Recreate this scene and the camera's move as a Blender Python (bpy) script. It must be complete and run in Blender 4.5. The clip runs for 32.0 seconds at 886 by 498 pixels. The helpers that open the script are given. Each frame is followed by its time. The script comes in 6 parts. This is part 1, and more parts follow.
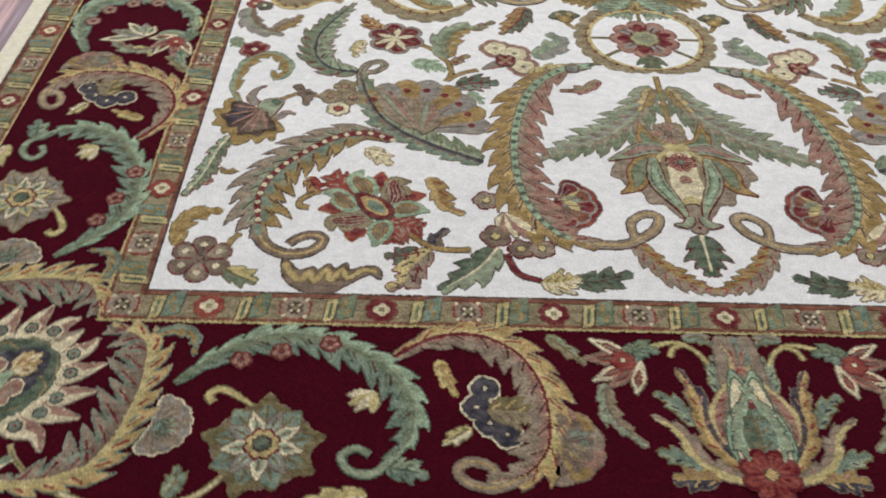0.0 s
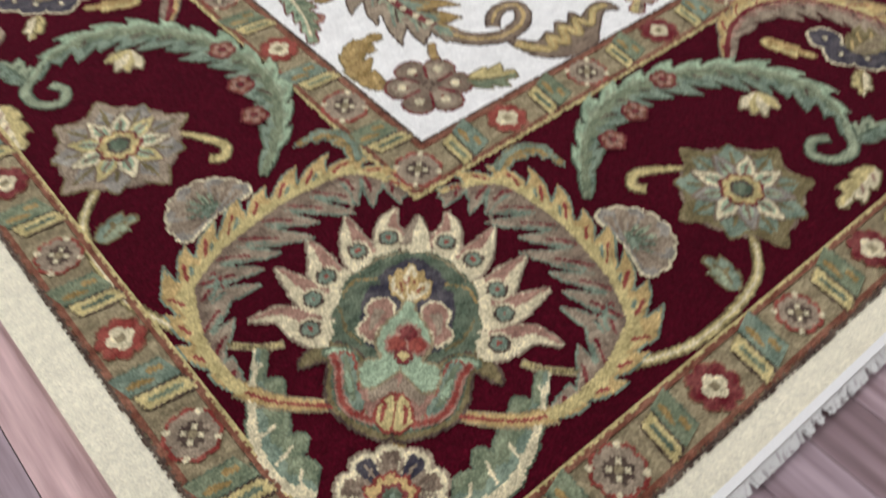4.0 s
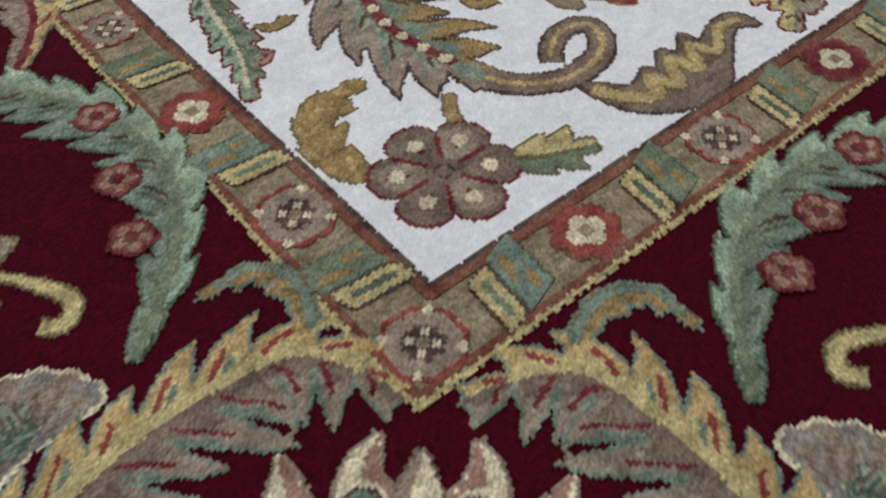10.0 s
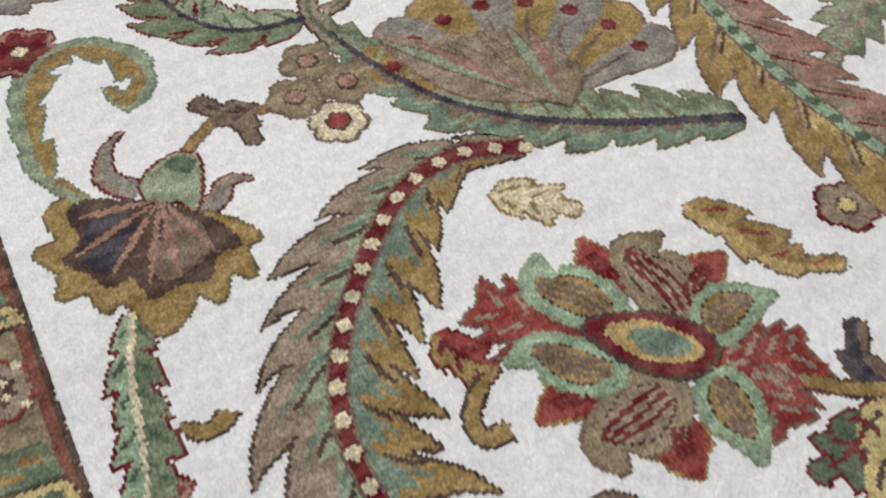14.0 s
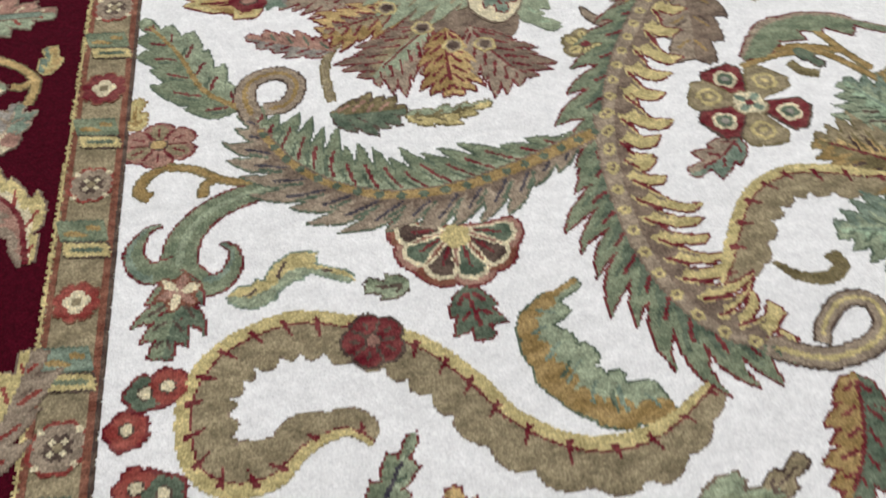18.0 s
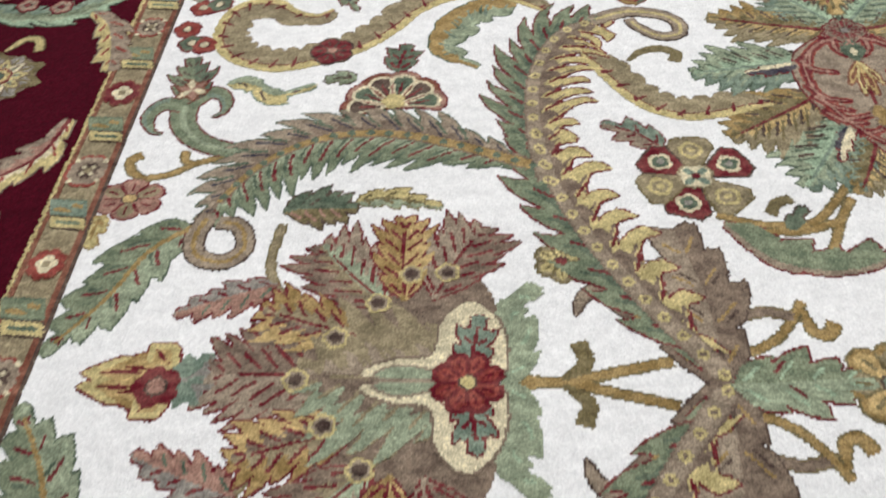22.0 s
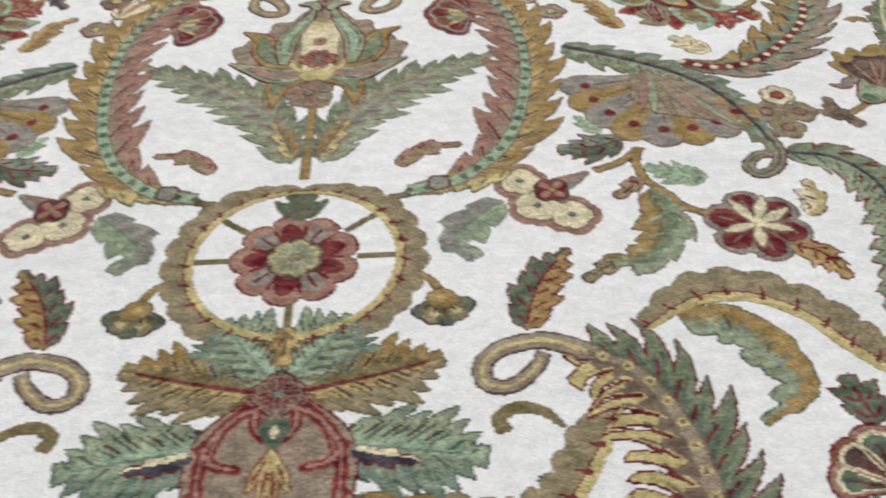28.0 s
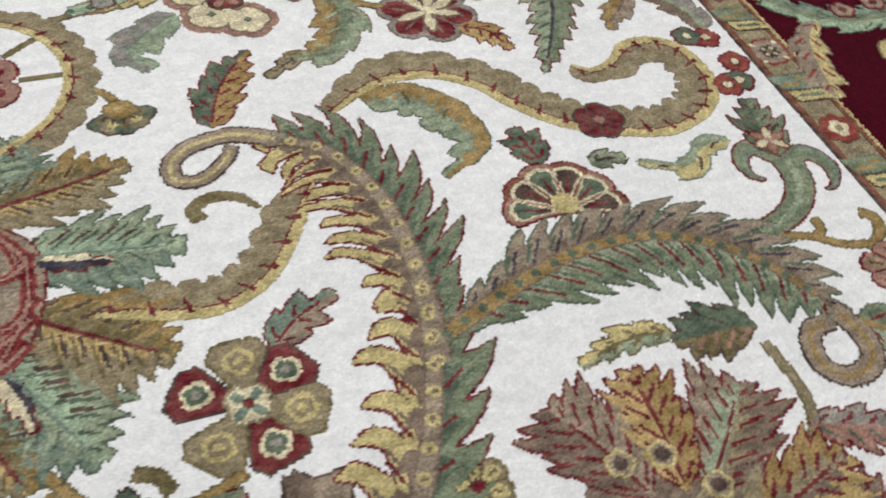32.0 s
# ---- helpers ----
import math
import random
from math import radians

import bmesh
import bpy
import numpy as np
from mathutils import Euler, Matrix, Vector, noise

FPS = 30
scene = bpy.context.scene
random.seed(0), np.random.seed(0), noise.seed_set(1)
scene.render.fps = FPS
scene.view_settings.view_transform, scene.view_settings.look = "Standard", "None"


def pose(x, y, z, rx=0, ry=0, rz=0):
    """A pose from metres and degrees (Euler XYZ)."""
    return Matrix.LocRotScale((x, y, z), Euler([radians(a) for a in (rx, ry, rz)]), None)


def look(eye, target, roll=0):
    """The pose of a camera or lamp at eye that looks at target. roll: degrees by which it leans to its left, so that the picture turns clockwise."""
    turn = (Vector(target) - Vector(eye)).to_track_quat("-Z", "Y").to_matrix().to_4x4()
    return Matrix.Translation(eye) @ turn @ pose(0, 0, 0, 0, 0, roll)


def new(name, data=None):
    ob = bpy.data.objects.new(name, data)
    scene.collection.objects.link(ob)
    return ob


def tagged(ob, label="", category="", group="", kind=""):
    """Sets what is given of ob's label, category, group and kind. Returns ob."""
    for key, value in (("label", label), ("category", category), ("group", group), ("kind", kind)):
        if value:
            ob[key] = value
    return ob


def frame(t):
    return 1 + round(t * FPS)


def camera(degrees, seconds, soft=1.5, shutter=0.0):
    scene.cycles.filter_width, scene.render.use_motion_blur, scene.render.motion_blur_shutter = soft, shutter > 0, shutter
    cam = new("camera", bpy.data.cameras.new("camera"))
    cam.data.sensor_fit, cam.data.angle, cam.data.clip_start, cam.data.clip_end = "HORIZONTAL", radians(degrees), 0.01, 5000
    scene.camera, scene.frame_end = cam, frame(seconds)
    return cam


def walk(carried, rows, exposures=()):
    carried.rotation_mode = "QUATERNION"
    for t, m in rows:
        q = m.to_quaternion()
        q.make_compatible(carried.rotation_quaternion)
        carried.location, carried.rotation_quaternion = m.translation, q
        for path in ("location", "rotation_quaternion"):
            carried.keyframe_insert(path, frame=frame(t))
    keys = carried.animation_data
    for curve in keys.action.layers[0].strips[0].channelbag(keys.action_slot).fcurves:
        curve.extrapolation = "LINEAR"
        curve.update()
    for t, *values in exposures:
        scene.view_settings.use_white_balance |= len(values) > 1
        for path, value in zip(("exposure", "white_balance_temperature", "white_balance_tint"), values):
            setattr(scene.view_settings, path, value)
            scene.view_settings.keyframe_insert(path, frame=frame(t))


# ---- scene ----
cam = camera(53.2, 32.0, soft=1.8, shutter=0.5)
PATH = [
    (0, (-0.4012, -2.188, 0.9254), (-0.3842, -1.055, -0.2046), 2.06),
    (0.5, (-0.4981, -2.118, 0.9031), (-0.3743, -0.9883, -0.2235), 1.81),
    (1, (-0.5966, -2.058, 0.9001), (-0.3691, -0.9274, -0.2087), 2.21),
    (1.5, (-0.7326, -2.06, 0.8801), (-0.4083, -0.9393, -0.2148), 1.47),
    (2, (-0.8688, -2.067, 0.8559), (-0.48, -0.9842, -0.2556), 0.90),
    (2.5, (-0.9682, -2.024, 0.8098), (-0.5651, -0.9983, -0.3501), 0.59),
    (3, (-1.07, -1.953, 0.7781), (-0.6164, -0.987, -0.4138), -1.16),
    (3.5, (-1.144, -1.896, 0.7231), (-0.5772, -1.016, -0.4867), -0.23),
    (4, (-1.215, -1.859, 0.6169), (-0.5369, -1.094, -0.6145), 1.94),
    (4.5, (-1.209, -1.846, 0.4878), (-0.5454, -1.107, -0.7665), 1.56),
    (6.5, (-1.168, -1.813, 0.3265), (-0.5597, -1.066, -0.9508), -1.18),
    (7, (-1.137, -1.794, 0.3347), (-0.5371, -1.038, -0.9415), -1.07),
    (7.5, (-1.105, -1.77, 0.3526), (-0.5158, -0.9956, -0.9173), -2.42),
    (8, (-1.084, -1.754, 0.3676), (-0.5182, -0.9646, -0.9038), -3.25),
    (8.5, (-1.064, -1.711, 0.3704), (-0.4766, -0.9492, -0.908), -2.83),
    (9, (-1.05, -1.66, 0.3794), (-0.4411, -0.9084, -0.8956), -1.36),
    (9.5, (-1.02, -1.617, 0.3986), (-0.3882, -0.8441, -0.8516), -1.62),
    (10, (-0.9773, -1.597, 0.379), (-0.3459, -0.7718, -0.8375), -2.41),
    (10.5, (-0.9279, -1.561, 0.3519), (-0.2876, -0.6645, -0.8084), -3.34),
    (11, (-0.8879, -1.539, 0.3375), (-0.2549, -0.6055, -0.7972), -2.81),
    (11.5, (-0.8432, -1.526, 0.3905), (-0.2655, -0.6382, -0.8084), -2.88),
    (12, (-0.8066, -1.498, 0.4137), (-0.227, -0.6239, -0.7948), -1.61),
    (12.5, (-0.7944, -1.458, 0.4158), (-0.1984, -0.6457, -0.8272), 1.29),
    (13, (-0.7866, -1.423, 0.4257), (-0.2256, -0.6107, -0.8335), 0.24),
    (13.5, (-0.7556, -1.386, 0.4291), (-0.2553, -0.5411, -0.8341), -0.80),
    (15.5, (-0.6658, -1.153, 0.5067), (-0.1847, -0.3745, -0.8058), 6.19),
    (16, (-0.6102, -1.091, 0.5455), (-0.2431, -0.203, -0.7335), 3.92),
    (16.5, (-0.5991, -1.044, 0.5882), (-0.3289, -0.0964, -0.6722), 0.74),
    (17, (-0.608, -0.9736, 0.6012), (-0.3401, -0.0374, -0.6684), 1.99),
    (17.5, (-0.6196, -0.9072, 0.606), (-0.3757, 0.0308, -0.667), 2.40),
    (18, (-0.5897, -0.8491, 0.6049), (-0.4601, 0.1238, -0.6587), -0.49),
    (18.5, (-0.5424, -0.7897, 0.6136), (-0.5009, 0.1813, -0.6574), -3.25),
    (19, (-0.5292, -0.751, 0.6123), (-0.5403, 0.216, -0.6624), -3.41),
    (19.5, (-0.5285, -0.6731, 0.6157), (-0.5383, 0.3134, -0.644), -2.85),
    (20, (-0.5313, -0.6051, 0.6253), (-0.5257, 0.3889, -0.6285), -1.46),
    (20.5, (-0.5117, -0.5577, 0.6194), (-0.5595, 0.4662, -0.6092), -2.15),
    (21, (-0.468, -0.5119, 0.6143), (-0.5412, 0.517, -0.6089), -2.52),
    (21.5, (-0.4162, -0.4593, 0.6215), (-0.5368, 0.58, -0.589), -4.70),
    (22, (-0.3871, -0.4083, 0.6272), (-0.512, 0.6516, -0.5648), -5.54),
    (22.5, (-0.3802, -0.3377, 0.6268), (-0.4896, 0.7324, -0.5577), -5.54),
    (23, (-0.3673, -0.2844, 0.6387), (-0.4372, 0.7979, -0.5375), -3.77),
    (23.5, (-0.3176, -0.242, 0.6441), (-0.4139, 0.8992, -0.4732), -3.33),
    (24, (-0.2625, -0.2137, 0.672), (-0.3987, 0.9732, -0.3924), -4.38),
    (24.5, (-0.2264, -0.2005, 0.6954), (-0.3943, 1.025, -0.3191), -5.05),
    (26.5, (-0.0337, -0.1505, 0.716), (-0.1741, 1.11, -0.2599), -4.35),
    (27, (0.0335, -0.0951, 0.6826), (-0.0328, 1.134, -0.3401), -3.42),
    (27.5, (0.088, -0.0403, 0.6649), (0.0407, 1.15, -0.4029), -3.84),
    (28, (0.1503, -0.0066, 0.6451), (0.1586, 1.145, -0.4651), -2.35),
    (28.5, (0.2278, 0.0059, 0.6315), (0.2831, 1.137, -0.4992), -0.75),
    (29, (0.2823, 0.0069, 0.6093), (0.3726, 1.104, -0.552), 0.13),
    (29.5, (0.3267, 0.0081, 0.5947), (0.4492, 1.084, -0.5828), 1.45),
    (30, (0.3579, -0.0098, 0.5854), (0.5469, 1.015, -0.6284), 3.51),
    (30.5, (0.3583, -0.0267, 0.5785), (0.5725, 0.955, -0.6666), 2.75),
    (31, (0.3261, -0.0614, 0.5719), (0.5965, 0.8834, -0.6907), 3.56),
    (31.5, (0.2637, -0.0876, 0.5759), (0.6319, 0.8662, -0.6549), 5.84),
    (32, (0.1817, -0.1058, 0.5795), (0.6236, 0.8388, -0.6339), 7.37),
]
EXPOSURES = [(0.0, 0.13, 6500, 10), (1.0, 0.0, 6500, 10), (2.0, -0.1, 6500, 10), (3.0, 0.14, 6500, 10), (4.0, 0.4, 6500, 10), (6.5, 0.1, 6500, 10), (7.0, 0.24, 6500, 10), (7.5, 0.37, 6050, 10), (8.0, 0.6, 5640, 10), (9.0, 0.5, 5550, 10), (9.5, 0.27, 5750, 10), (10.0, -0.04, 6200, 10), (11.0, -0.12, 6500, 10), (12.0, 0.14, 6500, 10), (13.0, 0.17, 6500, 10), (16.0, 0.03, 6500, 10), (20.0, 0.08, 6500, 10), (23.0, -0.1, 6500, 10), (24.0, -0.24, 6500, 10), (27.0, -0.18, 6500, 10), (28.0, -0.2, 6500, 10), (30.0, -0.15, 6500, 10), (32.0, -0.16, 6500, 10)]
walk(cam, [(t, look(eye, target, roll)) for t, eye, target, roll in PATH], EXPOSURES)
LAMP = 24.5

# ---- light ----
world = bpy.data.worlds.new("world")
scene.world = world
world.use_nodes = True
world.node_tree.nodes["Background"].inputs["Color"].default_value = (0.9, 0.93, 1.0, 1)
world.node_tree.nodes["Background"].inputs["Strength"].default_value = 0.05


def ceiling_lamp(x, y, sx, sy, watts):
    data = bpy.data.lights.new("ceiling_lamp", "AREA")
    data.shape, data.size, data.size_y, data.energy, data.color = "RECTANGLE", sx, sy, watts, (0.955, 1.0, 1.05)
    ob = new("ceiling_lamp", data)
    ob.matrix_world = pose(x, y, 2.93)
    return ob


for lx in (-2.4, 0.0, 2.4):
    for ly, share in ((-2.6, 0.3), (0.2, 1.0), (3.0, 1.75)):
        ceiling_lamp(lx, ly, 0.6, 1.2, LAMP * share)


# ---- materials ----
def srgb(r, g, b):
    f = lambda c: (c / 255 / 12.92 if c <= 10 else ((c / 255 + 0.055) / 1.055) ** 2.4)
    return (f(r), f(g), f(b))


def nodes_of(name):
    m = bpy.data.materials.new(name)
    m.use_nodes = True
    nt = m.node_tree
    return m, nt, nt.nodes, nt.links, nt.nodes["Principled BSDF"]


def tex(nodes, links, kind, coord, scale, detail=2.0, stretch=None):
    n = nodes.new(kind)
    n.inputs["Scale"].default_value = scale
    if kind == "ShaderNodeTexNoise":
        n.inputs["Detail"].default_value = detail
    if stretch:
        mp = nodes.new("ShaderNodeMapping")
        mp.inputs["Scale"].default_value = stretch
        links.new(coord, mp.inputs["Vector"])
        coord = mp.outputs["Vector"]
    links.new(coord, n.inputs["Vector"])
    return n


def math_node(nodes, links, op, a, b):
    n = nodes.new("ShaderNodeMath")
    n.operation = op
    for k, v in enumerate((a, b)):
        if isinstance(v, (int, float)):
            n.inputs[k].default_value = v
        else:
            links.new(v, n.inputs[k])
    return n.outputs[0]


def pile(name, rgb, spread=0.42, abrash=0.16, fuzz=0.9, soft=0.22):
    """Hand-knotted wool pile: tufts, cross bands of dye, slow wear with painted wrinkle light, painted shade between
    knots, and a soft sheen along the lie of the pile.
    """
    rgb = tuple(c * k for c, k in zip(rgb, (0.95, 0.99, 0.96))) if soft == 0.22 else rgb
    m, nt, nodes, links, bsdf = nodes_of(name)
    geo = nodes.new("ShaderNodeNewGeometry").outputs["Position"]
    tuft = tex(nodes, links, "ShaderNodeTexNoise", geo, 620, 3.0, (1, 0.8, 0.4))
    knot = tex(nodes, links, "ShaderNodeTexNoise", geo, 210, 3.0)
    dye = tex(nodes, links, "ShaderNodeTexNoise", geo, 1.0, 3.0, (2.5, 26, 1))
    # slow wear; on ivory also light over wrinkles, painted into the colour
    wear_waves = tex(nodes, links, "ShaderNodeTexNoise", geo, 7, 3.0)
    v = math_node(nodes, links, "MULTIPLY_ADD", tuft.outputs["Fac"], 2 * fuzz)
    nodes[-1].inputs[2].default_value = 1.0 - fuzz
    a = math_node(nodes, links, "MULTIPLY_ADD", knot.outputs["Fac"], 2 * spread)
    nodes[-1].inputs[2].default_value = 1.0 - spread
    b = math_node(nodes, links, "MULTIPLY_ADD", dye.outputs["Fac"], 2 * abrash)
    nodes[-1].inputs[2].default_value = 1.0 - abrash
    c = math_node(nodes, links, "MULTIPLY_ADD", wear_waves.outputs["Fac"], 2 * abrash)
    nodes[-1].inputs[2].default_value = 1.0 - abrash
    f = math_node(nodes, links, "MULTIPLY", math_node(nodes, links, "MULTIPLY", v, a), math_node(nodes, links, "MULTIPLY", b, c))
    cell = nodes.new("ShaderNodeTexVoronoi")
    cell.inputs["Scale"].default_value = 520
    links.new(geo, cell.inputs["Vector"])
    shade = nodes.new("ShaderNodeSeparateColor")
    links.new(cell.outputs["Color"], shade.inputs["Color"])
    lone = math_node(nodes, links, "MULTIPLY_ADD", shade.outputs["Red"], 0.4 * fuzz)
    nodes[-1].inputs[2].default_value = 1.0 - 0.17 * fuzz
    # shade between knots put into the colour: darker away from each knot's centre
    gap_shade = math_node(nodes, links, "MULTIPLY_ADD", cell.outputs["Distance"], -0.36 * fuzz)
    nodes[-1].inputs[2].default_value = 1.0 + 0.15 * fuzz
    f = math_node(nodes, links, "MULTIPLY", f, math_node(nodes, links, "MULTIPLY", lone, gap_shade))
    mottle = tex(nodes, links, "ShaderNodeTexNoise", geo, 48, 2.0, (1, 1.7, 1))
    two = nodes.new("ShaderNodeValToRGB")
    lo, hi = two.color_ramp.elements
    k = 0.24 if soft == 0.22 else 0.05
    lo.position, lo.color = 0.36, (*[c * (1 - k) for c in rgb], 1)
    hi.position, hi.color = 0.64, (*[c * (1 + 0.7 * k) * (1 - 0.45 * k) + (0.45 * k * w if soft == 0.22 else 0.45 * k * c) for c, w in zip(rgb, (0.5, 0.44, 0.3))], 1)
    links.new(mottle.outputs["Fac"], two.inputs["Fac"])
    mix = nodes.new("ShaderNodeVectorMath")
    mix.operation = "SCALE"
    links.new(two.outputs["Color"], mix.inputs[0])
    links.new(f, mix.inputs["Scale"])
    links.new(mix.outputs[0], bsdf.inputs["Base Color"])
    bsdf.inputs["Roughness"].default_value = 0.95
    bsdf.inputs["Specular IOR Level"].default_value = 0.06
    bsdf.inputs["Sheen Weight"].default_value = soft
    bsdf.inputs["Sheen Tint"].default_value = (*[c ** 0.5 for c in rgb], 1)
    bsdf.inputs["Sheen Roughness"].default_value = 0.5
    bump = nodes.new("ShaderNodeBump")
    bump.inputs["Strength"].default_value = 0.4
    bump.inputs["Distance"].default_value = 0.003
    h = math_node(nodes, links, "SUBTRACT", math_node(nodes, links, "ADD", tuft.outputs["Fac"], knot.outputs["Fac"]), cell.outputs["Distance"])
    links.new(h, bump.inputs["Height"])
    links.new(bump.outputs["Normal"], bsdf.inputs["Normal"])
    return m


WOOL = {
    "ivory": pile("ivory_wool", srgb(239, 238, 233), 0.1, 0.07, 0.22, 0.3),
    "band": pile("cream_band_wool", srgb(236, 229, 204), 0.14, 0.08, 0.32, 0.06),
    "maroon": pile("maroon_wool", srgb(68, 7, 22), 0.45, 0.16, 0.95, 0.12),
    "red": pile("brick_red_wool", srgb(146, 62, 56)),
    "crimson": pile("crimson_wool", srgb(112, 32, 42)),
    "rose": pile("faded_rose_wool", srgb(164, 122, 108)),
    "taupe": pile("taupe_wool", srgb(154, 135, 117)),
    "brown": pile("brown_wool", srgb(126, 106, 92)),
    "dark": pile("dark_brown_wool", srgb(82, 64, 58)),
    "olive": pile("olive_tan_wool", srgb(148, 132, 104)),
    "moss": pile("moss_wool", srgb(118, 104, 72)),
    "gold": pile("gold_wool", srgb(191, 160, 108)),
    "ochre": pile("ochre_wool", srgb(160, 130, 82)),
    "straw": pile("straw_wool", srgb(200, 180, 126)),
    "cream": pile("cream_wool", srgb(224, 208, 174)),
    "sage": pile("sage_wool", srgb(150, 158, 132)),
    "mint": pile("mint_wool", srgb(158, 176, 148)),
    "green": pile("leaf_green_wool", srgb(122, 131, 106)),
    "forest": pile("forest_green_wool", srgb(90, 103, 86)),
    "teal": pile("teal_grey_wool", srgb(122, 137, 121)),
    "navy": pile("slate_blue_wool", srgb(64, 60, 72)),
    "rust": pile("rust_wool", srgb(128, 76, 60)),
    "grey": pile("warm_grey_wool", srgb(146, 138, 130)),
}


def plain(name, rgb, rough=0.8, grain=40, amount=0.15):
    m, nt, nodes, links, bsdf = nodes_of(name)
    geo = nodes.new("ShaderNodeNewGeometry").outputs["Position"]
    n = tex(nodes, links, "ShaderNodeTexNoise", geo, grain, 4.0)
    ramp = nodes.new("ShaderNodeMix")
    ramp.data_type = "RGBA"
    ramp.inputs["A"].default_value = (*[c * (1 - amount) for c in rgb], 1)
    ramp.inputs["B"].default_value = (*[min(1, c * (1 + amount)) for c in rgb], 1)
    links.new(n.outputs["Fac"], ramp.inputs["Factor"])
    links.new(ramp.outputs["Result"], bsdf.inputs["Base Color"])
    bsdf.inputs["Roughness"].default_value = rough
    return m


def floor_wood():
    m, nt, nodes, links, bsdf = nodes_of("laminate_wood")
    geo = nodes.new("ShaderNodeNewGeometry").outputs["Position"]
    info = nodes.new("ShaderNodeObjectInfo")
    isl = nodes.new("ShaderNodeNewGeometry")
    shift = nodes.new("ShaderNodeVectorMath")
    shift.operation = "MULTIPLY_ADD"
    rnd = math_node(nodes, links, "ADD", info.outputs["Random"], isl.outputs["Random Per Island"])
    comb = nodes.new("ShaderNodeCombineXYZ")
    for k in range(3):
        links.new(rnd, comb.inputs[k])
    links.new(comb.outputs[0], shift.inputs[0])
    shift.inputs[1].default_value = (3, 11, 5)
    links.new(geo, shift.inputs[2])
    grain = tex(nodes, links, "ShaderNodeTexNoise", shift.outputs[0], 1.0, 5.0, (95, 6, 1))
    fine = tex(nodes, links, "ShaderNodeTexNoise", shift.outputs[0], 1.0, 3.0, (420, 22, 1))
    ramp = nodes.new("ShaderNodeValToRGB")
    e = ramp.color_ramp.elements
    e[0].position, e[0].color = 0.3, (*srgb(138, 116, 119), 1)
    e[1].position, e[1].color = 0.72, (*srgb(206, 186, 190), 1)
    links.new(grain.outputs["Fac"], ramp.inputs["Fac"])
    frac = math_node(nodes, links, "FRACT", math_node(nodes, links, "MULTIPLY", rnd, 7.31), 0.0)
    tone = nodes.new("ShaderNodeValToRGB")
    t = tone.color_ramp.elements
    t[0].position, t[0].color = 0.0, (0.5, 0.42, 0.42, 1)
    t[1].position, t[1].color = 1.0, (1.35, 1.15, 1.05, 1)
    mid = tone.color_ramp.elements.new(0.55)
    mid.color = (0.86, 0.84, 0.9, 1)
    links.new(frac, tone.inputs["Fac"])
    mul = nodes.new("ShaderNodeMix")
    mul.data_type, mul.blend_type = "RGBA", "MULTIPLY"
    mul.inputs["Factor"].default_value = 1
    links.new(ramp.outputs["Color"], mul.inputs["A"])
    links.new(tone.outputs["Color"], mul.inputs["B"])
    links.new(mul.outputs["Result"], bsdf.inputs["Base Color"])
    bsdf.inputs["Roughness"].default_value = 0.38
    bump = nodes.new("ShaderNodeBump")
    bump.inputs["Strength"].default_value = 0.12
    bump.inputs["Distance"].default_value = 0.001
    links.new(fine.outputs["Fac"], bump.inputs["Height"])
    links.new(bump.outputs["Normal"], bsdf.inputs["Normal"])
    return m


WOOD = floor_wood()
JOINT = plain("dark_joint", (0.03, 0.025, 0.025), 0.9)
WALL = plain("wall_paint", (0.72, 0.71, 0.69), 0.85, 3, 0.04)
FRINGE = plain("fringe_cotton", (0.84, 0.83, 0.8), 0.95, 900, 0.12)

# ---- mesh helpers; plan numbers of the rug are in centimetres ----
CM = 0.01
rng = random.Random(7)


def mesh_of(name, verts, faces, mat):
    me = bpy.data.meshes.new(name)
    me.from_pydata(verts, [], faces)
    me.materials.append(mat)
    me.update()
    return me


def block(x0, y0, z0, x1, y1, z1, mat, name):
    v = [(x, y, z) for z in (z0, z1) for x, y in ((x0, y0), (x1, y0), (x1, y1), (x0, y1))]
    f = [(3, 2, 1, 0), (4, 5, 6, 7), (0, 1, 5, 4), (1, 2, 6, 5), (2, 3, 7, 6), (3, 0, 4, 7)]
    return mesh_of(name, v, f, mat)


def smooth(pts, n=7, closed=False):
    """A Catmull-Rom curve through the points."""
    p = [np.array(q, float) for q in pts]
    m = len(p)
    out = []
    for i in range(m if closed else m - 1):
        a = p[(i - 1) % m] if closed or i else 2 * p[0] - p[1]
        b, c = p[i], p[(i + 1) % m]
        d = p[(i + 2) % m] if closed or i + 2 < m else 2 * p[-1] - p[-2]
        for k in range(n):
            t = k / n
            out.append(0.5 * (2 * b + (c - a) * t + (2 * a - 5 * b + 4 * c - d) * t * t + (3 * b - a - 3 * c + d) * t ** 3))
    if not closed:
        out.append(p[-1])
    return np.array(out)


def along(line, step):
    """The line resampled at even steps."""
    line = np.asarray(line, float)
    d = np.r_[0, np.cumsum(np.hypot(*np.diff(line, axis=0).T))]
    n = max(2, int(round(d[-1] / step)) + 1)
    s = np.linspace(0, d[-1], n)
    return np.c_[np.interp(s, d, line[:, 0]), np.interp(s, d, line[:, 1])]


def normals(line):
    t = np.gradient(line, axis=0)
    t /= np.maximum(np.hypot(*t.T), 1e-9)[:, None]
    return t, np.c_[-t[:, 1], t[:, 0]]


KNOT = 0.2
table = np.random.RandomState(11)
NODE = table.uniform(-0.026, 0.026, (256, 256, 2))
CELL = table.uniform(-0.2, 0.2, (256, 256, 2)) * KNOT


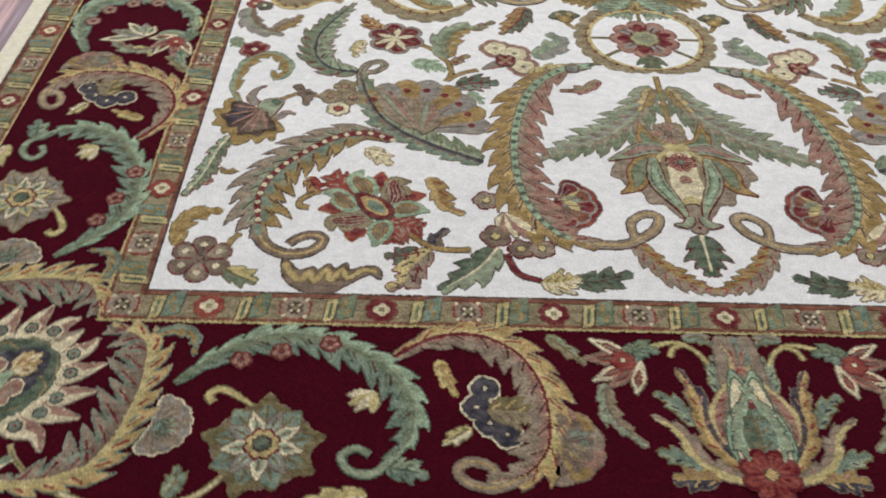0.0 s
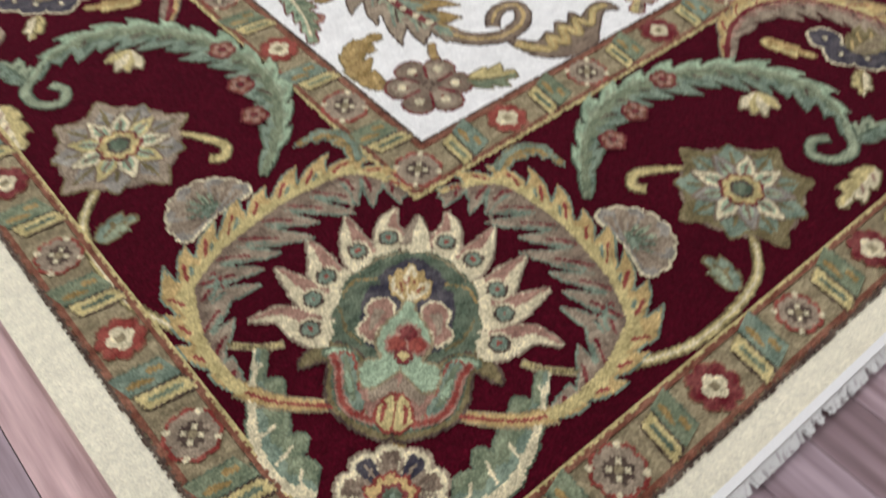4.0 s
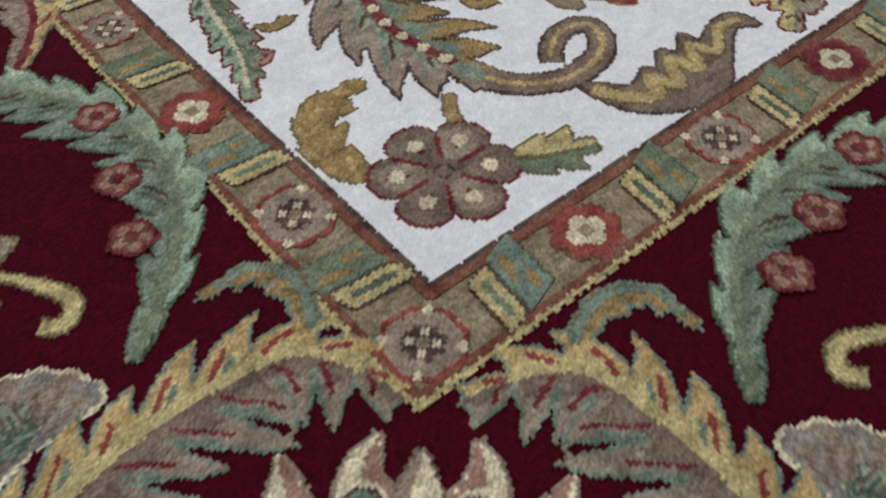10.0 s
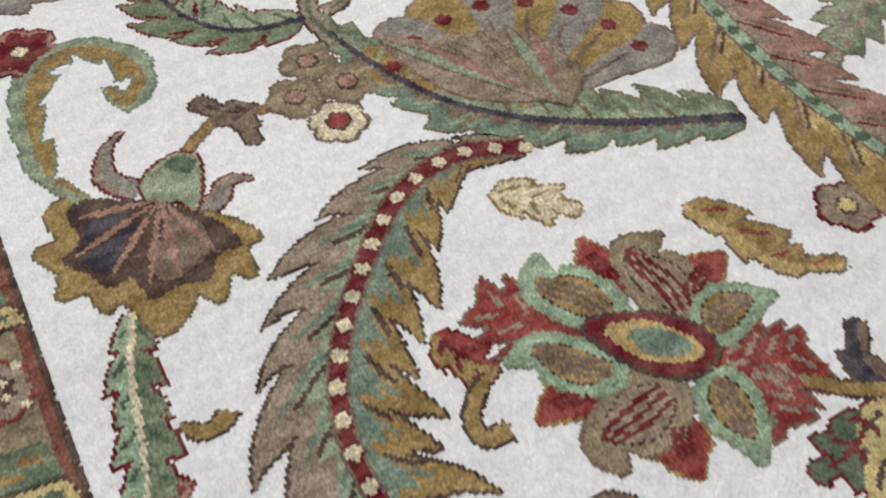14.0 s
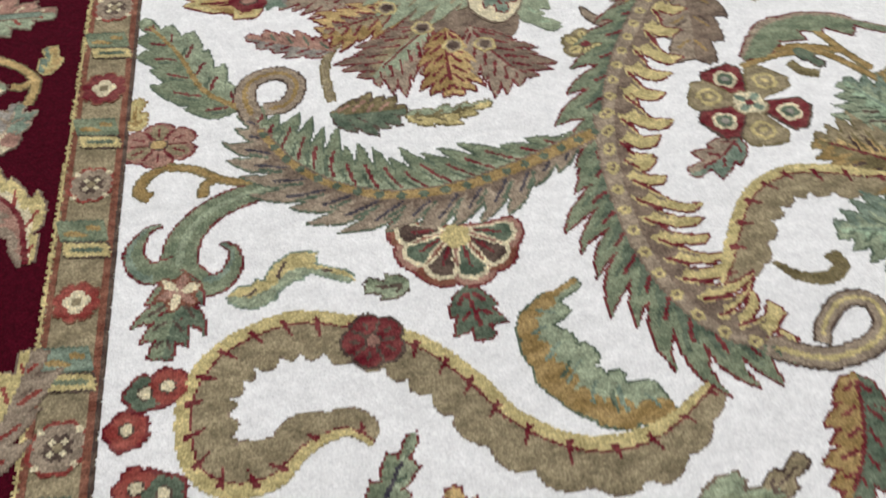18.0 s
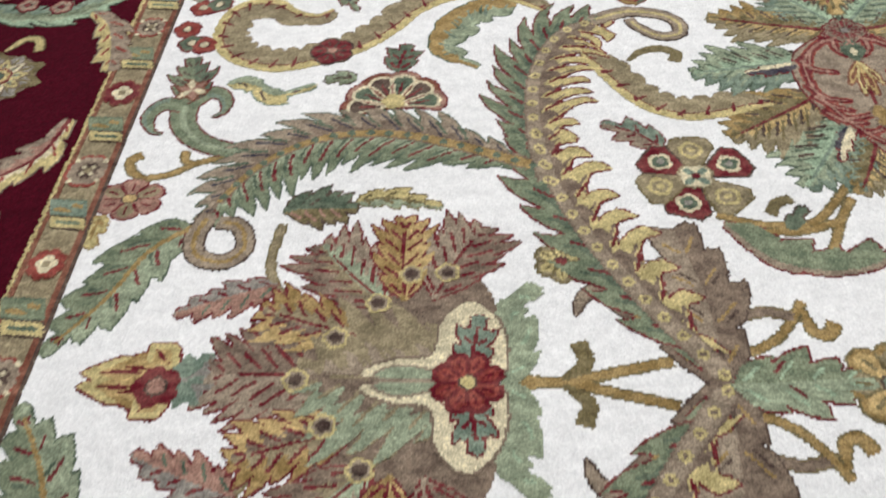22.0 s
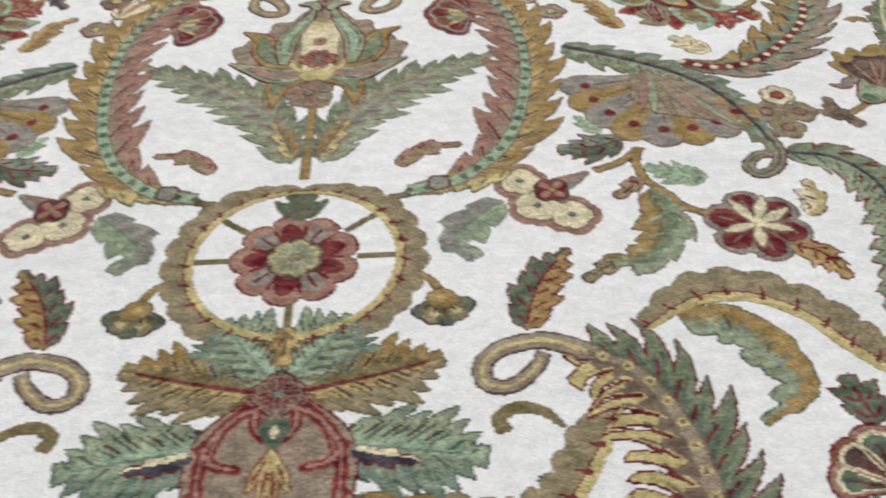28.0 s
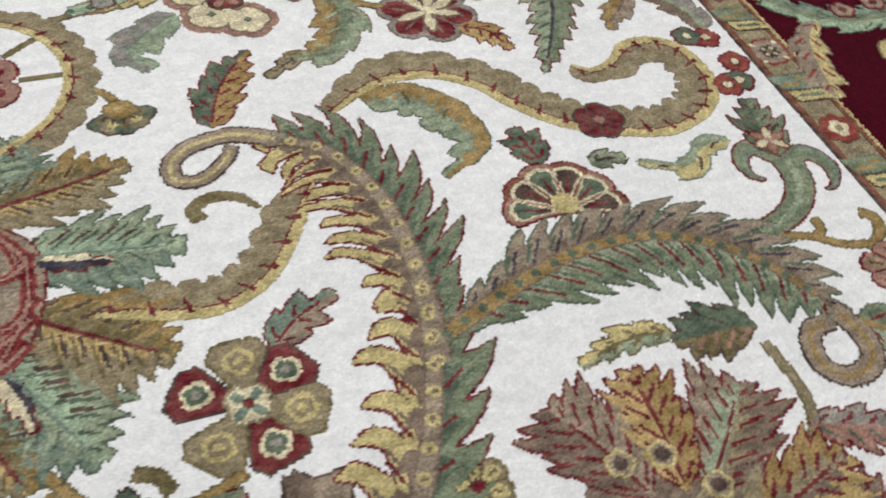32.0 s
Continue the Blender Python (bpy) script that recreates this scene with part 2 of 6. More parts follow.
def knots(polys):
    """The knots that a set of outlines covers: a mask, and the column and row of its first knot."""
    polys = [np.asarray(p, float) for p in polys]
    every = np.vstack(polys)
    (i0, j0), (i1, j1) = np.floor(every.min(0) / KNOT).astype(int) - 1, np.floor(every.max(0) / KNOT).astype(int) + 2
    mask = np.zeros((j1 - j0, i1 - i0), bool)
    for p in polys:
        (a0, b0), (a1, b1) = np.floor(p.min(0) / KNOT).astype(int) - 1, np.floor(p.max(0) / KNOT).astype(int) + 2
        ii, jj = np.meshgrid(np.arange(a0, a1), np.arange(b0, b1))
        off = CELL[ii % 256, jj % 256]
        q = np.roll(p, -1, axis=0)
        size = np.hypot(*(q - p).T).sum()
        area = abs((p[:, 0] * q[:, 1] - q[:, 0] * p[:, 1]).sum()) / 2
        hits = np.zeros(ii.shape, int)
        for du in (0.25, 0.75):
            for dv in (0.25, 0.75):
                x, y = (ii + du) * KNOT + off[..., 0], (jj + dv) * KNOT + off[..., 1]
                if x.size * len(p) < 60000:
                    ax, ay, bx, by = (v[:, None, None] for v in (p[:, 0], p[:, 1], q[:, 0], q[:, 1]))
                    left = (bx - ax) * (y - ay) > (x - ax) * (by - ay)
                    up, down = (ay <= y) & (by > y) & left, (ay > y) & (by <= y) & ~left
                    wind = up.sum(0) - down.sum(0)
                else:
                    wind = np.zeros(ii.shape, int)
                    for (ax, ay), (bx, by) in zip(p, q):
                        left = (bx - ax) * (y - ay) > (x - ax) * (by - ay)
                        wind += ((ay <= y) & (by > y) & left).astype(int) - ((ay > y) & (by <= y) & ~left).astype(int)
                hits += wind != 0
        mask[b0 - j0:b1 - j0, a0 - i0:a1 - i0] |= hits >= (1 if 2 * area / max(size, 1e-6) < 0.9 * KNOT else 2)
    return mask, i0, j0


def weave(polys):
    """Grid nodes and faces of a patch of cut pile, stepped knot by knot along its edges; each node stands for one above and one below."""
    mask, i0, j0 = knots(polys)
    runs = []
    for row in mask:
        d = np.diff(np.r_[0, row.astype(np.int8), 0])
        runs.append(list(zip(np.flatnonzero(d == 1).tolist(), np.flatnonzero(d == -1).tolist())))
    nodes = []
    for j in range(len(runs) + 1):
        ends = set()
        for k in (j - 1, j):
            if 0 <= k < len(runs):
                for r in runs[k]:
                    ends.update(r)
        nodes.append(sorted(ends))
    index, where, faces = {}, [], []

    def top(i, j):
        if (i, j) not in index:
            index[i, j] = len(where)
            where.append((i, j))
        return 2 * index[i, j]

    for j, row in enumerate(runs):
        for a, b in row:
            low = [top(i, j) for i in nodes[j] if a <= i <= b]
            high = [top(i, j + 1) for i in nodes[j + 1] if a <= i <= b]
            faces.append(tuple(low + high[::-1]))
            rim = [(high[0], low[0]), (low[-1], high[-1])]
            cols = [i for i in nodes[j] if a <= i <= b]
            rim += [(low[k], low[k + 1]) for k in range(len(cols) - 1) if j == 0 or not mask[j - 1, cols[k]]]
            cols = [i for i in nodes[j + 1] if a <= i <= b]
            rim += [(high[k + 1], high[k]) for k in range(len(cols) - 1) if j + 1 == len(runs) or not mask[j + 1, cols[k]]]
            faces += [(u, u + 1, v + 1, v) for u, v in rim]
    return np.array(where, int).reshape(-1, 2) + (i0, j0), faces


def laid(cloth, z, sx=1, sy=1, swap=0, deep=0.0007, flat=False):
    """Vertices and faces of a woven patch in its place, moved to another quarter or round the corner."""
    g, faces = cloth
    if swap:
        g = g[:, ::-1] + (ROUND, -ROUND)
    g = g * (sx, sy)
    if (sx * sy < 0) != bool(swap):
        faces = [f[::-1] for f in faces]
    p = g * KNOT + NODE[g[:, 0] % 256, g[:, 1] % 256]
    x, y = (p[:, 0] * CM, p[:, 1] * CM) if flat else lay(p[:, 0], p[:, 1])
    verts = np.empty((2 * len(g), 3))
    verts[0::2], verts[1::2] = np.c_[x, y, np.full(len(g), z)], np.c_[x, y, np.full(len(g), z - deep)]
    return verts.tolist(), faces


def area2(p):
    return sum(a[0] * b[1] - b[0] * a[1] for a, b in zip(p, p[1:] + p[:1]))


def lay(x, y):
    """Plan place on the rug as it lies: the hand-woven sheet is a little out of square."""
    x, y = x * CM, y * CM
    terms = (1, x, y, x * x, x * y, y * y)
    return x + sum(a * b for a, b in zip(OUT_X, terms)), y + sum(a * b for a, b in zip(OUT_Y, terms))


OUT_X = (0.0011, 0.0165, -0.003, 0.0028, 0.0049, 0.0008)
OUT_Y = (-0.0005, -0.0033, -0.0003, 0.0005, -0.0045, 0.0016)
ROUND = 283
DIAGONAL = ROUND * KNOT
count = [0]


def height(level):
    return -0.0016 + 0.00018 * level + 0.000004 * (count[0] % 27)


def patch(name, cloth, wool, level, sx=1, sy=1, swap=0):
    return mesh_of(name, *laid(cloth, height(level), sx, sy, swap), WOOL[wool])


QUADS = [(1, 1), (-1, 1), (1, -1), (-1, -1)]
ENDS = [(1, 1), (1, -1)]
SIDES = [(1, 1), (-1, 1)]
SWAPS = [(sx, sy, 1) for sx, sy in QUADS]
CORNERS = QUADS + [(sx, sy, 1) for sx, sy in QUADS]


def motif(name, label, pieces, quads=QUADS, level=1):
    """A knotted motif: its first piece is the ground shape, the others are woven into it. Mirrored into the quarters of the rug."""
    pieces = [(piece, weave(polys), wool, up) for piece, polys, wool, up in pieces if len(polys)]
    pieces = [p for p in pieces if len(p[1][0])]
    for sx, sy, *swap in quads:
        count[0] += 1
        top = None
        if sx > 0 > sy and quads is not ENDS or swap and (sx > 0 or sy > 0):
            whole_mesh(name, label, pieces, level, sx, sy, bool(swap))
            continue
        for piece, cloth, wool, up in pieces:
            ob = new(name if top is None else piece, patch(piece, cloth, wool, level + up, sx, sy, bool(swap)))
            ob.parent = rug if top is None else top
            if piece in ("veining", "tick", "eye_ring", "beading", "midrib_edge"):
                ob["kind"] = "stuff"
            if top is None:
                top = tagged(ob, label)


def whole_mesh(name, label, pieces, level, sx, sy, swap):
    """The same motif as one mesh of several wools."""
    verts, faces, which, wools = [], [], [], []
    for piece, cloth, wool, up in pieces:
        v, f = laid(cloth, height(level + up), sx, sy, swap)
        k = len(verts)
        verts += v
        faces += [tuple(i + k for i in q) for q in f]
        which += [len(wools)] * len(f)
        wools.append(wool)
    me = mesh_of(name, verts, faces, WOOL[wools[0]])
    for w in wools[1:]:
        me.materials.append(WOOL[w])
    me.polygons.foreach_set("material_index", which)
    ob = new(name, me)
    ob.parent = rug
    tagged(ob, label)


def strip(line, left, right):
    """The outline of a band along a line; left and right are widths, numbers or one a point."""
    t, nrm = normals(line)
    l = np.broadcast_to(np.asarray(left, float), len(line))[:, None]
    r = np.broadcast_to(np.asarray(right, float), len(line))[:, None]
    return np.vstack([line + nrm * l, (line - nrm * r)[::-1]])


def ribbon(line, left, right, run=9):
    """The same band in short lengths that overlap a little, so that curls may lie over themselves."""
    l = np.broadcast_to(np.asarray(left, float), len(line))
    r = np.broadcast_to(np.asarray(right, float), len(line))
    t, nrm = normals(line)
    out = []
    for i in range(0, len(line) - 1, run):
        j = slice(max(0, i - 1), min(len(line), i + run + 1))
        if len(line) - i <= 3 and out:
            break
        if len(line) - i - run <= 3:
            j = slice(max(0, i - 1), len(line))
        out.append(np.vstack([line[j] + nrm[j] * l[j][:, None], (line[j] - nrm[j] * r[j][:, None])[::-1]]))
    return out


def grow(poly, d):
    """The outline moved outward by d."""
    p = np.asarray(poly, float)
    if area2([tuple(q) for q in p]) < 0:
        p = p[::-1]
    a, b = np.roll(p, 1, axis=0), np.roll(p, -1, axis=0)
    t = b - a
    t /= np.maximum(np.hypot(*t.T), 1e-9)[:, None]
    return p + np.c_[t[:, 1], -t[:, 0]] * d


# ---- the room ----
FLOOR_Z = -0.012
tagged(new("floor", block(-4.6, -5.0, FLOOR_Z - 0.06, 4.6, 5.4, FLOOR_Z - 0.0015, JOINT, "floor")), "dark underlay and joints of a wood laminate floor", "floor", kind="structure")
for name, b in (("wall_west", (-4.7, -5.1, -0.1, -4.6, 5.5, 3.0)), ("wall_east", (4.6, -5.1, -0.1, 4.7, 5.5, 3.0)),
                ("wall_south", (-4.6, -5.1, -0.1, 4.6, -5.0, 3.0)), ("wall_north", (-4.6, 5.4, -0.1, 4.6, 5.5, 3.0))):
    tagged(new(name, block(*b, WALL, name)), "plain off-white painted showroom wall", "wall", kind="structure")
tagged(new("ceiling", block(-4.7, -5.1, 3.0, 4.7, 5.5, 3.1, WALL, "ceiling")), "plain white showroom ceiling", "ceiling", kind="structure")

# ---- the rug ----
rug = tagged(new("rug"), "hand-knotted wool rug, ivory field with scrolling acanthus, maroon border", "rug")
FX, FY = 80.1, 135.5      # field
IX, IY = 85.6, 141.2      # outside of the inner guard stripe
BX, BY = 111.4, 169.6     # outside of the maroon border
OX, OY = 117.4, 175.8     # outside of the outer guard stripe
EX, EY = 121.2, 178.9     # edge of the cream band


def rect(x, y):
    return [(-x, -y), (x, -y), (x, y), (-x, y)]


def ground(name, x, y, wool, level, label):
    """A sheet of pile out to the half sizes x and y."""
    z = -0.0016 + 0.00018 * level
    c = rect(x, y)
    p = []
    for (ax, ay), (bx, by) in zip(c, c[1:] + c[:1]):
        p += [lay(ax + (bx - ax) * k / 60, ay + (by - ay) * k / 60) for k in range(60)]
    n = len(p)
    v = [(a, b, z) for a, b in p] + [(a, b, FLOOR_Z) for a, b in p]
    f = [tuple(range(n))] + [((i + 1) % n, i, n + i, n + (i + 1) % n) for i in range(n)]
    ob = new(name, mesh_of(name, v, f, WOOL[wool]))
    ob.parent = rug
    return tagged(ob, label)


ground("edge_band", EX, EY, "band", -4, "plain cream wool outer band")
ground("outer_guard_stripe", OX, OY, "olive", -3, "tan guard stripe with small flowers")
ground("main_border", BX, BY, "maroon", -2, "deep maroon main border")
ground("inner_guard_stripe", IX, IY, "olive", -1, "tan guard stripe with small flowers")
ground("field", FX, FY, "ivory", 0, "ivory wool field")


# ---- kinds of motif ----
def twin(both):
    """Adds to a list of outlines their mirror images: across the length, the width or a corner's diagonal."""
    turn = {"x": lambda p: p * (-1, 1), "y": lambda p: p * (1, -1), "d": lambda p: p[:, ::-1] + (DIAGONAL, -DIAGONAL)}.get(both)
    return (lambda ps: list(ps) + [turn(np.asarray(p, float)) for p in ps]) if turn else (lambda ps: ps)


def bell(s, kind):
    if kind == "leaf":
        return np.sin(np.pi * np.clip(0.06 + 0.94 * s, 0, 1) ** 0.75) ** 0.8
    if kind == "taper":
        return np.clip(1.15 * (0.45 + 1.6 * s) * (1 - s) ** 0.75, 0.06, 1)
    if kind == "even":
        return np.clip(np.minimum(0.12 + 3.6 * s, 4 * (1 - s) + 0.15), 0, 1)
    return np.clip(1 - 0.85 * s, 0.1, 1)


FORWARD = ((-0.02, 1.0), (0.12, 0.66), (0.26, 0.34), (0.48, 0.1), (0.86, -0.1), (0.8, 0.16), (0.84, 0.5), (1.0, 1.0))
HOOKED = ((0.0, 1.0), (0.3, 0.8), (0.42, 0.52), (0.38, 0.28), (0.2, 0.0), (-0.02, -0.34), (0.46, -0.1), (0.7, 0.14), (0.9, 0.5), (1.02, 1.0))
LOBED = ((0.0, 1.0), (0.02, 0.5), (0.16, 0.16), (0.42, 0.0), (0.72, 0.06), (0.92, 0.36), (1.0, 1.0))


def teeth_side(line, width, n, depth, lean, kind, sign, fine=0.0, shape=FORWARD):
    """The teeth of a leaf on one side of its spine, from base to tip: one outline a tooth, and the middle line of each."""
    t, nrm = normals(line)
    m = len(line)
    pitch = np.hypot(*np.diff(line, axis=0).T).sum() / max(n, 1)
    out, lines = [], []

    def at(s, off):
        u = s * (m - 1)
        i = min(m - 1, max(0, int(round(u))))
        over = max(0.0, u - (m - 1)) / (m - 1) * n * pitch
        return line[i] + sign * nrm[i] * off + t[i] * min(over, 0.9 * pitch)

    for k in range(n):
        w = width * bell(min(1, (k + 0.6) / n), kind) * (1.06 + 0.14 * math.sin(k * 2.4))
        shear = (0.25 if shape is LOBED else 1.25 * lean) / max(pitch, 0.1)
        d = min(0.9, depth * (0.92 + 0.1 * math.sin(k * 1.7)))
        edge = [at((k + a + shear * w * (1 - b * d)) / n, w * (1 - b * d)) for a, b in shape]
        base = [at((k + u) / n, -0.1) for u in (1.05, 0.5, -0.05)]
        poly = np.array(edge + base)
        if fine:
            poly = grow(poly, fine)
        out.append(poly)
        lines.append([at((k + a + shear * w * b) / n, w * b) for a, b in ((0.3, 0.1), (0.38, 0.3), (0.46, 0.5), (0.52, 0.7))])
    return out, lines


def frond(name, label, pts, wl, wr, n, wools, depth=0.45, lean=0.5, kind="taper", quads=QUADS, level=1, edge="dark", rib=None, bead=None, streak=None, rw=0.35, fine=0.2, both=False, inner=None, shapes=(FORWARD, FORWARD), heart=None):
    """A toothed leaf along a spine: outline, two blades, streaks along the teeth, midrib and beads. wools: of the two blades."""
    line = along(smooth(pts), 0.3)
    mirror = twin(both)
    L, tl = teeth_side(line, wl, n, depth, lean, kind, 1, 0, shapes[0])
    R, tr = teeth_side(line, wr, n, depth, lean, kind, -1, 0, shapes[1])
    tip = line[-1]
    end = bell(0.97, kind)
    point = np.array([line[-4] + normals(line)[1][-4] * wl * 0.5 * end, tip + normals(line)[0][-1] * 0.5, line[-4] - normals(line)[1][-4] * wr * 0.5 * end])
    whole = [grow(p, fine) for p in L + R + [point]]
    pieces = [("outline", mirror(whole), edge, 0), ("blade", mirror(L + [point] + ribbon(line, 0.3, 0.1)), wools[0], 1), ("blade", mirror(R + ribbon(line, 0.05, 0.3)), wools[1], 1.3)]
    if inner:
        for side, w, wool, shape in ((1, wl, inner[0], shapes[0]), (-1, wr, inner[1], shapes[1])):
            if wool:
                pieces.append(("inlay", mirror(teeth_side(line, 0.42 * w, n, 0.6, lean, kind, side, 0, shape)[0] + ribbon(line[: int(len(line) * 0.9)], 0.25, 0.25)), wool, 1.7 + 0.2 * side))
    if streak:
        sl, sr = (streak, streak) if isinstance(streak, str) else streak
        for lines, up, sw in ((tl, 0, sl), (tr, 0.12, sr)):
            polys, thin = [], []
            for q in lines:
                q = smooth(q, 4)
                ln = np.hypot(*(q[-1] - q[0]))
                if ln < 0.8:
                    continue
                wide = 0.1 + 0.024 * min(ln, 5.0)
                polys.append(strip(q[1:-1], wide * 0.6, wide * 0.6))
                if ln > 2.4:
                    t, nrm = normals(q)
                    thin.append(strip(q[2:-3] + nrm[2:-3] * 0.55, 0.13, 0.13))
            if thin:
                pieces.append(("veining", mirror(thin), edge if sw != edge else "dark", 2.3 + up))
            if polys and sw:
                pieces.append(("veining", mirror(polys), sw, 2 + up))
    if not rib and not streak and min(wl, wr) >= 0.9:
        pieces.append(("veining", mirror(ribbon(line[2:max(6, int(len(line) * 0.86))], 0.13, 0.13) + [strip(smooth(q, 3)[1:-2], 0.09, 0.09) for q in tl + tr if np.hypot(*(q[-1] - q[0])) > 1.0]), edge, 2))
    if rib:
        k = max(3, int(len(line) * 0.94))
        taper = rw * np.linspace(1, 0.45, k)
        if rw >= 0.6:
            pieces.append(("midrib_edge", mirror(ribbon(line[:k], taper + 0.22, taper + 0.22)), "brown" if rib != "brown" else "dark", 2.6))
        pieces.append(("midrib", mirror(ribbon(line[:k], taper, taper)), rib, 3))
    if bead:
        spots = along(line[: int(len(line) * 0.92)], 2.1 * rw + 0.6)
        ring = np.array([(math.cos(a), math.sin(a)) for a in np.linspace(0, 2 * math.pi, 9)[:-1]])
        pieces.append(("beading", mirror([p + 0.66 * rw * ring for p in spots]), bead, 4))
        if heart:
            pieces.append(("beading", mirror([p + 0.26 * rw * ring for p in spots]), heart, 4.5))
    motif(name, label, pieces, quads, level)


def vine(name, label, pts, w, wool, quads=QUADS, level=1, edge="dark", w1=None, core=None, both=False, fine=0.2):
    """A stem or tendril of even or tapering width."""
    line = along(smooth(pts), 0.3)
    ws = np.linspace(w, w if w1 is None else w1, len(line)) / 2
    if w1 and w1 > w:
        ws = ws * np.clip(0.35 + 2.5 * np.linspace(0, 1, len(line)), 0, 1)
    mirror = twin(both)
    pieces = [("outline", mirror(ribbon(line, ws + fine, ws + fine)), edge, 0), ("stem", mirror(ribbon(line, ws, ws)), wool, 1)]
    if core:
        pieces.append(("core", mirror(ribbon(line[2:-2], ws[2:-2] * 0.24, ws[2:-2] * 0.24)), core, 2))
    motif(name, label, pieces, quads, level)


def lobes(c, r, n, dent=0.2, turn=0.0, squash=1.0, tilt=0.0, a0=0.0, a1=360.0):
    """A lobed round outline."""
    a = np.radians(np.linspace(a0, a1, 10 * n + 1))
    k = (a - math.radians(a0)) / math.radians(a1 - a0) * n
    rad = r * (1 - dent * (1 - np.abs(np.sin(np.pi * k)) ** 0.6))
    x, y = rad * np.cos(a + math.radians(turn)), squash * rad * np.sin(a + math.radians(turn))
    ct, st = math.cos(math.radians(tilt)), math.sin(math.radians(tilt))
    p = np.c_[c[0] + ct * x - st * y, c[1] + st * x + ct * y]
    return p[:-1] if a1 - a0 > 359 else np.vstack([p, [c]])


def ring_spots(c, r, n, size, turn=0.0, squash=1.0, tilt=0.0, long=1.0):
    """n small ovals set round a centre, pointing outward."""
    out = []
    ct, st = math.cos(math.radians(tilt)), math.sin(math.radians(tilt))
    for k in range(n):
        a = 2 * math.pi * k / n + math.radians(turn)
        p = []
        for b in np.linspace(0, 2 * math.pi, 11)[:-1]:
            u, v = r + size * long * math.cos(b), size * math.sin(b)
            x, y = u * math.cos(a) - v * math.sin(a), squash * (u * math.sin(a) + v * math.cos(a))
            p.append((c[0] + ct * x - st * y, c[1] + st * x + ct * y))
        out.append(np.array(p))
    return out


def disc(c, r, squash=1.0, tilt=0.0):
    return ring_spots(c, 0, 1, r, 0, squash, tilt)[0]


def wedge_at(c, r0, r1, angle, half):
    """A petal that widens outward from a centre, its outer edge slightly notched."""
    out = []
    for r, h in ((r0, -0.75), (0.6 * r1, -1.0), (0.86 * r1, -1.0), (0.99 * r1, -0.6), (0.96 * r1, 0.0), (0.99 * r1, 0.6), (0.86 * r1, 1.0), (0.6 * r1, 1.0), (r0, 0.75)):
        a = math.radians(angle + h * half)
        out.append((c[0] + r * math.cos(a), c[1] + r * math.sin(a)))
    return np.array(out)


def rosette(name, label, c, r, n, wool, petal=None, eye=None, heart=None, quads=QUADS, level=1, edge="dark", dent=0.2, turn=0.0, squash=1.0, tilt=0.0, long=1.5, size=0.24, hr=0.2, wedge=0.0):
    """A round flower: lobed ground, a separate spot in each petal, a heart."""
    pieces = [("outline", [lobes(c, r + 0.22, n, dent, turn, squash, tilt)], edge, 0), ("corolla", [lobes(c, r - 0.08, n, dent, turn, squash, tilt)], wool, 1)]
    if petal:
        spots = [wedge_at(c, r * 0.26, r * 0.9, turn + 360 * (k + 0.5) / n, wedge) for k in range(n)] if wedge else ring_spots(c, r * 0.56, n, r * size, turn + 180 / n, squash, tilt, long)
        for k, q in enumerate(spots):
            pieces.append(("petal", [q], petal if isinstance(petal, str) else petal[k % len(petal)], 2 + 0.04 * k))
    if petal and r > 2.2:
        pieces.append(("veining", ring_spots(c, r * 0.5, n, r * 0.035, turn, squash, tilt, 8) + ring_spots(c, r * 0.6, n, r * 0.03, turn + 180 / n, squash, tilt, 6), edge, 2.7))
    if eye:
        pieces.append(("eye_ring", ring_spots(c, r * 0.62, n, r * size * 0.42, turn + 180 / n, squash, tilt), eye, 3))
    if heart:
        pieces.append(("heart", [lobes(c, r * hr * 1.3, 6, 0.15, 0, squash, tilt)], "dark", 3))
        pieces.append(("heart", [lobes(c, r * hr, 6, 0.15, 0, squash, tilt)], heart, 4))
    motif(name, label, pieces, quads, level)


def scallop(name, label, pts, w, wool, rail, side=-1, step=2.6, quads=QUADS, level=1, tick="crimson", both=False):
    """A band of rounded lobes along one side of a rail, with small dark red ticks."""
    line = along(smooth(pts), 0.3)
    t, nrm = normals(line)
    d = np.r_[0, np.cumsum(np.hypot(*np.diff(line, axis=0).T))]
    n = max(2, round(d[-1] / step))
    s = d / d[-1]
    end = np.clip(np.minimum(s * 6, (1 - s) * 6) + 0.35, 0, 1)
    off = w * end * (0.76 + 0.24 * np.abs(np.sin(np.pi * s * n)) ** 0.6)
    zero = np.zeros(len(line))
    lr = (off, zero) if side > 0 else (zero, off)
    mirror = twin(both)
    ticks = []
    for k in range(n):
        i = min(len(line) - 2, int((k + 0.5) / n * len(line)))
        a = line[i] + side * nrm[i] * 0.1 * w
        ticks.append(np.array([a - t[i] * 0.12 * step, a + side * nrm[i] * w * 0.42 * end[i] + t[i] * 0.16 * step, a + t[i] * 0.06 * step]))
    seam = line + side * nrm * (0.22 * w * end)[:, None]
    rail_w = 0.2 * w * end
    pieces = [("outline", mirror(ribbon(line, lr[0] + 0.12, lr[1] + 0.12)), "brown", 0), ("band", mirror(ribbon(line, *lr)), wool, 1),
              ("seam", mirror(ribbon(seam, 0.1, 0.1)), tick, 2), ("rail", mirror(ribbon(line, rail_w * 0.2 if side < 0 else rail_w, rail_w if side < 0 else rail_w * 0.2)), rail, 3), ("tick", mirror(ticks), tick, 4)]
    motif(name, label, pieces, quads, level)


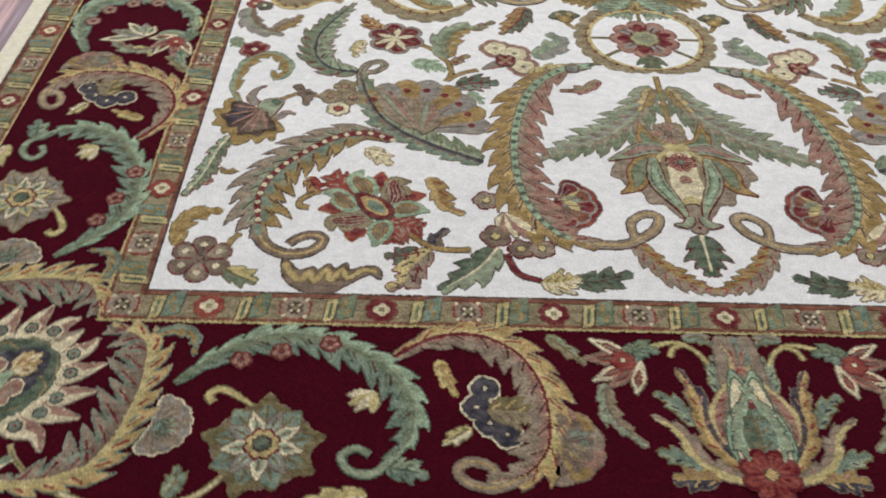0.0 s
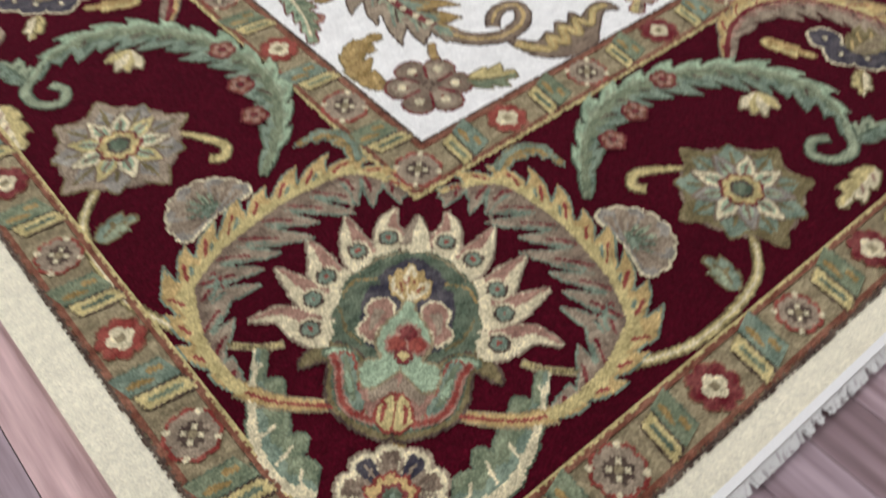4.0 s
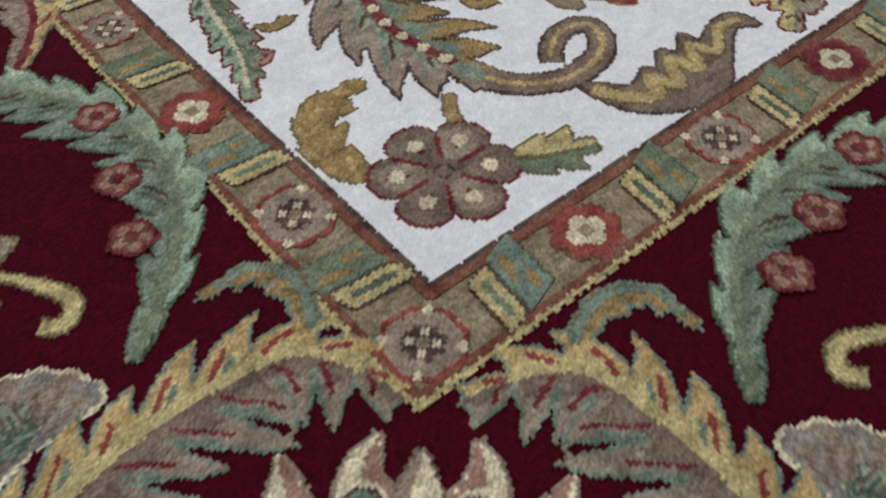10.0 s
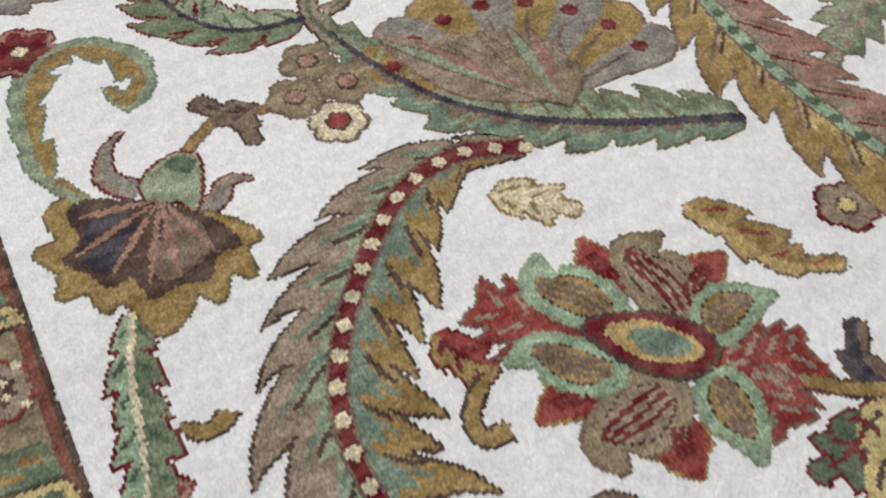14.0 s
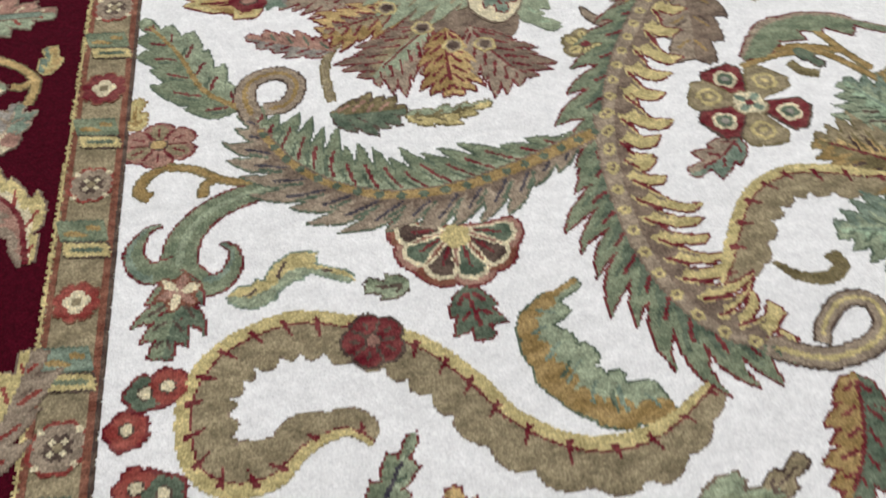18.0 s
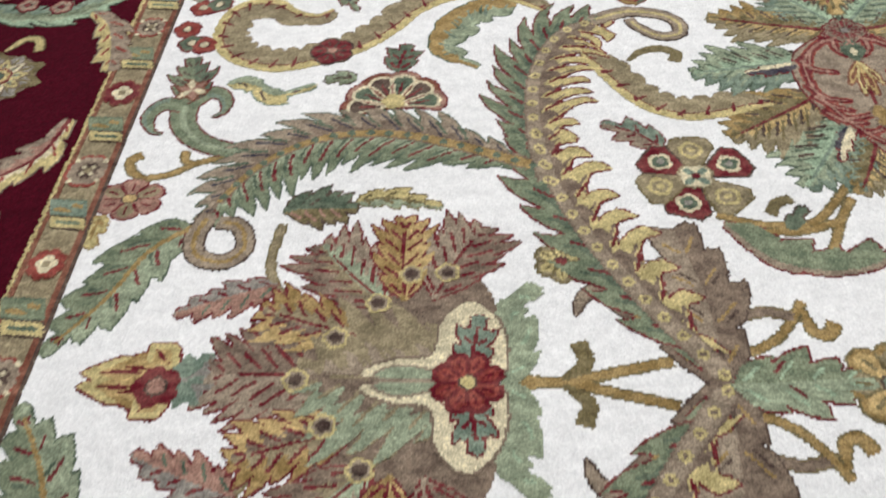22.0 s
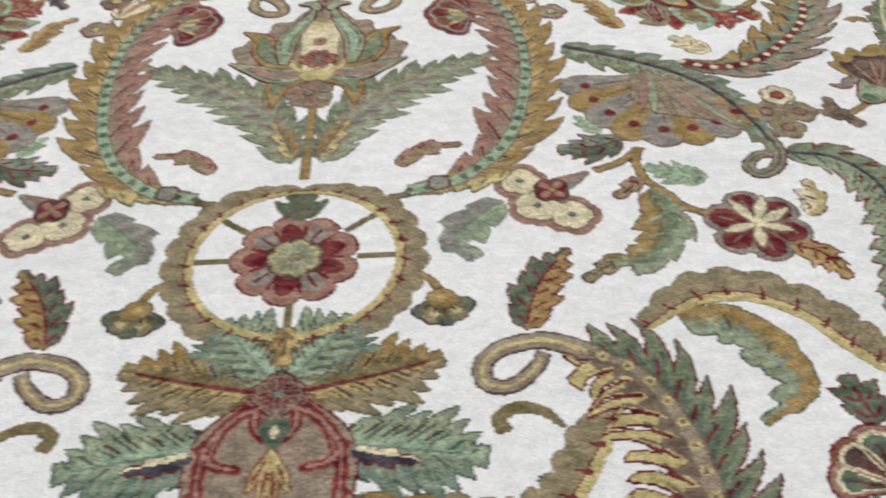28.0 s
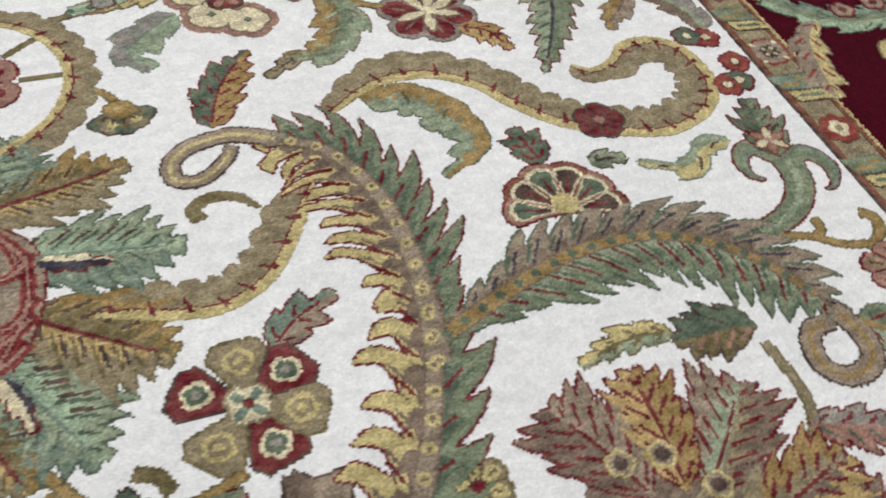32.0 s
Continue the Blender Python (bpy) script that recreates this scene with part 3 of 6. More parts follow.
def blob(name, label, pts, wool, quads=QUADS, level=1, edge="dark", inner=(), fine=0.24, both=False, sharp=False):
    """A freely drawn patch, with smaller patches (points, wool) woven into it."""
    mirror = twin(both)
    f = (lambda q: np.array(q, float)) if sharp else (lambda q: smooth(q, 5, True))
    p = f(pts)
    pieces = [("outline", mirror([grow(p, fine)]), edge, 0), ("ground", mirror([p]), wool, 1)]
    for k, (q, w) in enumerate(inner):
        pieces.append(("inlay", mirror([smooth(q, 5, True)]), w, 2 + k))
    motif(name, label, pieces, quads, level)


def petals(name, label, c, tips, width, wools, quads=QUADS, level=1, edge="dark", inner=None, both=False):
    """Pointed petals from one centre to given tips; wools repeat."""
    c = np.array(c, float)
    outs, ins, lines = [], [], []
    for k, tip in enumerate(tips):
        tip = np.array(tip, float)
        d = tip - c
        ln = np.hypot(*d)
        q = np.array([-d[1], d[0]]) / ln * width
        outs.append(np.array([c, c + 0.35 * d + 0.75 * q, c + 0.62 * d + q, c + 0.86 * d + 0.45 * q, tip, c + 0.86 * d - 0.45 * q, c + 0.62 * d - q, c + 0.35 * d - 0.75 * q]))
    mirror = twin(both)
    pieces = [("outline", mirror([grow(smooth(o, 3, True), 0.22) for o in outs]), edge, 0)]
    for k, o in enumerate(outs):
        pieces.append(("petal", mirror([smooth(o, 3, True)]), wools[k % len(wools)], 1 + 0.13 * k))
        if inner:
            d = o[4] - o[0]
            q = np.array([-d[1], d[0]]) * 0.06
            pieces.append(("inlay", mirror([(smooth(o, 3, True) - o.mean(0)) * (0.55 if width > 0.8 else 0.4) + o.mean(0)]), inner, 2 + 0.13 * k))
            lines.append(np.array([o[0] + 0.3 * d, o[0] + 0.6 * d + 0.4 * q, o[0] + 0.85 * d, o[0] + 0.6 * d - 0.4 * q]))
    if lines:
        pieces.append(("veining", mirror(lines), edge, 4))
    motif(name, label, pieces, quads, level)


def horn(name, label, pts, w, wools, quads=QUADS, level=1, edge="brown", both=False, power=0.75, share=0.45):
    """A curved horn or flame, broad at its base and drawn to a point, shaded along one side."""
    line = along(smooth(pts), 0.3)
    s = np.linspace(0, 1, len(line))
    ws = w * np.clip((1 - s) ** power * (0.72 + 0.9 * s * (1 - s)), 0.03, 2)
    mirror = twin(both)
    k = len(line) // 5
    motif(name, label, [("outline", mirror(ribbon(line, ws + 0.22, ws + 0.22)), edge, 0), ("flame", mirror(ribbon(line, ws, ws)), wools[0], 1),
                        ("back", mirror(ribbon(line[k:], ws[k:] * 0.96, ws[k:] * (share - 0.75))), wools[1], 2)], quads, level)


def fan(name, label, pts, n, spread, wools, edge="brown", eye=None, heart=None, quads=QUADS, level=1, both=False, fat=1.0, tip=None, rim=None):
    """A fan-shaped flower: lobes spread from a foot towards its top. pts: foot and top."""
    foot, top = (np.array(p, float) for p in pts)
    d = top - foot
    r, a0 = np.hypot(*d), math.atan2(d[1], d[0])
    mirror = twin(both)
    outs, spots, lines = [], [], []
    for k in range(n):
        f = (k + 0.5) / n - 0.5
        a = a0 + math.radians(spread) * f
        rr = r * (1 - 0.25 * abs(f))
        u, v = np.array((math.cos(a), math.sin(a))), np.array((-math.sin(a), math.cos(a)))
        half = fat * rr * math.radians(spread) / n * 0.56
        outs.append(smooth([foot, foot + 0.5 * rr * u + 0.55 * half * v, foot + 0.85 * rr * u + half * v, foot + rr * u, foot + 0.85 * rr * u - half * v, foot + 0.5 * rr * u - 0.55 * half * v], 4, True))
        spots.append(disc(foot + 0.78 * rr * u, 0.27 * half))
        lines.append(np.array([foot + 0.2 * rr * u, foot + 0.5 * rr * u + 0.12 * v, foot + 0.72 * rr * u, foot + 0.5 * rr * u - 0.12 * v]))
    pieces = [("outline", mirror([grow(o, 0.24) for o in outs]), edge, 0)]
    for k, o in enumerate(outs):
        pieces.append(("petal", mirror([o]), wools[k % len(wools)], 1 + 0.12 * k))
        if rim:
            pieces.append(("petal_rim", mirror([(o - o.mean(0)) * 0.78 + o.mean(0)]), rim, 1.9 + 0.1 * k))
        if tip:
            pieces.append(("petal_core", mirror([(o - o.mean(0)) * (0.6 if rim else 0.5) + o.mean(0)]), tip if isinstance(tip, str) else tip[k % len(tip)], (3.0 if rim else 2.2) + 0.06 * k))
    pieces.append(("veining", mirror(lines), "brown" if edge == "cream" else edge, 3.6))
    if eye:
        for o in spots:
            pieces.append(("eye", mirror([o]), eye, 3.9))
    if heart:
        pieces.append(("heart", mirror([lobes(foot + 0.14 * d, 0.21 * r, 5, 0.25)]), heart, 4.4))
    motif(name, label, pieces, quads, level)


def blade(name, label, pts, w, wool, inner=None, quads=QUADS, level=1, edge="brown", both=False, vein="red", core=None):
    """A smooth pointed petal along a curved line, with an inlay and thin veins."""
    line = along(smooth(pts), 0.3)
    m = len(line)
    s = np.linspace(0, 1, m)
    ws = w * np.clip(np.sin(np.pi * (0.1 + 0.9 * s) ** 0.85), 0.05, 1)
    mirror = twin(both)
    pieces = [("outline", mirror(ribbon(line, ws + 0.22, ws + 0.22)), edge, 0), ("petal", mirror(ribbon(line, ws, ws)), wool, 1)]
    a, b = int(0.14 * m), max(int(0.14 * m) + 3, int(0.78 * m))
    if inner:
        t = np.linspace(0, 1, b - a)
        wi = ws[a:b] * 0.62 * np.sqrt(np.clip(np.sin(np.pi * (0.05 + 0.95 * t)), 0.02, 1))
        pieces += [("inlay", mirror([strip(line[a:b], wi + 0.1, wi + 0.1)]), "dark", 2), ("inlay", mirror([strip(line[a:b], wi, wi)]), inner, 2.5)]
    if vein and b - a > 4:
        nrm = normals(line)[1]
        polys = []
        for o in (-0.28, 0.0, 0.28):
            mid = line + nrm * (ws * o)[:, None]
            polys.append(strip(mid[a + 1:b - 1], 0.09, 0.09))
        pieces.append(("veining", mirror(polys), vein, 3.2))
    motif(name, label, pieces, quads, level)



def tips_round(c, r, n, turn=0.0, wave=0.0):
    """Tips of n petals round a centre."""
    return [(c[0] + r * (1 + wave * (-1) ** k) * math.cos(math.radians(turn + 360 / n * k)), c[1] + r * (1 + wave * (-1) ** k) * math.sin(math.radians(turn + 360 / n * k))) for k in range(n)]


def lotus(name, label, c, r, wools, quads):
    """A border flower of three rings of pointed petals round a gold ring."""
    rosette("petal_ground", "ruffled ground of a border flower", c, 0.86 * r, 9, wools[0], None, None, None, edge="brown", dent=0.2, turn=10, quads=quads, level=1)
    petals(name, label, c, tips_round(c, r, 9, 10, 0.08), 0.27 * r, wools[:2], edge="moss", inner=wools[1], quads=quads, level=2)
    petals("inner_petals", "pale inner petals of a border flower", c, tips_round(c, 0.72 * r, 9, 30), 0.13 * r, wools[2:], edge="brown", inner="mint", quads=quads, level=7)
    rosette("flower_ring", "gold ring round a green heart", c, 0.3 * r, 8, "gold", "straw", None, "forest", edge="crimson", quads=quads, level=13, hr=0.45)

# ---- field: the corner scroll ----
rosette("corner_rosette", "brown six-lobed rosette with cream eyes in the field corner", (-74.0, -129.2), 4.6, 6, "brown", ["taupe", "brown"], "cream", "brown", edge="crimson", dent=0.25, size=0.27, long=1.2, hr=0.1)
frond("comma_leaf", "ochre curled leaf toothed on its inner side", [(-78.2, -126.6), (-78.9, -123.1), (-77.4, -119.2), (-73.0, -118.6)], 0.9, 2.6, 5, ("ochre", "ochre"), lean=0.5, edge="moss", streak=("gold", "gold"))
frond("small_leaf", "pale green serrated leaf beside the rosette", [(-70.2, -131.1), (-68.4, -132.3), (-65.6, -133.5)], 1.9, 1.6, 3, ("straw", "green"), kind="leaf", edge="moss", rib="moss", rw=0.2)
vine("rosette_stem", "short brown stem", [(-70.5, -126.2), (-70.1, -125.1), (-69.1, -123.7)], 0.7, "ochre", edge="brown")
frond("beaded_scroll", "grey-green and ochre acanthus scroll with beaded red midrib", [(-47.5, -100.3), (-51.8, -98.6), (-56.9, -99.9), (-61.9, -104.3), (-65.5, -108.8), (-67.1, -112.5), (-67.6, -116.5), (-67.0, -120.4), (-66.4, -124.0)], 4.3, 4.3, 11, ("ochre", "taupe"), depth=0.5, lean=0.75, kind="even", level=3, rib="crimson", rw=0.7, bead="cream", streak=("teal", "teal"), edge="dark", inner=("teal", "sage"))
vine("scroll_curl", "taupe curled end of the scroll", [(-66.5, -123.7), (-65.0, -126.1), (-62.4, -127.7), (-59.3, -127.6), (-57.3, -126.2), (-56.9, -124.3), (-58.7, -123.7), (-60.6, -124.6), (-61.7, -125.8)], 2.0, "brown", level=3, w1=1.3, core="gold")
blob("lace_leaf", "taupe wavy leaf growing from the curl", [(-61.9, -128.8), (-61.9, -131.4), (-60.7, -133.7), (-58.1, -135.2), (-54.9, -135.4), (-52.1, -133.3), (-49.5, -131.6), (-47.9, -132.4), (-48.2, -130.4), (-50.4, -130.2), (-52.5, -131.0), (-52.8, -129.5), (-54.6, -130.8), (-55.4, -129.8), (-57.0, -131.1), (-57.7, -130.5), (-59.5, -131.2), (-60.6, -130.1)], "brown", edge="dark", level=2)
vine("lace_wave", "gold wavy edging of the leaf", [(-61.8, -129.7), (-60.7, -131.7), (-59.0, -132.9), (-58.0, -131.3), (-57.2, -133.2), (-55.6, -130.8), (-54.9, -133.0), (-53.4, -130.7), (-52.6, -132.5), (-50.6, -130.9), (-48.5, -131.0)], 1.0, "gold", edge="moss", w1=0.6, level=4, core="straw")
# lotus inside the scroll
frond("lotus_tuft", "brick red ragged petal of a lotus", [(-52.1, -115.0), (-54.2, -113.0), (-56.7, -109.9)], 2.6, 2.6, 4, ("red", "red"), kind="even", edge="brown", streak=("taupe", "taupe"))
frond("lotus_tuft", "brick red ragged petal of a lotus", [(-47.0, -119.4), (-45.4, -120.8), (-42.5, -121.7)], 2.2, 3.0, 4, ("red", "red"), kind="even", edge="brown", streak=("taupe", "taupe"))
frond("lotus_tuft", "brick red ragged petal of a lotus", [(-47.3, -119.8), (-46.5, -122.0), (-46.4, -124.6)], 2.4, 2.2, 4, ("red", "red"), kind="even", edge="brown", streak=("taupe", "taupe"))
for spec, w in (([(-48.8, -113.2), (-49.0, -111.1), (-48.8, -108.6)], 1.4), ([(-46.1, -116.0), (-44.3, -114.7), (-41.7, -114.0)], 1.5), ([(-53.9, -118.2), (-55.9, -117.6), (-58.2, -118.0)], 1.3), ([(-51.2, -121.6), (-52.3, -123.1), (-52.5, -125.0)], 1.5)):
    blade("lotus_petal", "brick red hooked outer petal of a lotus", spec, w, "red", None, edge="ochre", vein="crimson", level=2)
for spec in ([(-47.2, -117.5), (-46.3, -114.6), (-46.7, -111.5), (-44.1, -110.8)], [(-49.8, -119.7), (-52.8, -120.3), (-55.6, -120.9), (-55.7, -122.8)]):
    blade("lotus_petal", "taupe hooked petal of a lotus with rose stripes", spec, 2.3, "olive", "taupe", edge="brown", vein="crimson", level=3)
for spec, w in (([(-50.3, -115.1), (-51.4, -112.3), (-52.8, -110.4), (-51.8, -108.3)], 2.0), ([(-51.9, -117.6), (-54.1, -116.4), (-55.6, -114.3), (-57.8, -114.0)], 1.7), ([(-46.6, -118.8), (-44.9, -117.4), (-43.1, -117.4), (-41.1, -117.9)], 1.7), ([(-47.6, -120.1), (-48.4, -122.3), (-48.7, -124.1), (-49.2, -125.9)], 1.7)):
    blade("lotus_petal", "mint hooked petal of a lotus with ochre inlay", spec, w, "mint", "ochre", edge="sage", vein="brown", level=5)
blob("lotus_eye", "almond-shaped striped heart of a lotus", [(-52.4, -114.2), (-49.0, -115.1), (-46.9, -117.2), (-46.8, -119.3), (-49.2, -119.8), (-51.5, -117.7)], "crimson", level=9, inner=[([(-51.6, -115.0), (-49.0, -115.7), (-47.4, -118.3), (-48.2, -119.2), (-50.7, -117.8)], "gold"), ([(-50.5, -115.9), (-48.7, -116.5), (-47.8, -118.3), (-49.0, -118.5), (-50.4, -117.4)], "teal")])
frond("bud", "red and ochre bud on a tendril", [(-60.2, -110.3), (-59.6, -112.1), (-58.4, -114.0)], 1.2, 1.4, 3, ("red", "ochre"), kind="leaf", edge="crimson")
vine("tendril", "ochre hooked tendril", [(-58.1, -113.9), (-60.0, -114.8), (-61.1, -116.1), (-61.0, -117.4), (-59.6, -117.6)], 0.7, "ochre", w1=0.9)
frond("small_leaf", "cream leaf with ochre veins", [(-51.8, -102.8), (-50.1, -104.0), (-47.6, -106.6)], 1.6, 1.6, 3, ("cream", "cream"), kind="leaf", edge="ochre", streak=("ochre", "ochre"))
frond("gold_leaf", "ochre leaf with red veins", [(-41.3, -109.7), (-40.1, -113.0), (-39.2, -116.4), (-36.1, -118.4)], 2.2, 1.0, 4, ("ochre", "gold"), kind="leaf", edge="brown", streak=("red", None))
vine("flower_stem", "dark brown stem", [(-43.9, -123.1), (-40.9, -125.6), (-38.0, -126.2), (-34.9, -126.1)], 0.8, "ochre")
frond("hook_leaf", "dark grey hooked leaflet", [(-39.4, -126.1), (-39.9, -124.0), (-38.3, -122.0)], 1.3, 0.7, 2, ("navy", "brown"), kind="leaf")
frond("half_leaf", "dark green leaf with red edge", [(-42.0, -126.4), (-44.5, -127.6), (-47.2, -127.7)], 1.6, 1.6, 3, ("forest", "forest"), kind="leaf", edge="crimson")
frond("forked_leaf", "brown and gold leaf with a red tip", [(-40.8, -126.2), (-43.1, -129.5), (-44.2, -132.5), (-46.6, -134.2)], 2.0, 2.2, 4, ("taupe", "straw"), kind="leaf", edge="crimson", streak=("dark", "dark"))
frond("forked_leaf", "brown side lobe of a forked leaf", [(-42.2, -129.1), (-42.8, -131.7), (-43.1, -133.8)], 1.2, 1.2, 2, ("taupe", "taupe"), kind="leaf", edge="crimson")
frond("green_leaf", "dark green and sage leaf with cream veins", [(-30.8, -125.4), (-33.9, -129.9), (-39.1, -134.3)], 2.6, 2.6, 4, ("sage", "forest"), kind="leaf", rib="cream", rw=0.25)
vine("bud_stem", "crimson stem", [(-29.7, -126.8), (-28.1, -130.7), (-24.9, -132.1)], 0.8, "crimson")
frond("bud", "cream bud with ochre veins near the edge", [(-24.9, -132.4), (-22.8, -132.6), (-19.5, -131.6)], 2.2, 2.2, 4, ("straw", "cream"), kind="leaf", edge="brown", streak=("ochre", "ochre"))
frond("dark_leaf", "dark green toothed leaf near the edge", [(-19.9, -132.1), (-16.6, -131.9), (-12.0, -130.3)], 2.0, 2.0, 3, ("forest", "forest"), kind="leaf", edge="dark")
# cluster of flat flowers under the gold scroll
rosette("flat_flower", "taupe round flower with crimson edge", (-32.3, -115.0), 2.0, 5, "taupe", None, None, "straw", edge="crimson", hr=0.3, level=3)
rosette("flat_flower", "taupe round flower with crimson edge", (-31.1, -123.1), 2.3, 5, "brown", None, None, "straw", edge="crimson", hr=0.3, level=3)
rosette("flat_flower", "taupe round flower with crimson edge", (-27.4, -125.7), 1.9, 5, "brown", None, None, "straw", edge="crimson", hr=0.3, level=3)
rosette("flat_flower", "taupe round flower with crimson edge", (-24.3, -125.5), 1.9, 5, "taupe", None, None, "straw", edge="crimson", hr=0.3, level=3)
petals("fan_petals", "cream and rose fan of narrow petals", (-29.5, -117.7), [(-30.8, -120.9), (-29.6, -122.6), (-28.0, -123.4), (-26.4, -123.3), (-25.0, -122.3)], 0.75, ["cream", "rose"], level=4, edge="brown")

# ---- field: purple fan flower and its leaf ----
blob("fan_flower", "purple-brown fan flower with a ragged gold rim", [(-72.0, -92.0), (-74.2, -91.0), (-75.5, -89.6), (-77.1, -90.3), (-77.0, -92.7), (-78.5, -93.1), (-77.6, -95.4), (-78.1, -97.1), (-76.6, -97.5), (-76.0, -99.4), (-74.9, -99.2), (-74.4, -100.7), (-73.7, -102.5), (-71.8, -101.8), (-71.0, -100.7), (-69.8, -102.0), (-68.7, -100.3), (-67.5, -101.2), (-67.1, -99.0), (-66.0, -98.5), (-67.0, -96.5), (-68.7, -94.7)], "ochre", edge="moss", level=2, inner=[([(-72.4, -91.5), (-74.7, -90.3), (-76.0, -91.0), (-75.8, -93.4), (-77.2, -94.5), (-76.1, -96.3), (-75.3, -97.9), (-73.9, -97.7), (-73.4, -100.0), (-71.9, -99.6), (-69.9, -100.1), (-68.8, -98.6), (-67.2, -98.6), (-68.0, -95.8), (-70.2, -93.3)], "dark"), ([(-72.2, -92.7), (-74.6, -92.0), (-75.6, -93.7), (-75.9, -95.5), (-75.0, -96.8), (-73.3, -95.8)], "navy"), ([(-70.4, -94.3), (-72.6, -98.1), (-71.7, -99.1), (-69.3, -98.3), (-68.9, -96.0)], "brown")])
petals("ray_star", "pale pink veins of the fan flower", (-70.4, -92.6), [(-75.7, -91.6), (-76.4, -94.6), (-75.0, -97.1), (-73.2, -98.9), (-71.4, -99.3), (-68.7, -98.7)], 0.22, ["rose"], level=6, edge="dark")
blob("calyx", "pale green round calyx", [(-70.9, -90.5), (-68.5, -89.3), (-67.0, -90.4), (-68.6, -94.5), (-69.4, -93.3), (-71.0, -92.6)], "sage", edge="crimson", level=5, inner=[([(-69.2, -89.9), (-68.0, -89.5), (-67.3, -90.5), (-68.1, -91.3)], "forest")])
horn("horn", "taupe horn-shaped sepal with red edge", [(-71.3, -91.3), (-72.8, -89.2), (-72.2, -86.7), (-70.6, -85.3)], 1.0, ("grey", "taupe"), edge="crimson")
horn("horn", "taupe horn-shaped sepal with red edge", [(-68.8, -94.8), (-67.1, -94.3), (-66.1, -93.2), (-64.4, -93.7)], 1.0, ("grey", "taupe"), edge="crimson")
frond("serrated_leaf", "sage and dark green serrated leaf with a red edge", [(-74.7, -100.2), (-76.1, -104.2), (-76.8, -108.2), (-77.7, -111.8), (-79.3, -115.3)], 1.9, 1.5, 7, ("green", "mint"), depth=0.5, lean=0.6, edge="crimson", rib="cream", rw=0.2, streak=("forest", "forest"))
vine("tendril", "ochre short tendril", [(-74.8, -108.5), (-73.9, -109.5), (-72.8, -109.5), (-72.2, -109.0)], 0.6, "ochre", w1=1.0)
vine("tendril", "crimson small loop", [(-77.1, -112.1), (-76.4, -112.7), (-75.6, -111.9), (-76.4, -111.3), (-77.0, -111.8)], 0.25, "rose", edge="crimson")
vine("flower_stem", "ochre stem with a dark calyx", [(-68.0, -89.7), (-65.9, -88.2), (-64.1, -87.3), (-61.2, -88.1), (-59.3, -88.5)], 0.6, "ochre", edge="brown")
frond("dark_calyx", "brown forked calyx", [(-61.7, -88.0), (-63.9, -86.9), (-65.1, -85.0)], 1.3, 1.0, 2, ("brown", "brown"), kind="leaf")
frond("dark_calyx", "brown forked calyx", [(-63.2, -87.3), (-63.1, -89.0), (-63.2, -90.8)], 0.9, 0.7, 2, ("brown", "brown"), kind="leaf")
for c, r in (((-56.6, -85.0), 2.0), ((-58.9, -88.1), 2.0), ((-55.0, -88.4), 2.1)):
    rosette("trio_flower", "olive round flower with a crimson ring", c, r, 5, "olive", None, None, "rose", edge="brown", hr=0.32, level=3)
rosette("trio_flower", "cream round flower with a crimson ring", (-57.3, -91.8), 2.0, 6, "cream", None, None, "red", edge="brown", hr=0.35, level=3)
frond("swirl", "sage and olive swirl, toothed inside", [(-74.5, -90.9), (-76.5, -86.5), (-76.1, -79.6), (-73.6, -75.3), (-70.6, -74.8), (-68.0, -77.1), (-67.2, -80.7), (-69.4, -83.4), (-70.3, -80.8)], 0.7, 1.7, 9, ("sage", "ochre"), kind="even", depth=0.55, lean=0.5, edge="teal", rib="sage", rw=0.3)
rosette("edge_flower", "rose and crimson small flower", (-74.6, -73.6), 2.8, 6, "rose", "crimson", None, "cream", edge="crimson")
frond("small_leaf", "green bud leaf", [(-78.8, -69.3), (-78.3, -71.1), (-77.7, -72.6)], 1.3, 1.3, 3, ("green", "green"), kind="leaf", edge="sage")

# ---- field: feather branch and fan flower ----
frond("branch", "dark green and sage striped branch with jagged lower edge", [(-32.6, -105.4), (-39.8, -101.9), (-45.8, -98.0), (-49.7, -93.8), (-51.9, -89.2), (-53.4, -84.5), (-54.1, -80.3)], 3.0, 4.6, 12, ("teal", "green"), depth=0.5, lean=0.35, kind="taper", level=2, edge="moss", rib="navy", rw=0.4, streak=("sage", "sage"), inner=("brown", "sage"))
vine("branch_curl", "taupe curl at the end of the branch", [(-53.7, -84.3), (-54.1, -80.3), (-52.9, -77.5), (-50.7, -76.6), (-50.0, -78.2), (-51.5, -79.9), (-53.0, -80.2)], 1.3, "taupe", level=3, w1=1.0, core="forest")
frond("feather_leaf", "large dark green feather leaf with sage inner side", [(-54.6, -80.4), (-59.9, -79.0), (-62.9, -74.6), (-63.1, -68.6), (-60.8, -62.5), (-57.0, -55.5)], 3.0, 3.2, 13, ("green", "sage"), kind="leaf", depth=0.4, lean=0.6, edge="crimson", rib="navy", rw=0.25, streak=("green", "forest"))
blob("fan_ground", "rose-taupe striped body of a fan flower", [(-50.9, -85.1), (-48.3, -87.1), (-45.2, -88.1), (-42.2, -89.2), (-40.0, -91.6), (-40.0, -94.4), (-40.8, -96.9), (-44.9, -96.6), (-49.2, -92.9)], "taupe", level=7, edge="rose", fine=0.08)
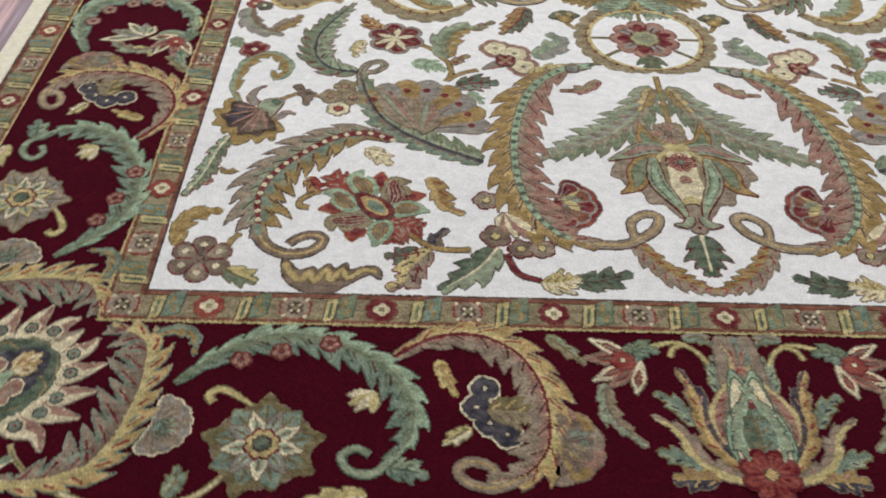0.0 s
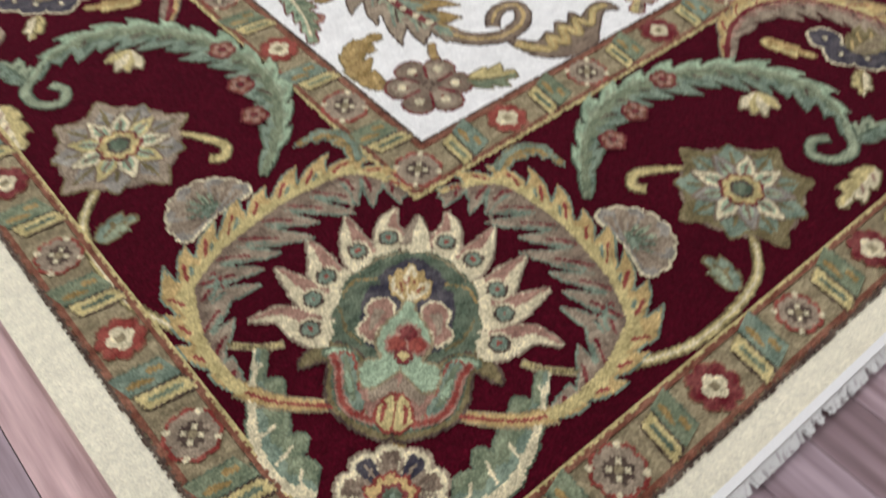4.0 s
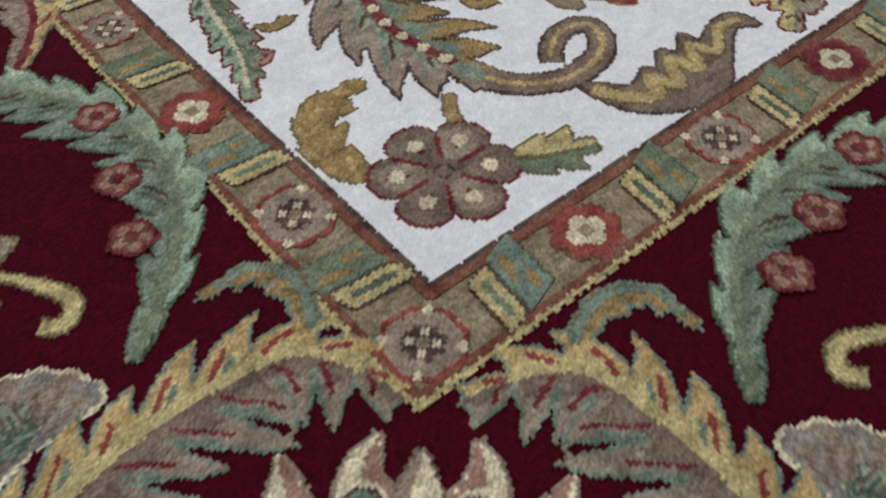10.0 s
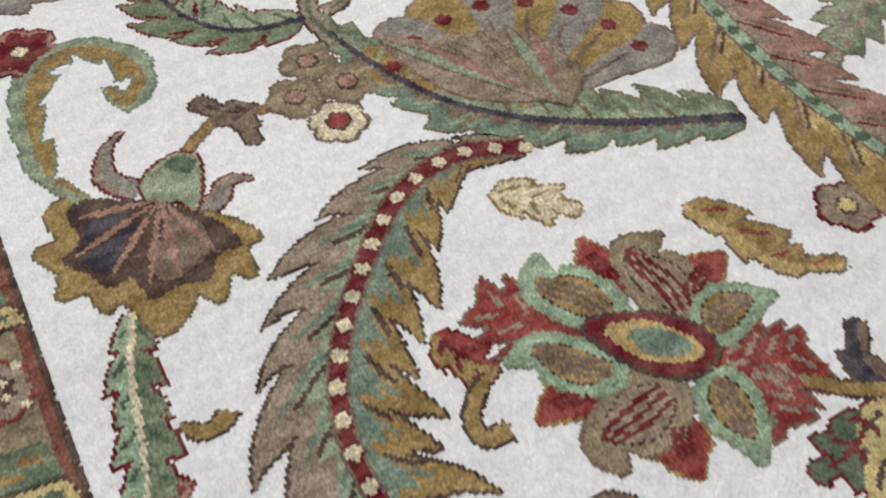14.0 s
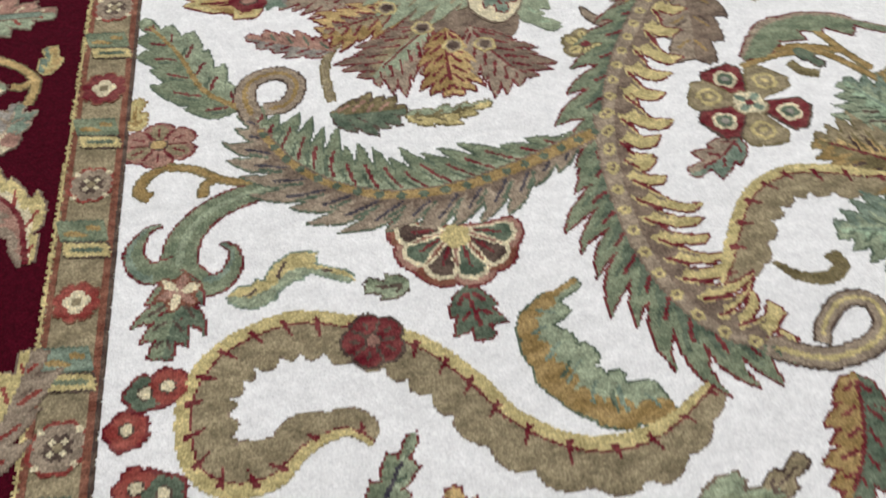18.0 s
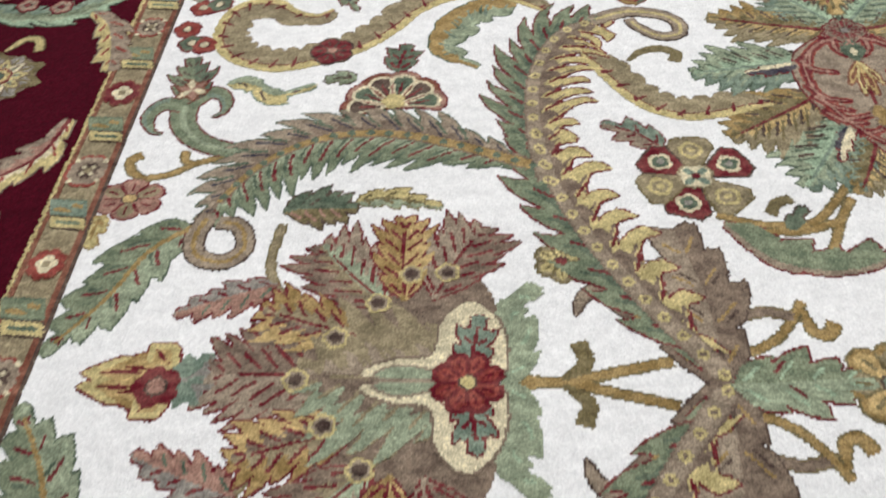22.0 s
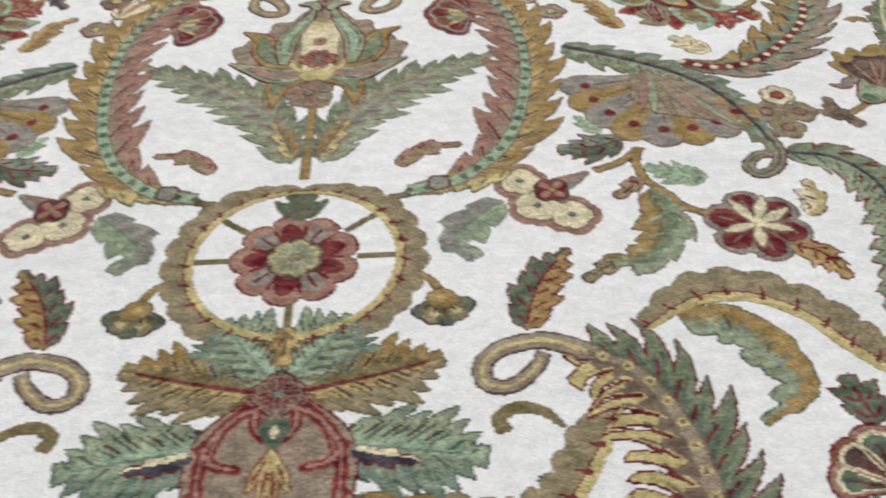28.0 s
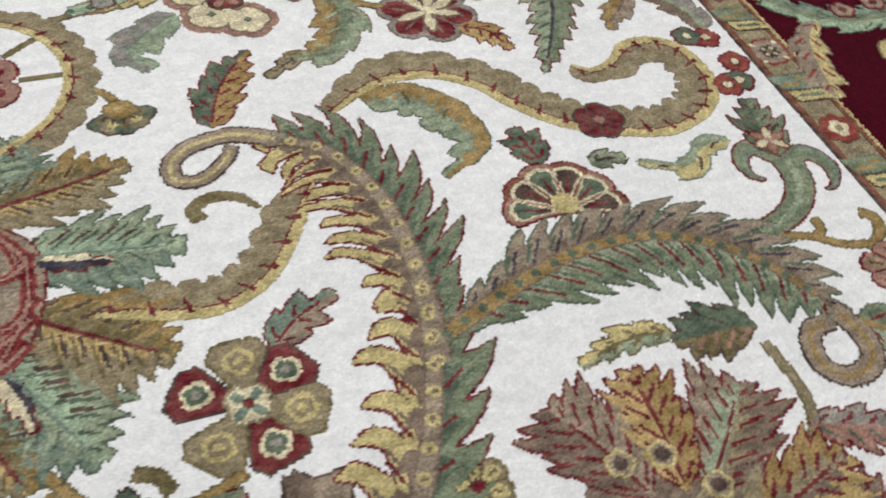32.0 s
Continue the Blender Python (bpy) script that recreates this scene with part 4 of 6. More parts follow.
petals("ray_star", "thin crimson and taupe rays", (-42.6, -98.4), [(-50.9, -85.6), (-48.7, -87.2), (-46.6, -88.2), (-44.0, -88.4), (-41.8, -88.9), (-40.4, -90.0), (-39.4, -92.1), (-39.6, -95.1)], 0.5, ["sage", "rose", "taupe", "olive"], level=9, edge="brown")
fan("fan_flower", "fan flower with grey and ochre lobes and red eyes", [(-44.9, -97.3), (-39.0, -82.9)], 8, 135, ["grey", "ochre"], edge="brown", eye="crimson", level=2, fat=1.0)
vine("flower_stem", "dark brown forked stem", [(-38.6, -82.4), (-37.7, -80.0), (-38.1, -76.6), (-39.9, -74.0), (-41.3, -71.7), (-43.8, -70.2)], 0.7, "ochre")
vine("flower_stem", "dark brown forked stem", [(-38.2, -82.0), (-35.9, -79.8), (-32.7, -78.4)], 0.7, "ochre")
frond("bud", "olive bud with a red edge", [(-37.5, -76.8), (-36.2, -75.1), (-34.6, -73.7)], 0.9, 1.1, 2, ("olive", "olive"), kind="leaf", edge="crimson")
rosette("six_petal_flower", "crimson six-petal flower with cream rays and grey rim", (-48.2, -68.2), 5.4, 6, "grey", "crimson", None, "brown", edge="brown", dent=0.22, turn=8, size=0.3, long=1.25, hr=0.1)
petals("ray_star", "cream rays of the six-petal flower", (-48.2, -68.2), [(-47.8, -64.8), (-44.6, -67.4), (-46.3, -72.4), (-49.9, -72.7), (-52.1, -70.5), (-51.7, -67.1)], 0.55, ["cream"], level=5, edge="brown")
frond("small_leaf", "ochre leaf with crimson edge", [(-50.6, -64.8), (-53.3, -63.7), (-54.9, -60.2)], 1.4, 1.8, 4, ("ochre", "gold"), kind="leaf", edge="crimson")
frond("small_leaf", "cream and olive leaf", [(-53.9, -69.5), (-55.6, -71.3), (-55.7, -75.0)], 1.8, 0.9, 3, ("cream", "straw"), kind="leaf", edge="brown", streak=("crimson", None))
for c, r in (((-29.2, -71.0), 3.0), ((-25.7, -72.7), 3.2), ((-24.2, -77.0), 3.0)):
    rosette("butterfly_petal", "cream petal with rose rim and a dark eye", c, r, 5, "rose", None, None, None, edge="rose", level=2, dent=0.15)
    rosette("petal_face", "cream petal face with a dark eye", c, r - 0.75, 5, "cream", None, None, "teal", edge="brown", hr=0.12, level=4, dent=0.15)
rosette("butterfly_heart", "crimson four-lobed heart of a flower", (-27.5, -75.2), 1.9, 4, "crimson", "rose", None, "ochre", level=8)
horn("horn", "grey and rose folded petal", [(-27.5, -75.6), (-30.2, -77.0), (-32.0, -78.3)], 1.5, ("grey", "rose"), edge="brown")
frond("sage_leaf", "grey-green drooping leaf", [(-22.0, -73.8), (-18.9, -71.1), (-16.5, -67.9), (-18.4, -65.2)], 2.6, 2.2, 4, ("sage", "grey"), kind="leaf", edge="teal", depth=0.3)
frond("bud_leaf", "sage and ochre leaf with crimson edge", [(-38.5, -74.9), (-39.1, -70.6), (-37.9, -66.3), (-35.4, -63.8), (-31.8, -63.9)], 2.6, 2.8, 5, ("sage", "ochre"), kind="leaf", edge="brown", depth=0.3, streak=(None, "sage"), inner=("green", "moss"))
frond("bud", "olive end bud", [(-33.0, -63.6), (-31.3, -62.7), (-29.4, -61.2)], 0.9, 0.9, 2, ("olive", "olive"), kind="leaf")
frond("pale_flower", "pale green ragged bud", [(-45.0, -76.6), (-42.1, -77.1), (-38.8, -78.7)], 1.8, 1.8, 4, ("mint", "mint"), kind="leaf", edge="sage", streak=("green", "green"))
frond("dark_leaf", "dark grey-green ragged leaf", [(-36.8, -84.3), (-33.7, -82.9), (-29.5, -82.6)], 2.5, 2.2, 4, ("forest", "teal"), kind="leaf", edge="crimson")
frond("small_leaf", "mint small leaf", [(-34.6, -85.7), (-33.3, -86.9), (-32.3, -89.0)], 0.9, 0.9, 3, ("mint", "mint"), kind="leaf", edge="sage")

# ---- field: scalloped S band ----
scallop("scalloped_band", "tan scalloped S-shaped band with straw rail and red ticks", [(-60.1, -55.8), (-61.9, -54.7), (-64.4, -55.6), (-67.0, -58.0), (-70.6, -58.3), (-73.4, -56.2), (-74.3, -52.1), (-73.7, -48.6), (-71.1, -45.3), (-65.9, -43.3), (-60.9, -44.2), (-55.1, -47.1), (-51.3, -51.1), (-48.7, -54.8), (-44.3, -57.5), (-39.0, -57.1), (-33.6, -53.9)], 4.4, "olive", "straw", side=-1, step=2.9)
rosette("red_flower", "crimson small five-petal flower", (-59.1, -46.8), 2.5, 5, "crimson", "crimson", None, "rose", edge="dark", level=5)
for c, w in (((-78.0, -52.1), "red"), ((-77.0, -56.8), "red"), ((-76.8, -49.1), "forest"), ((-75.1, -48.7), "red"), ((-75.0, -57.5), "forest")):
    rosette("berry", "small round berry flower", c, 1.6, 5, w, None, None, "cream", edge="crimson", hr=0.3, level=4)
frond("curved_leaf", "taupe leaf with a sage vein", [(-77.8, -58.3), (-77.5, -61.9), (-74.6, -66.4), (-70.2, -68.1)], 1.8, 2.2, 5, ("brown", "grey"), kind="leaf", depth=0.3, rib="sage", rw=0.3, edge="brown")
frond("curved_leaf", "olive and ochre leaf", [(-71.8, -66.8), (-70.3, -64.5), (-68.4, -62.8), (-67.4, -60.9)], 1.5, 1.6, 4, ("taupe", "ochre"), kind="leaf", depth=0.3, edge="brown")
frond("comma_leaf", "sage and ochre comma-shaped leaf", [(-37.2, -56.0), (-41.2, -56.2), (-44.6, -54.1), (-46.6, -50.0), (-46.5, -46.2), (-41.9, -43.2)], 0.9, 3.8, 8, ("ochre", "sage"), kind="leaf", depth=0.22, lean=0.5, edge="forest", streak=(None, "teal"), shapes=(FORWARD, LOBED), inner=(None, "ochre"))

# ---- field: the great scroll ----
frond("great_scroll", "dark green and straw acanthus scroll with a beaded brown midrib", [(-21.1, -0.8), (-26.7, -8.9), (-31.1, -16.5), (-33.8, -23.2), (-35.2, -29.3), (-35.6, -33.9)], 4.4, 4.0, 10, ("straw", "green"), depth=0.64, lean=0.6, kind="even", level=4, rib="taupe", rw=0.85, bead="straw", heart="brown", streak=("brown", "forest"), edge="crimson", inner=("brown", "forest"), shapes=(HOOKED, FORWARD))
frond("great_scroll", "dark green and straw acanthus scroll with a beaded brown midrib", [(-34.5, -24.1), (-35.5, -30.5), (-35.7, -38.1), (-34.4, -44.8), (-31.5, -49.8), (-26.7, -52.2)], 5.2, 4.7, 13, ("straw", "green"), depth=0.64, lean=0.6, kind="even", level=4, rib="taupe", rw=0.85, bead="straw", heart="brown", streak=("brown", "forest"), edge="crimson", inner=("brown", "forest"), shapes=(HOOKED, FORWARD))
vine("scroll_curl", "taupe curl closing the great scroll", [(-28.4, -51.7), (-24.4, -53.4), (-20.4, -52.8), (-18.4, -51.0), (-18.5, -48.7), (-20.8, -48.3), (-23.1, -50.3), (-24.0, -52.0)], 1.9, "taupe", level=5, w1=1.0, core="straw")
frond("side_branch", "mint and taupe side branch with a gold midrib", [(-35.9, -26.3), (-43.0, -29.3), (-49.6, -31.4), (-55.9, -31.6), (-61.1, -29.6), (-64.8, -26.2), (-67.3, -22.0), (-68.3, -19.1)], 4.2, 4.8, 17, ("taupe", "green"), depth=0.58, lean=0.6, kind="even", level=3, rib="ochre", rw=0.65, bead="forest", streak=("navy", "crimson"), edge="forest", inner=("brown", "sage"))
vine("branch_curl", "taupe curl of the side branch", [(-68.1, -19.7), (-69.0, -16.5), (-68.1, -14.1), (-65.4, -13.4), (-63.8, -15.2), (-64.8, -18.1), (-67.1, -18.6)], 1.9, "taupe", level=4, w1=1.4, core="ochre")
frond("sage_leaf", "sage oak-like leaf with crimson veins", [(-69.3, -18.2), (-73.1, -14.8), (-75.7, -8.9), (-79.6, -2.8)], 3.6, 3.0, 6, ("green", "sage"), kind="leaf", depth=0.3, rib="ochre", rw=0.3, edge="forest", streak=("crimson", "crimson"))
fan("fan_palm", "dark fan flower with cream and rose-brown rims on the branch", [(-50.9, -36.2), (-51.7, -42.6)], 6, 200, ["rust", "rose"], edge="crimson", rim="cream", tip=["dark", "forest"], heart="straw", level=2, fat=0.88)
frond("small_leaf", "green small leaf", [(-55.7, -41.2), (-57.1, -41.7), (-59.0, -41.3)], 1.1, 1.1, 2, ("sage", "green"), kind="leaf")
frond("dark_leaf", "dark green maple-like leaf", [(-51.1, -42.6), (-50.7, -45.0), (-50.2, -47.6)], 2.0, 2.0, 3, ("forest", "forest"), kind="leaf", edge="crimson")
vine("calyx_stem", "green thick stem with a pale core", [(-62.8, -28.4), (-67.5, -29.2), (-71.6, -30.8), (-74.2, -33.8), (-74.8, -37.6)], 1.6, "green", w1=3.0, edge="crimson", core="sage")
frond("calyx", "dark green ragged calyx with a rose star", [(-74.4, -37.6), (-74.9, -41.4), (-75.8, -45.8)], 2.5, 2.5, 4, ("forest", "green"), kind="leaf", edge="crimson", streak=("dark", "dark"), lean=0.6, level=3)
petals("calyx_star", "cream and rose star in a green calyx", (-74.6, -39.8), tips_round((-74.6, -39.8), 1.9, 6, 15), 0.42, ["cream", "rose"], edge="rust", level=7)
horn("hook", "teal hooked leaf", [(-75.0, -37.0), (-77.2, -37.4), (-78.6, -35.2), (-77.6, -32.8), (-76.3, -32.2)], 1.35, ("green", "teal"), edge="crimson", level=2)
horn("hook", "teal hooked leaf", [(-74.0, -37.6), (-72.2, -39.4), (-70.4, -38.4), (-70.0, -36.0), (-71.2, -34.9)], 1.35, ("green", "teal"), edge="crimson", level=2)
frond("spray", "sage and cream spray leaf", [(-70.6, -40.8), (-67.8, -41.3), (-64.9, -38.7), (-60.5, -40.3)], 1.7, 0.9, 3, ("straw", "sage"), kind="leaf", edge="teal", streak=("dark", None))
rosette("pink_flower", "rose ruffled flower with gold centre", (-77.1, -22.1), 3.6, 6, "rose", ["rose", "olive"], None, "gold", edge="crimson", squash=0.8)
frond("small_leaf", "straw small leaf", [(-79.1, -19.7), (-79.6, -17.6), (-79.3, -15.6)], 1.0, 1.0, 2, ("straw", "straw"), kind="leaf", edge="ochre")
vine("tendril", "ochre hooked tendril", [(-66.4, -28.1), (-70.5, -27.7), (-73.6, -25.8), (-76.2, -25.1)], 0.6, "ochre", edge="moss")
vine("tendril", "ochre hooked tendril", [(-76.2, -25.1), (-78.0, -26.2), (-78.6, -27.9), (-77.5, -28.8)], 0.6, "ochre", w1=1.0, edge="moss")
vine("tendril", "ochre short tendril", [(-71.6, -27.3), (-72.6, -27.8), (-72.9, -29.4)], 0.6, "ochre", edge="moss")
frond("brown_bud", "brown and dark green bud", [(-60.7, -20.0), (-58.3, -20.6), (-53.6, -20.5)], 2.6, 2.6, 5, ("moss", "forest"), kind="leaf", edge="dark", streak=("rose", None))
frond("small_leaf", "olive and straw leaf", [(-53.4, -21.4), (-50.0, -21.8), (-45.2, -20.6)], 1.1, 1.4, 4, ("sage", "straw"), kind="leaf", edge="moss")
vine("bud_stem", "olive stem", [(-60.5, -18.3), (-60.9, -14.1), (-60.3, -11.2), (-58.6, -8.3)], 0.6, "olive", edge="moss")
frond("rose_leaf", "rose and dark green leaf", [(-59.8, -10.6), (-63.9, -9.1), (-68.5, -7.2)], 1.7, 2.0, 5, ("grey", "rose"), kind="leaf", edge="crimson", streak=("crimson", "forest"))
frond("hood", "taupe hooded leaf at the joint of the scroll", [(-20.6, -0.1), (-25.1, -6.2), (-28.7, -10.9), (-30.8, -14.0)], 3.6, 2.6, 3, ("taupe", "brown"), kind="taper", depth=0.3, level=2, streak=("ochre", "ochre"))
frond("hood", "taupe pleated leaf with gold veins", [(-20.7, -0.4), (-21.3, -5.7), (-21.7, -10.5), (-23.2, -16.8)], 3.4, 3.6, 4, ("brown", "taupe"), kind="even", depth=0.3, level=2, streak=("ochre", "ochre"), edge="dark")
horn("horn", "taupe horn", [(-29.9, -10.5), (-31.9, -9.1), (-32.8, -6.9)], 1.0, ("taupe", "taupe"), edge="dark")
rosette("half_flower", "straw and green half flower", (-33.7, -13.3), 2.4, 6, "olive", "straw", None, "crimson", edge="moss", level=2)
# six-part flower
for k, turn in enumerate((108, 48, -27, -90, 214, 159)):
    c, red = (-20.0, -24.4), k % 2 == 0
    spot = (c[0] + 3.9 * math.cos(math.radians(turn)), c[1] + 3.9 * math.sin(math.radians(turn)))
    w = wedge_at(c, 1.2, 5.9, turn, 26)
    motif("berry_petal", "crimson wedge petal of a six-part flower" if red else "tan wedge petal of a six-part flower", [
        ("outline", [grow(w, 0.24)], "dark" if red else "moss", 0), ("ground", [w], "crimson" if red else "olive", 1),
        ("ring", [lobes(spot, 1.25, 4, 0.2, 45 + turn)], "cream" if red else "straw", 2), ("eye", [lobes(spot, 0.85, 4, 0.2, 45 + turn)], "forest" if red else "olive", 3),
        ("dot", [disc(spot, 0.36)], "grey" if red else "straw", 4)], QUADS, 2 + 0.3 * k)
rosette("berry_heart", "cream and teal checkered heart", (-20.0, -24.4), 1.7, 4, "cream", "teal", None, "crimson", edge="olive", level=5)
frond("dark_leaf", "grey-rose leaf with crimson edge", [(-22.7, -28.8), (-25.0, -31.0), (-28.3, -32.7)], 1.8, 1.8, 3, ("teal", "taupe"), kind="leaf", edge="crimson")
vine("flower_stem", "moss stem with tendrils", [(-18.8, -19.1), (-15.0, -17.8), (-10.6, -17.8), (-8.0, -20.2), (-5.9, -23.0)], 0.6, "ochre", edge="moss")
vine("tendril", "moss hooked tendril", [(-11.5, -21.2), (-13.0, -20.6), (-13.9, -19.1)], 0.8, "moss", edge="moss")
frond("boat_leaf", "grey-green boat-shaped leaf", [(-18.2, -18.0), (-14.5, -13.4), (-8.3, -12.2), (-1.7, -15.2)], 0.8, 3.0, 5, ("taupe", "green"), kind="leaf", depth=0.3, edge="crimson")
scallop("scalloped_band", "tan scalloped band curving from scroll to medallion", [(-30.0, -45.2), (-27.8, -40.6), (-24.5, -35.7), (-20.4, -33.4), (-16.1, -33.6), (-10.4, -35.4)], 3.8, "olive", "straw", side=-1, step=2.9)
vine("tendril", "moss curled tendril", [(-24.8, -43.6), (-23.2, -45.4), (-20.9, -45.9), (-19.3, -44.8), (-19.8, -43.4)], 0.5, "moss", w1=1.1, edge="moss")
frond("feather", "green and ochre feather leaf on the curl", [(-22.7, -55.0), (-23.6, -58.6), (-24.9, -61.6), (-27.9, -65.6)], 2.3, 2.4, 6, ("forest", "ochre"), kind="leaf", edge="crimson", depth=0.4)

# ---- field: ring and rosette on the long axis ----
RING = (0.0, -66.0)
scallop("ring", "tan scalloped ring with straw inner rail", [(13.2 * math.cos(a) * 0.8, RING[1] + 13.2 * math.sin(a) * 0.8) for a in np.linspace(-0.5 * math.pi, 1.5 * math.pi, 25)], 3.2, "olive", "straw", side=-1, step=2.7, quads=ENDS, level=1)
rosette("ring_rosette", "rose and crimson round rosette with a straw heart", RING, 6.6, 9, "rose", ["crimson", "grey"], None, "straw", quads=ENDS, edge="crimson", dent=0.16, size=0.17, long=1.6, hr=0.36)
rosette("rosette_heart", "sage and straw wavy heart of the rosette", RING, 2.6, 7, "straw", "sage", None, "olive", quads=ENDS, edge="olive", level=6)
for a in (0, 142, 180, 270, 38):
    dx, dy = math.cos(math.radians(a)), math.sin(math.radians(a))
    vine("spoke", "olive thin spoke", [(6.4 * dx, RING[1] - 6.4 * dy), (10.4 * dx, RING[1] - 10.4 * dy)], 0.4, "moss", quads=ENDS, edge="moss")
frond("crown", "dark green three-pointed crown leaf", [(0, RING[1] - 5.8), (0, RING[1] - 7.6), (0, RING[1] - 10)], 2.6, 2.6, 2, ("forest", "forest"), kind="leaf", quads=ENDS, edge="moss")
frond("gold_bud", "gold bud on the spoke", [(0, RING[1] + 9.6), (0, RING[1] + 12), (0, RING[1] + 14)], 1.2, 1.2, 2, ("ochre", "gold"), kind="leaf", quads=ENDS, edge="moss", level=4)
vine("bud_stem", "ochre stem", [(-12.0, -63.7), (-14.0, -61.9), (-14.9, -59.9)], 0.6, "ochre", edge="moss")
fan("ragged_bud", "olive and dark green ragged bud with a gold cap", [(-14.7, -60.0), (-15.4, -56.0)], 5, 120, ["forest", "olive"], edge="dark", tip=["moss", "straw"], level=2)
blob("bud_cap", "ochre cap of a ragged bud", [(-14.6, -60.6), (-15.8, -60.1), (-16.3, -58.8), (-15.2, -58.3), (-14.0, -58.6), (-13.6, -59.8)], "ochre", edge="moss", inner=[([(-14.8, -60.1), (-15.3, -59.4), (-14.9, -58.8), (-14.4, -59.4)], "gold")], level=7)
# stems and feathers towards the end palmette
vine("axis_stem", "ochre stem with a crossbar", [(0, -79), (0, -88), (0, -99)], 0.8, "ochre", quads=ENDS, edge="moss")
vine("crossbar", "olive drooping crossbar", [(-2.1, -94.2), (-0.4, -94.5), (-1.5, -93.6)], 0.8, "olive", both="x", quads=ENDS, edge="moss")
frond("feather", "sage and taupe feather leaf with jagged dark edge", [(-1.9, -82.2), (-4.6, -90.1), (-9.9, -96.4), (-16.0, -100.2), (-23.6, -104.6)], 4.1, 4.2, 11, ("green", "sage"), kind="leaf", depth=0.5, lean=0.5, edge="brown", rib="sage", rw=0.4, streak=("sage", "taupe"), inner=("taupe", "grey"))
frond("feather_foot", "ochre foot of the feather", [(-1.7, -83.1), (-2.9, -86.8), (-4.6, -90.1)], 1.2, 1.2, 3, ("ochre", "straw"), kind="leaf", edge="brown", level=4)
frond("gold_scroll", "ochre and rose acanthus scroll with a dotted mint midrib", [(-11.8, -76.1), (-17.8, -78.1), (-23.5, -84.7), (-26.6, -95.6), (-27.3, -106.1), (-25.8, -115.5), (-21.7, -122.1), (-16.3, -124.4)], 4.6, 4.4, 14, ("rose", "ochre"), kind="even", depth=0.5, lean=0.7, level=4, edge="brown", rib="mint", rw=0.75, bead="forest", streak=("crimson", "brown"), inner=("taupe", "gold"))
vine("scroll_curl", "taupe and gold curl at the end of the scroll", [(-17.1, -124.2), (-12.0, -124.2), (-7.2, -121.2), (-5.9, -118.0), (-8.0, -117.3), (-10.3, -119.5), (-10.1, -123.2)], 1.7, "taupe", level=5, w1=1.1, core="gold")
frond("gold_leaf", "ochre toothed leaf from the curl to the axis", [(-10.3, -123.2), (-8.1, -127.8), (-4.5, -131.5), (-0.3, -133.5)], 2.2, 2.2, 7, ("ochre", "taupe"), depth=0.45, lean=0.6, edge="brown", streak=("red", "red"))
frond("scroll_head", "straw flame-shaped head of the scroll", [(-23.4, -79.3), (-19.6, -78.0), (-15.4, -77.1), (-13.1, -76.2)], 1.8, 1.8, 5, ("straw", "ochre"), kind="leaf", edge="moss", streak=("brown", "brown"), level=5)
rosette("head_eye", "grey eye in the scroll head", (-15.2, -77.3), 1.2, 4, "grey", None, None, "teal", edge="dark", level=8)
vine("bud_stem", "dark stem to the ring", [(-13.1, -76.4), (-11.3, -75.5), (-9.7, -75.2)], 0.6, "moss")
frond("red_leaf", "olive and red small leaf", [(-10.6, -80.9), (-13.4, -83.9), (-17.8, -84.5)], 1.0, 1.3, 3, ("rose", "olive"), kind="leaf", edge="crimson", streak=("crimson", None))
# carnation inside the gold scroll
fan("carnation", "ragged carnation with red and grey petals", [(-21.6, -115.4), (-14.4, -116.2)], 5, 150, ["crimson", "red"], edge="brown", rim="grey", tip=["crimson", "rust"], level=2)
petals("carnation_cup", "straw and green cup of a carnation", (-20.3, -114.1), [(-17.4, -111.6), (-17.4, -114.3), (-17.8, -116.9)], 0.8, ["straw", "sage"], edge="brown", level=4)
# end palmette
blob("palmette_ground", "taupe ragged back of the end palmette", [(1.1, -94.9), (-1.5, -96.2), (-2.7, -98.4), (-6.2, -96.7), (-8.0, -97.9), (-7.3, -100.1), (-9.0, -102.0), (-10.7, -104.9), (-11.7, -107.9), (-10.3, -108.9), (-9.4, -110.7), (-7.2, -112.1), (-6.7, -114.5), (-4.4, -114.8), (-2.5, -117.5), (0.5, -119.7)], "taupe", both="x", quads=ENDS, edge="brown", level=1)
blade("palmette_wing", "olive upper wing petal of the palmette", [(0.6, -100.6), (-2.5, -100.2), (-4.7, -98.6), (-5.2, -93.5)], 1.5, "ochre", "green", both="x", quads=ENDS, level=5, vein=None, edge="rust")
blade("palmette_wing", "dark green wing petal with a gold tip", [(-4.1, -102.1), (-7.0, -106.6), (-8.0, -110.3), (-10.9, -112.5)], 1.9, "ochre", "green", both="x", quads=ENDS, level=4, vein=None, edge="crimson")
blade("palmette_wing", "long grey-sage wing petal with rose veins", [(-0.6, -101.4), (-5.0, -100.7), (-8.4, -102.4), (-11.9, -104.3)], 1.5, "sage", "grey", both="x", quads=ENDS, level=7, vein="rose", edge="crimson")
blob("palmette_bell", "straw round body of the palmette", [(2.1, -100.2), (-2.2, -101.4), (-3.8, -103.5), (-3.9, -107.0), (-3.4, -110.3), (-1.7, -113.2), (0.6, -114.6), (3.1, -114.5)], "straw", both="x", quads=ENDS, edge="olive", level=8, inner=[([(-2.6, -102.6), (-3.7, -106.7), (-3.0, -109.9), (-0.9, -113.2), (-1.5, -109.8), (-2.1, -106.6), (-1.0, -103.8)], "olive"), ([(1.8, -102.0), (-0.7, -103.5), (-0.2, -105.4), (-1.9, -107.2), (-0.0, -109.1), (-1.3, -111.0), (1.2, -113.7), (2.5, -113.3)], "cream")])
